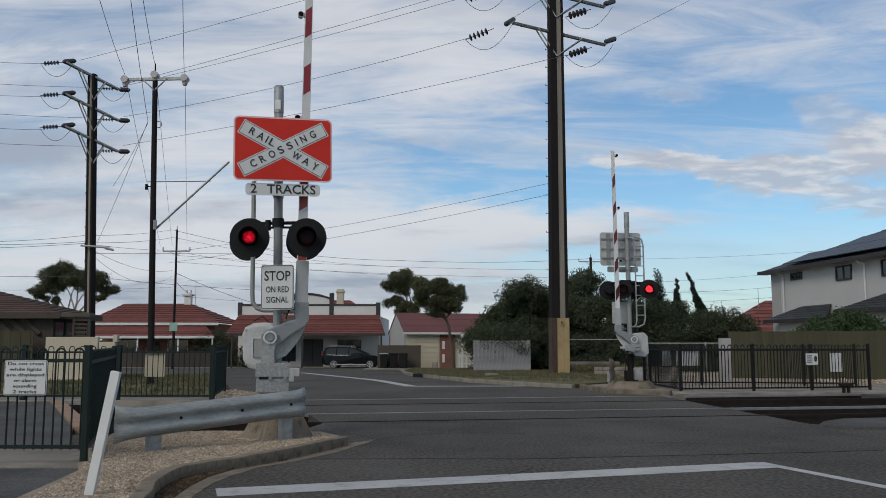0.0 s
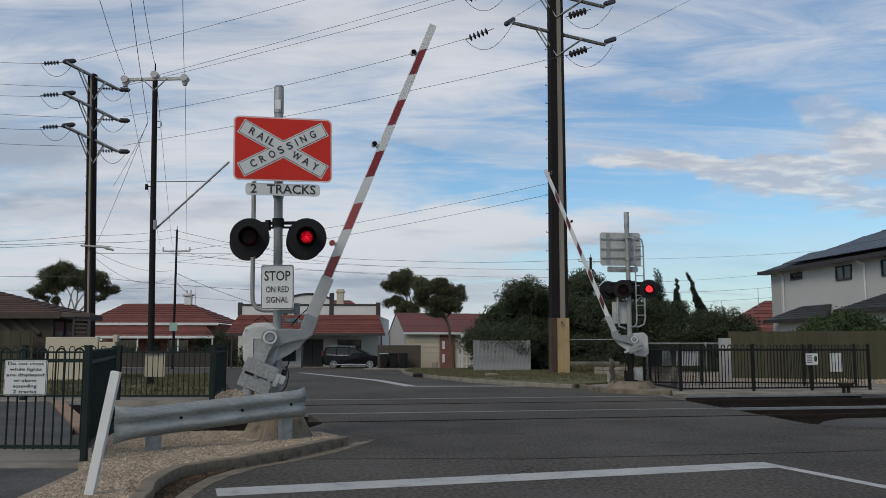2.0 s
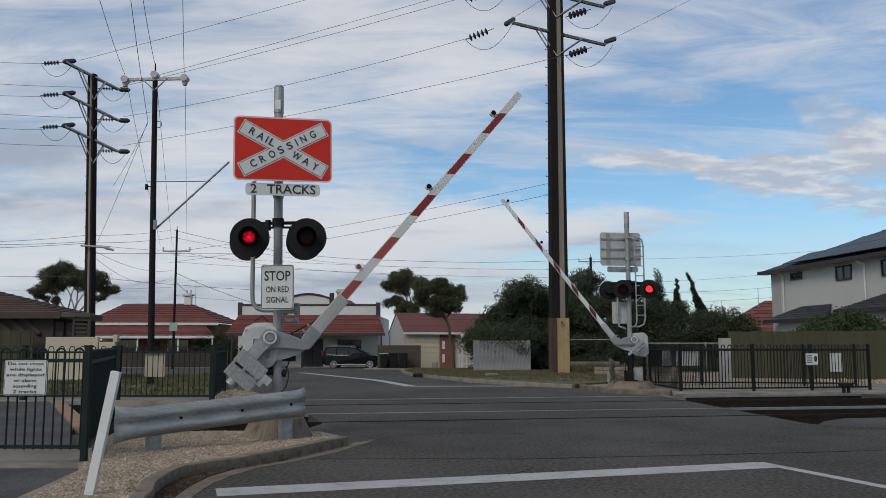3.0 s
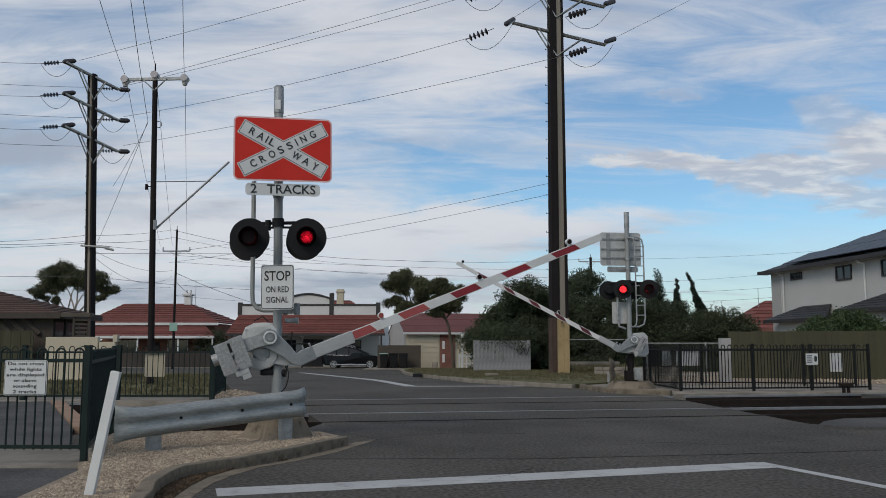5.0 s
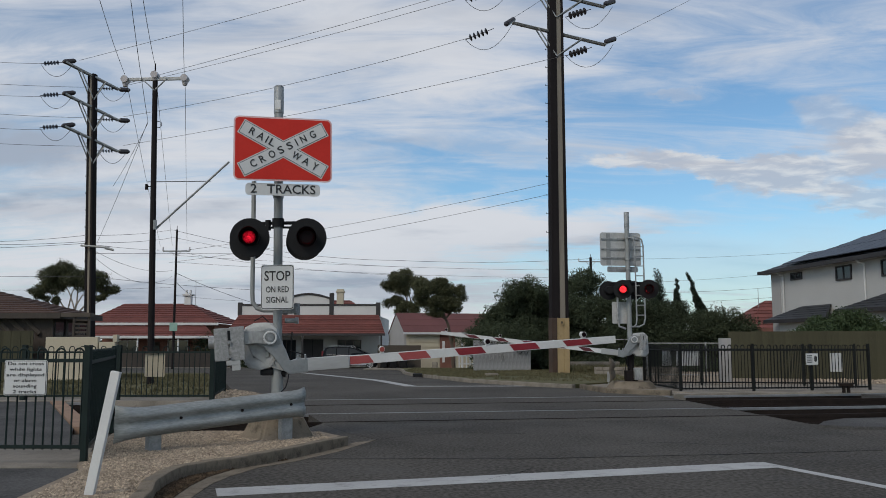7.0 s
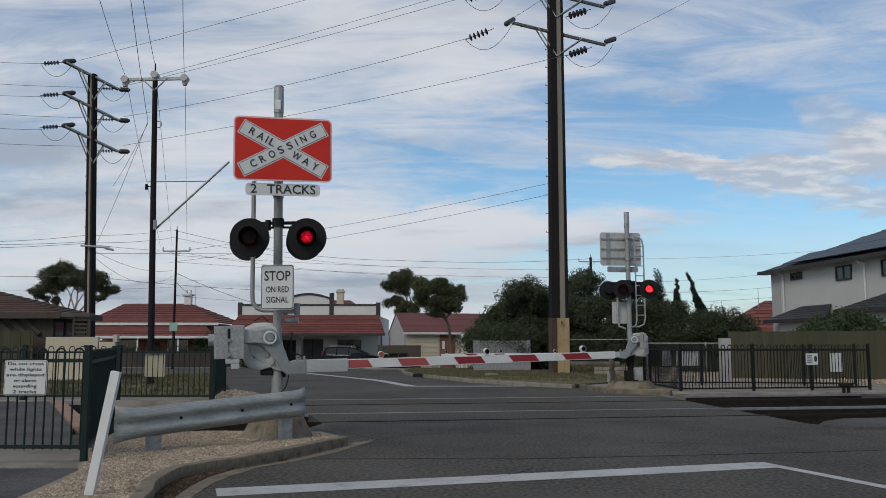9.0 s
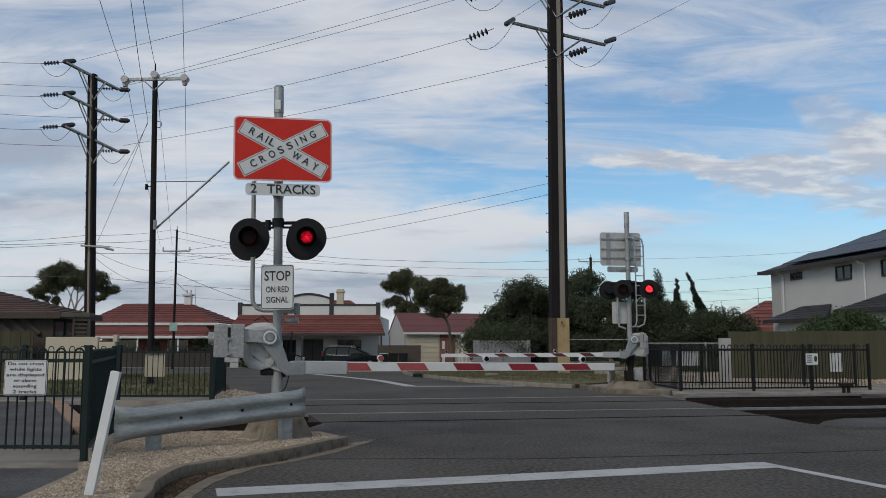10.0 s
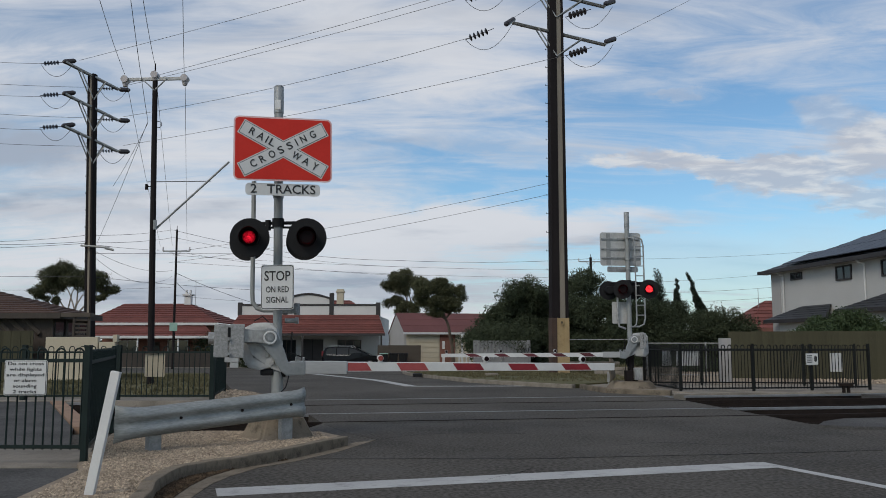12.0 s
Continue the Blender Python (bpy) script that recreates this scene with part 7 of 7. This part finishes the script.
def wheelie_bin(x, y, turn, lid_colour, label):
    b = thing("wheelie_bin", label, "bin", pose(x, y, gz(y) + 0.08, 0, 0, turn), "bins by the driveway")
    bm = bmesh.new()
    v0 = [bm.verts.new(v) for v in ((-0.22, -0.25, 0.04), (0.22, -0.25, 0.04), (0.22, 0.25, 0.04), (-0.22, 0.25, 0.04))]
    v1 = [bm.verts.new(v) for v in ((-0.29, -0.34, 1.0), (0.29, -0.34, 1.0), (0.29, 0.34, 1.0), (-0.29, 0.34, 1.0))]
    for k in range(4):
        bm.faces.new((v0[k], v0[(k + 1) % 4], v1[(k + 1) % 4], v1[k]))
    bm.faces.new(v0)
    bm.faces.new(v1)
    bmesh.ops.bevel(bm, geom=bm.edges[:], offset=0.02, segments=2, affect="EDGES")
    part("body", bm, BLACK, b)
    bm = bmesh.new()
    box(bm, (-0.31, -0.38, 1.0), (0.31, 0.37, 1.07), 0.03)
    part("lid", bm, lid_colour, b)
    for x2 in (-0.25, 0.25):
        bm = bmesh.new()
        rod(bm, (x2 - 0.03, 0.27, 0.1), (x2 + 0.03, 0.27, 0.1), 0.1, seg=14)
        part("wheel", bm, TYRE, b)
    return b


wheelie_bin(-3.55, 61.2, 8, BLACK, "dark wheelie bin with a black lid")
wheelie_bin(-2.85, 61.3, -5, BLACK, "dark wheelie bin beside its twin")
wheelie_bin(-4.25, 61.4, 3, GREENSIGN, "dark wheelie bin with a green lid")

# small boards on the fences
notice("fence_board", -6.50, 19.29, 0.81, 0.45, 0.54, (), "cream board fixed to the rear green fence", 0, CREAM)
t = notice("fence_notice", 9.75, 22.58, 0.87, 0.36, 0.31, (), "small white notice with dark symbols on the black fence", 11)
for k in range(4):
    bm = bmesh.new()
    box(bm, (-0.15, -0.009, 0.075 - 0.055 * k), (0.0, -0.006, 0.10 - 0.055 * k))
    part("text_bar", bm, INK, t)
bm = bmesh.new()
prism(bm, [(0.10 + 0.045 * math.cos(a * math.tau / 16), 0.01 + 0.085 * math.sin(a * math.tau / 16)) for a in range(16)], -0.009, -0.006)
part("symbol", bm, INK, t)
notice("fence_board", 10.50, 22.83, 0.78, 0.36, 0.50, (), "plain white board behind the black fence", 11, SIGNWHITE)
for x, w in ((6.72, 0.28), (7.36, 0.74)):
    bm = bmesh.new()
    box(bm, (x - w / 2, 25.60, 0.62), (x + w / 2, 25.63, 1.12), 0.01)
    tagged(part("fence_board", bm, SIGNWHITE), "plain white board on the rear black fence", "sign")
bm = bmesh.new()
box(bm, (8.62, 26.4, 0), (8.92, 26.7, 1.44), 0.02)
tagged(part("gate_pier", bm, RENDERGREY), "pale grey rendered gate pier", "pier")
# black points box on the path
b = thing("track_marker", "small rusty iron track-side marker on the path", "marker", pose(10.15, 21.6, 0.05))
bm = bmesh.new()
box(bm, (-0.16, -0.08, 0.16), (0.16, 0.08, 0.24), 0.02)
part("head", bm, RUST, b)
for x in (-0.06, 0.06):
    bm = bmesh.new()
    box(bm, (x - 0.03, -0.04, 0), (x + 0.03, 0.04, 0.17), 0.006)
    part("leg", bm, RUST, b)


def chain_fence(a, b, h, label, gap=2.6):
    a, b = Vector((*a, gz(a[1]))), Vector((*b, gz(b[1])))
    d = b - a
    L = d.length
    f = thing("chain_link_fence", label, "fence", Matrix.Translation(a) @ pose(0, 0, 0, 0, 0, math.degrees(math.atan2(d.y, d.x))))
    n = max(1, round(L / gap))
    for k in range(n + 1):
        bm = bmesh.new()
        rod(bm, (k * L / n, 0, -0.1), (k * L / n, 0, h + 0.03), 0.03, seg=8)
        part("post", bm, GALV, f)
    for z in (h, 0.15):
        bm = bmesh.new()
        rod(bm, (0, 0, z), (L, 0, z), 0.02, seg=6)
        part("rail", bm, GALV, f)
    bm = bmesh.new()
    step = 0.16
    k = -h
    while k < L:
        for s in (0, 1):
            x0, x1 = (k, k + h) if s == 0 else (k + h, k)
            z0, z1 = 0.15, h
            if min(x0, x1) >= 0 and max(x0, x1) <= L:
                rod(bm, (x0, 0, z0), (x1, 0, z1), 0.0022, seg=3)
        k += step
    tagged(part("mesh_wire", bm, WIRE, f), kind="stuff")
    return f


chain_fence((5.75, 40.5), (8.6, 39.5), 1.65, "galvanised chain-link fence before the bushes")
chain_fence((8.0, 33.5), (12.0, 31.5), 1.35, "low galvanised chain-link fence behind the path")
for x0, x1, y, h in ((5.85, 8.4, 41.0, 0.62), (6.2, 9.6, 34.8, 0.42)):
    w = thing("low_stone_wall", "crumbling low grey stone wall", "wall", pose(x0, y, gz(y)))
    tagged(w, kind="structure")
    for r in range(3):
        x = 0.0
        while x < x1 - x0:
            l = random.uniform(0.28, 0.5)
            bm = bmesh.new()
            box(bm, (x, random.uniform(-0.03, 0.0), r * h / 3), (x + l - 0.015, 0.3, (r + 1) * h / 3 - 0.012), 0.02)
            part("stone", bm, CONCRETE, w)
            x += l

# white picket fence by the driveway
f = thing("picket_fence", "white painted picket fence", "fence", pose(1.1, 60.5, gz(60.5) + 0.05, 0, 0, 4))
bm = bmesh.new()
prism(bm, [(0, 0), (0.08, 0), (0.08, 1.05), (0.04, 1.12), (0, 1.05)], 0, 0.02)
first = part("picket", bm, WHITE, f)
for k in range(1, 14):
    share(first, pose(0.26 * k, 0, 0), f)
for z in (0.3, 0.85):
    bm = bmesh.new()
    box(bm, (0, 0.022, z), (3.4, 0.06, z + 0.08))
    part("rail", bm, WHITE, f)

# scribbles on the hoarding
g = thing("scribble", "dark and pale spray-painted scribbles on the iron fence", "graffiti", pose(1.66, 46.44, 0.0, 0, 0, 5.2))
rs = random.Random(5)
for k in range(14):
    bm = bmesh.new()
    dark = k > 8
    x, z = (rs.uniform(2.3, 2.9), rs.uniform(0.75, 1.15)) if dark else (rs.uniform(0.2, 2.0), rs.uniform(0.45, 1.1))
    pts = [(x + 0.07 * i, -0.012, z + rs.uniform(-0.2, 0.2)) for i in range(5)]
    pipe(bm, pts, 0.012, 4)
    part("stroke", bm, INK if dark else RENDERGREY, g)

# drain inlet in the far kerb
bm = bmesh.new()
box(bm, (-1.2, 34.3, gz(34.3) + 0.02), (-0.85, 34.6, gz(34.3) + 0.16), 0.01)
tagged(part("drain_inlet", bm, BLACK), "dark drain inlet in the far kerb", "drain")
bm = bmesh.new()
box(bm, (-0.75, 57.2, gz(57) + 0.05), (-0.35, 57.5, gz(57) + 0.55), 0.12)
tagged(part("verge_rock", bm, CONCRETE), "pale concrete block on the driveway edge", "rock")
bm = bmesh.new()
box(bm, (1.55, 31.6, gz(31.6) + 0.09), (2.05, 31.9, gz(31.6) + 0.21), 0.06)
tagged(part("verge_rock", bm, CONCRETE), "small pale rock lying on the grass verge", "rock")

# ---------------------------------------------------------------- scatter


def crack(pts, w, label, seed):
    """A thin dark tar seam or crack that wanders along points."""
    rng = random.Random(seed)
    line = smoothed(pts, 10)
    bm = bmesh.new()
    rows = []
    for i, (x, y) in enumerate(line):
        q = w * rng.uniform(0.4, 1.3)
        j = rng.uniform(-0.02, 0.02)
        rows.append([bm.verts.new((x, y + j + d, 0.0045)) for d in (-q, q)] + [bm.verts.new((x, y + j, 0.001))])
    for a, b in zip(rows, rows[1:]):
        bm.faces.new((a[0], a[1], b[1], b[0]))
        bm.faces.new((a[0], a[2], b[2], b[0]))
        bm.faces.new((a[1], a[2], b[2], b[1]))
    return tagged(part("tar_seam", bm, BLACK), label, "road crack", kind="structure")


crack([(-1.6, 9.72), (0.0, 9.76), (1.0, 9.74), (2.4, 9.98), (3.6, 10.18), (5.9, 10.6)], 0.008, "thin dark seam in the asphalt", 3)
crack([(0.35, 8.1), (0.5, 8.4), (0.75, 8.7), (0.95, 9.1)], 0.005, "fine crack across the stop line", 4)
crack([(2.2, 11.0), (2.9, 11.3), (3.6, 11.1), (4.6, 11.5)], 0.005, "fine crack in the asphalt", 5)
crack([(-0.9, 11.6), (-0.4, 12.2), (0.3, 12.5), (1.2, 12.4)], 0.006, "fine crack in the asphalt near the kerb", 6)


def inside(p, poly):
    x, y = p
    hit = False
    for (x0, y0), (x1, y1) in zip(poly, poly[1:] + poly[:1]):
        if (y0 > y) != (y1 > y) and x < (x1 - x0) * (y - y0) / (y1 - y0) + x0:
            hit = not hit
    return hit


def scatter_stones(name, poly, top, count, size, material, label, cat, seed):
    """Small angular stones lying on a bed."""
    rng = random.Random(seed)
    xs, ys = [p[0] for p in poly], [p[1] for p in poly]
    verts, faces = [], []
    made = 0
    while made < count:
        p = (rng.uniform(min(xs), max(xs)), rng.uniform(min(ys), max(ys)))
        if not inside(p, poly):
            continue
        s = size * rng.uniform(0.5, 1.5)
        a = rng.uniform(0, math.tau)
        b = len(verts)
        z = gz(p[1]) + top
        for k in range(4):
            t = a + k * math.tau / 4 + rng.uniform(-0.3, 0.3)
            q = s * rng.uniform(0.7, 1.2)
            verts.append((p[0] + q * math.cos(t), p[1] + q * math.sin(t), z + s * rng.uniform(0.0, 0.25)))
        verts.append((p[0] + rng.uniform(-0.3, 0.3) * s, p[1] + rng.uniform(-0.3, 0.3) * s, z + s * rng.uniform(0.6, 1.1)))
        faces += [(b, b + 1, b + 4), (b + 1, b + 2, b + 4), (b + 2, b + 3, b + 4), (b + 3, b, b + 4)]
        made += 1
    return tagged(raw(name, verts, faces, material), label, cat, kind="stuff")


BED = [(-3.05, 4.5)] + [(x - 0.1, y) for x, y in KERB_LINE[1:]] + [(-1.75, 12.2), (-3.3, 12.3), (-4.5, 11.9), (-3.75, 9.0), (-3.55, 8.6)]
scatter_stones("gravel_stones", BED, 0.046, 26000, 0.0135, PEBBLE, "loose buff and grey gravel stones", "gravel", 1)
scatter_stones("litter_bits", [(x, y) for x, y in KERB_LINE[:-1]] + [(-1.72, 9.60), (-1.98, 9.30), (-2.16, 8.9), (-2.28, 8.4), (-2.30, 7.9), (-2.26, 7.2), (-2.05, 4.5)], 0.012, 2600, 0.014, LITTER, "dry leaves and bark in the gutter", "leaf litter", 2)
scatter_stones("ballast_stones", [(-14, 10.7), (-2.3, 12.4), (-2.1, 14.0), (-3.6, 19.2), (-14, 18.7)], -0.2, 5000, 0.045, SOIL, "dark track ballast", "ballast", 3)
scatter_stones("ballast_stones", [(6.1, 13.9), (8, 14.8), (24, 16.8), (24, 23.5), (8, 20.9), (5.55, 20.2)], -0.2, 6000, 0.045, SOIL, "dark track ballast", "ballast", 4)
scatter_stones("shoulder_stones", [(-5.2, 19.4), (-3.7, 19.5), (-5.0, 22.3), (-5.6, 23.2), (-6.0, 22.8)], 0.028, 1500, 0.03, PEBBLE, "gravel on the road shoulder", "gravel", 5)
scatter_stones("yard_stones", [(12.2, 26.1), (20, 27.2), (20, 29.5), (12.4, 29.5)], 0.055, 1500, 0.04, PEBBLE, "gravel in the yard", "gravel", 6)


def tufts(name, poly, top, count, h, label, seed):
    rng = random.Random(seed)
    xs, ys = [p[0] for p in poly], [p[1] for p in poly]
    verts, faces = [], []
    made = 0
    while made < count:
        p = (rng.uniform(min(xs), max(xs)), rng.uniform(min(ys), max(ys)))
        if not inside(p, poly) or noise.noise((p[0] * 0.6, p[1] * 0.6, 0)) < rng.uniform(-0.5, 0.25):
            continue
        z = gz(p[1]) + top
        for k in range(3):
            a = rng.uniform(0, math.tau)
            hh = h * rng.uniform(0.4, 1.3)
            w = 0.012 + 0.012 * rng.random()
            ox, oy = rng.uniform(-0.06, 0.06), rng.uniform(-0.06, 0.06)
            b = len(verts)
            verts += [(p[0] + ox - w * math.cos(a), p[1] + oy - w * math.sin(a), z), (p[0] + ox + w * math.cos(a), p[1] + oy + w * math.sin(a), z),
                      (p[0] + ox + rng.uniform(-0.6, 0.6) * hh, p[1] + oy + rng.uniform(-0.6, 0.6) * hh, z + hh)]
            faces.append((b, b + 1, b + 2))
        made += 1
    return tagged(raw(name, verts, faces, STRAW), label, "grass", kind="stuff")


tufts("grass", [(-2.0, 44), (-0.9, 33.9), (0.75, 29.4), (2.15, 27.8), (3.8, 26.5), (6.1, 27.5), (7.5, 40), (9, 50), (-2, 58)], 0.1, 9000, 0.07, "patchy dry grass on the verge", 7)
tufts("weeds", [(5.5, 38), (8.5, 37), (9, 42), (5.9, 43)], 0.1, 2500, 0.35, "tall dry weeds by the fence", 8)
tufts("grass", [(-20, 20.3), (-6.0, 20.3), (-6.2, 23), (-11, 40), (-20, 40)], 0.01, 9000, 0.08, "short patchy lawn behind the fence", 9)

def motions():
    for ob, rows in KEYED:
        walk(ob, rows)


motions()
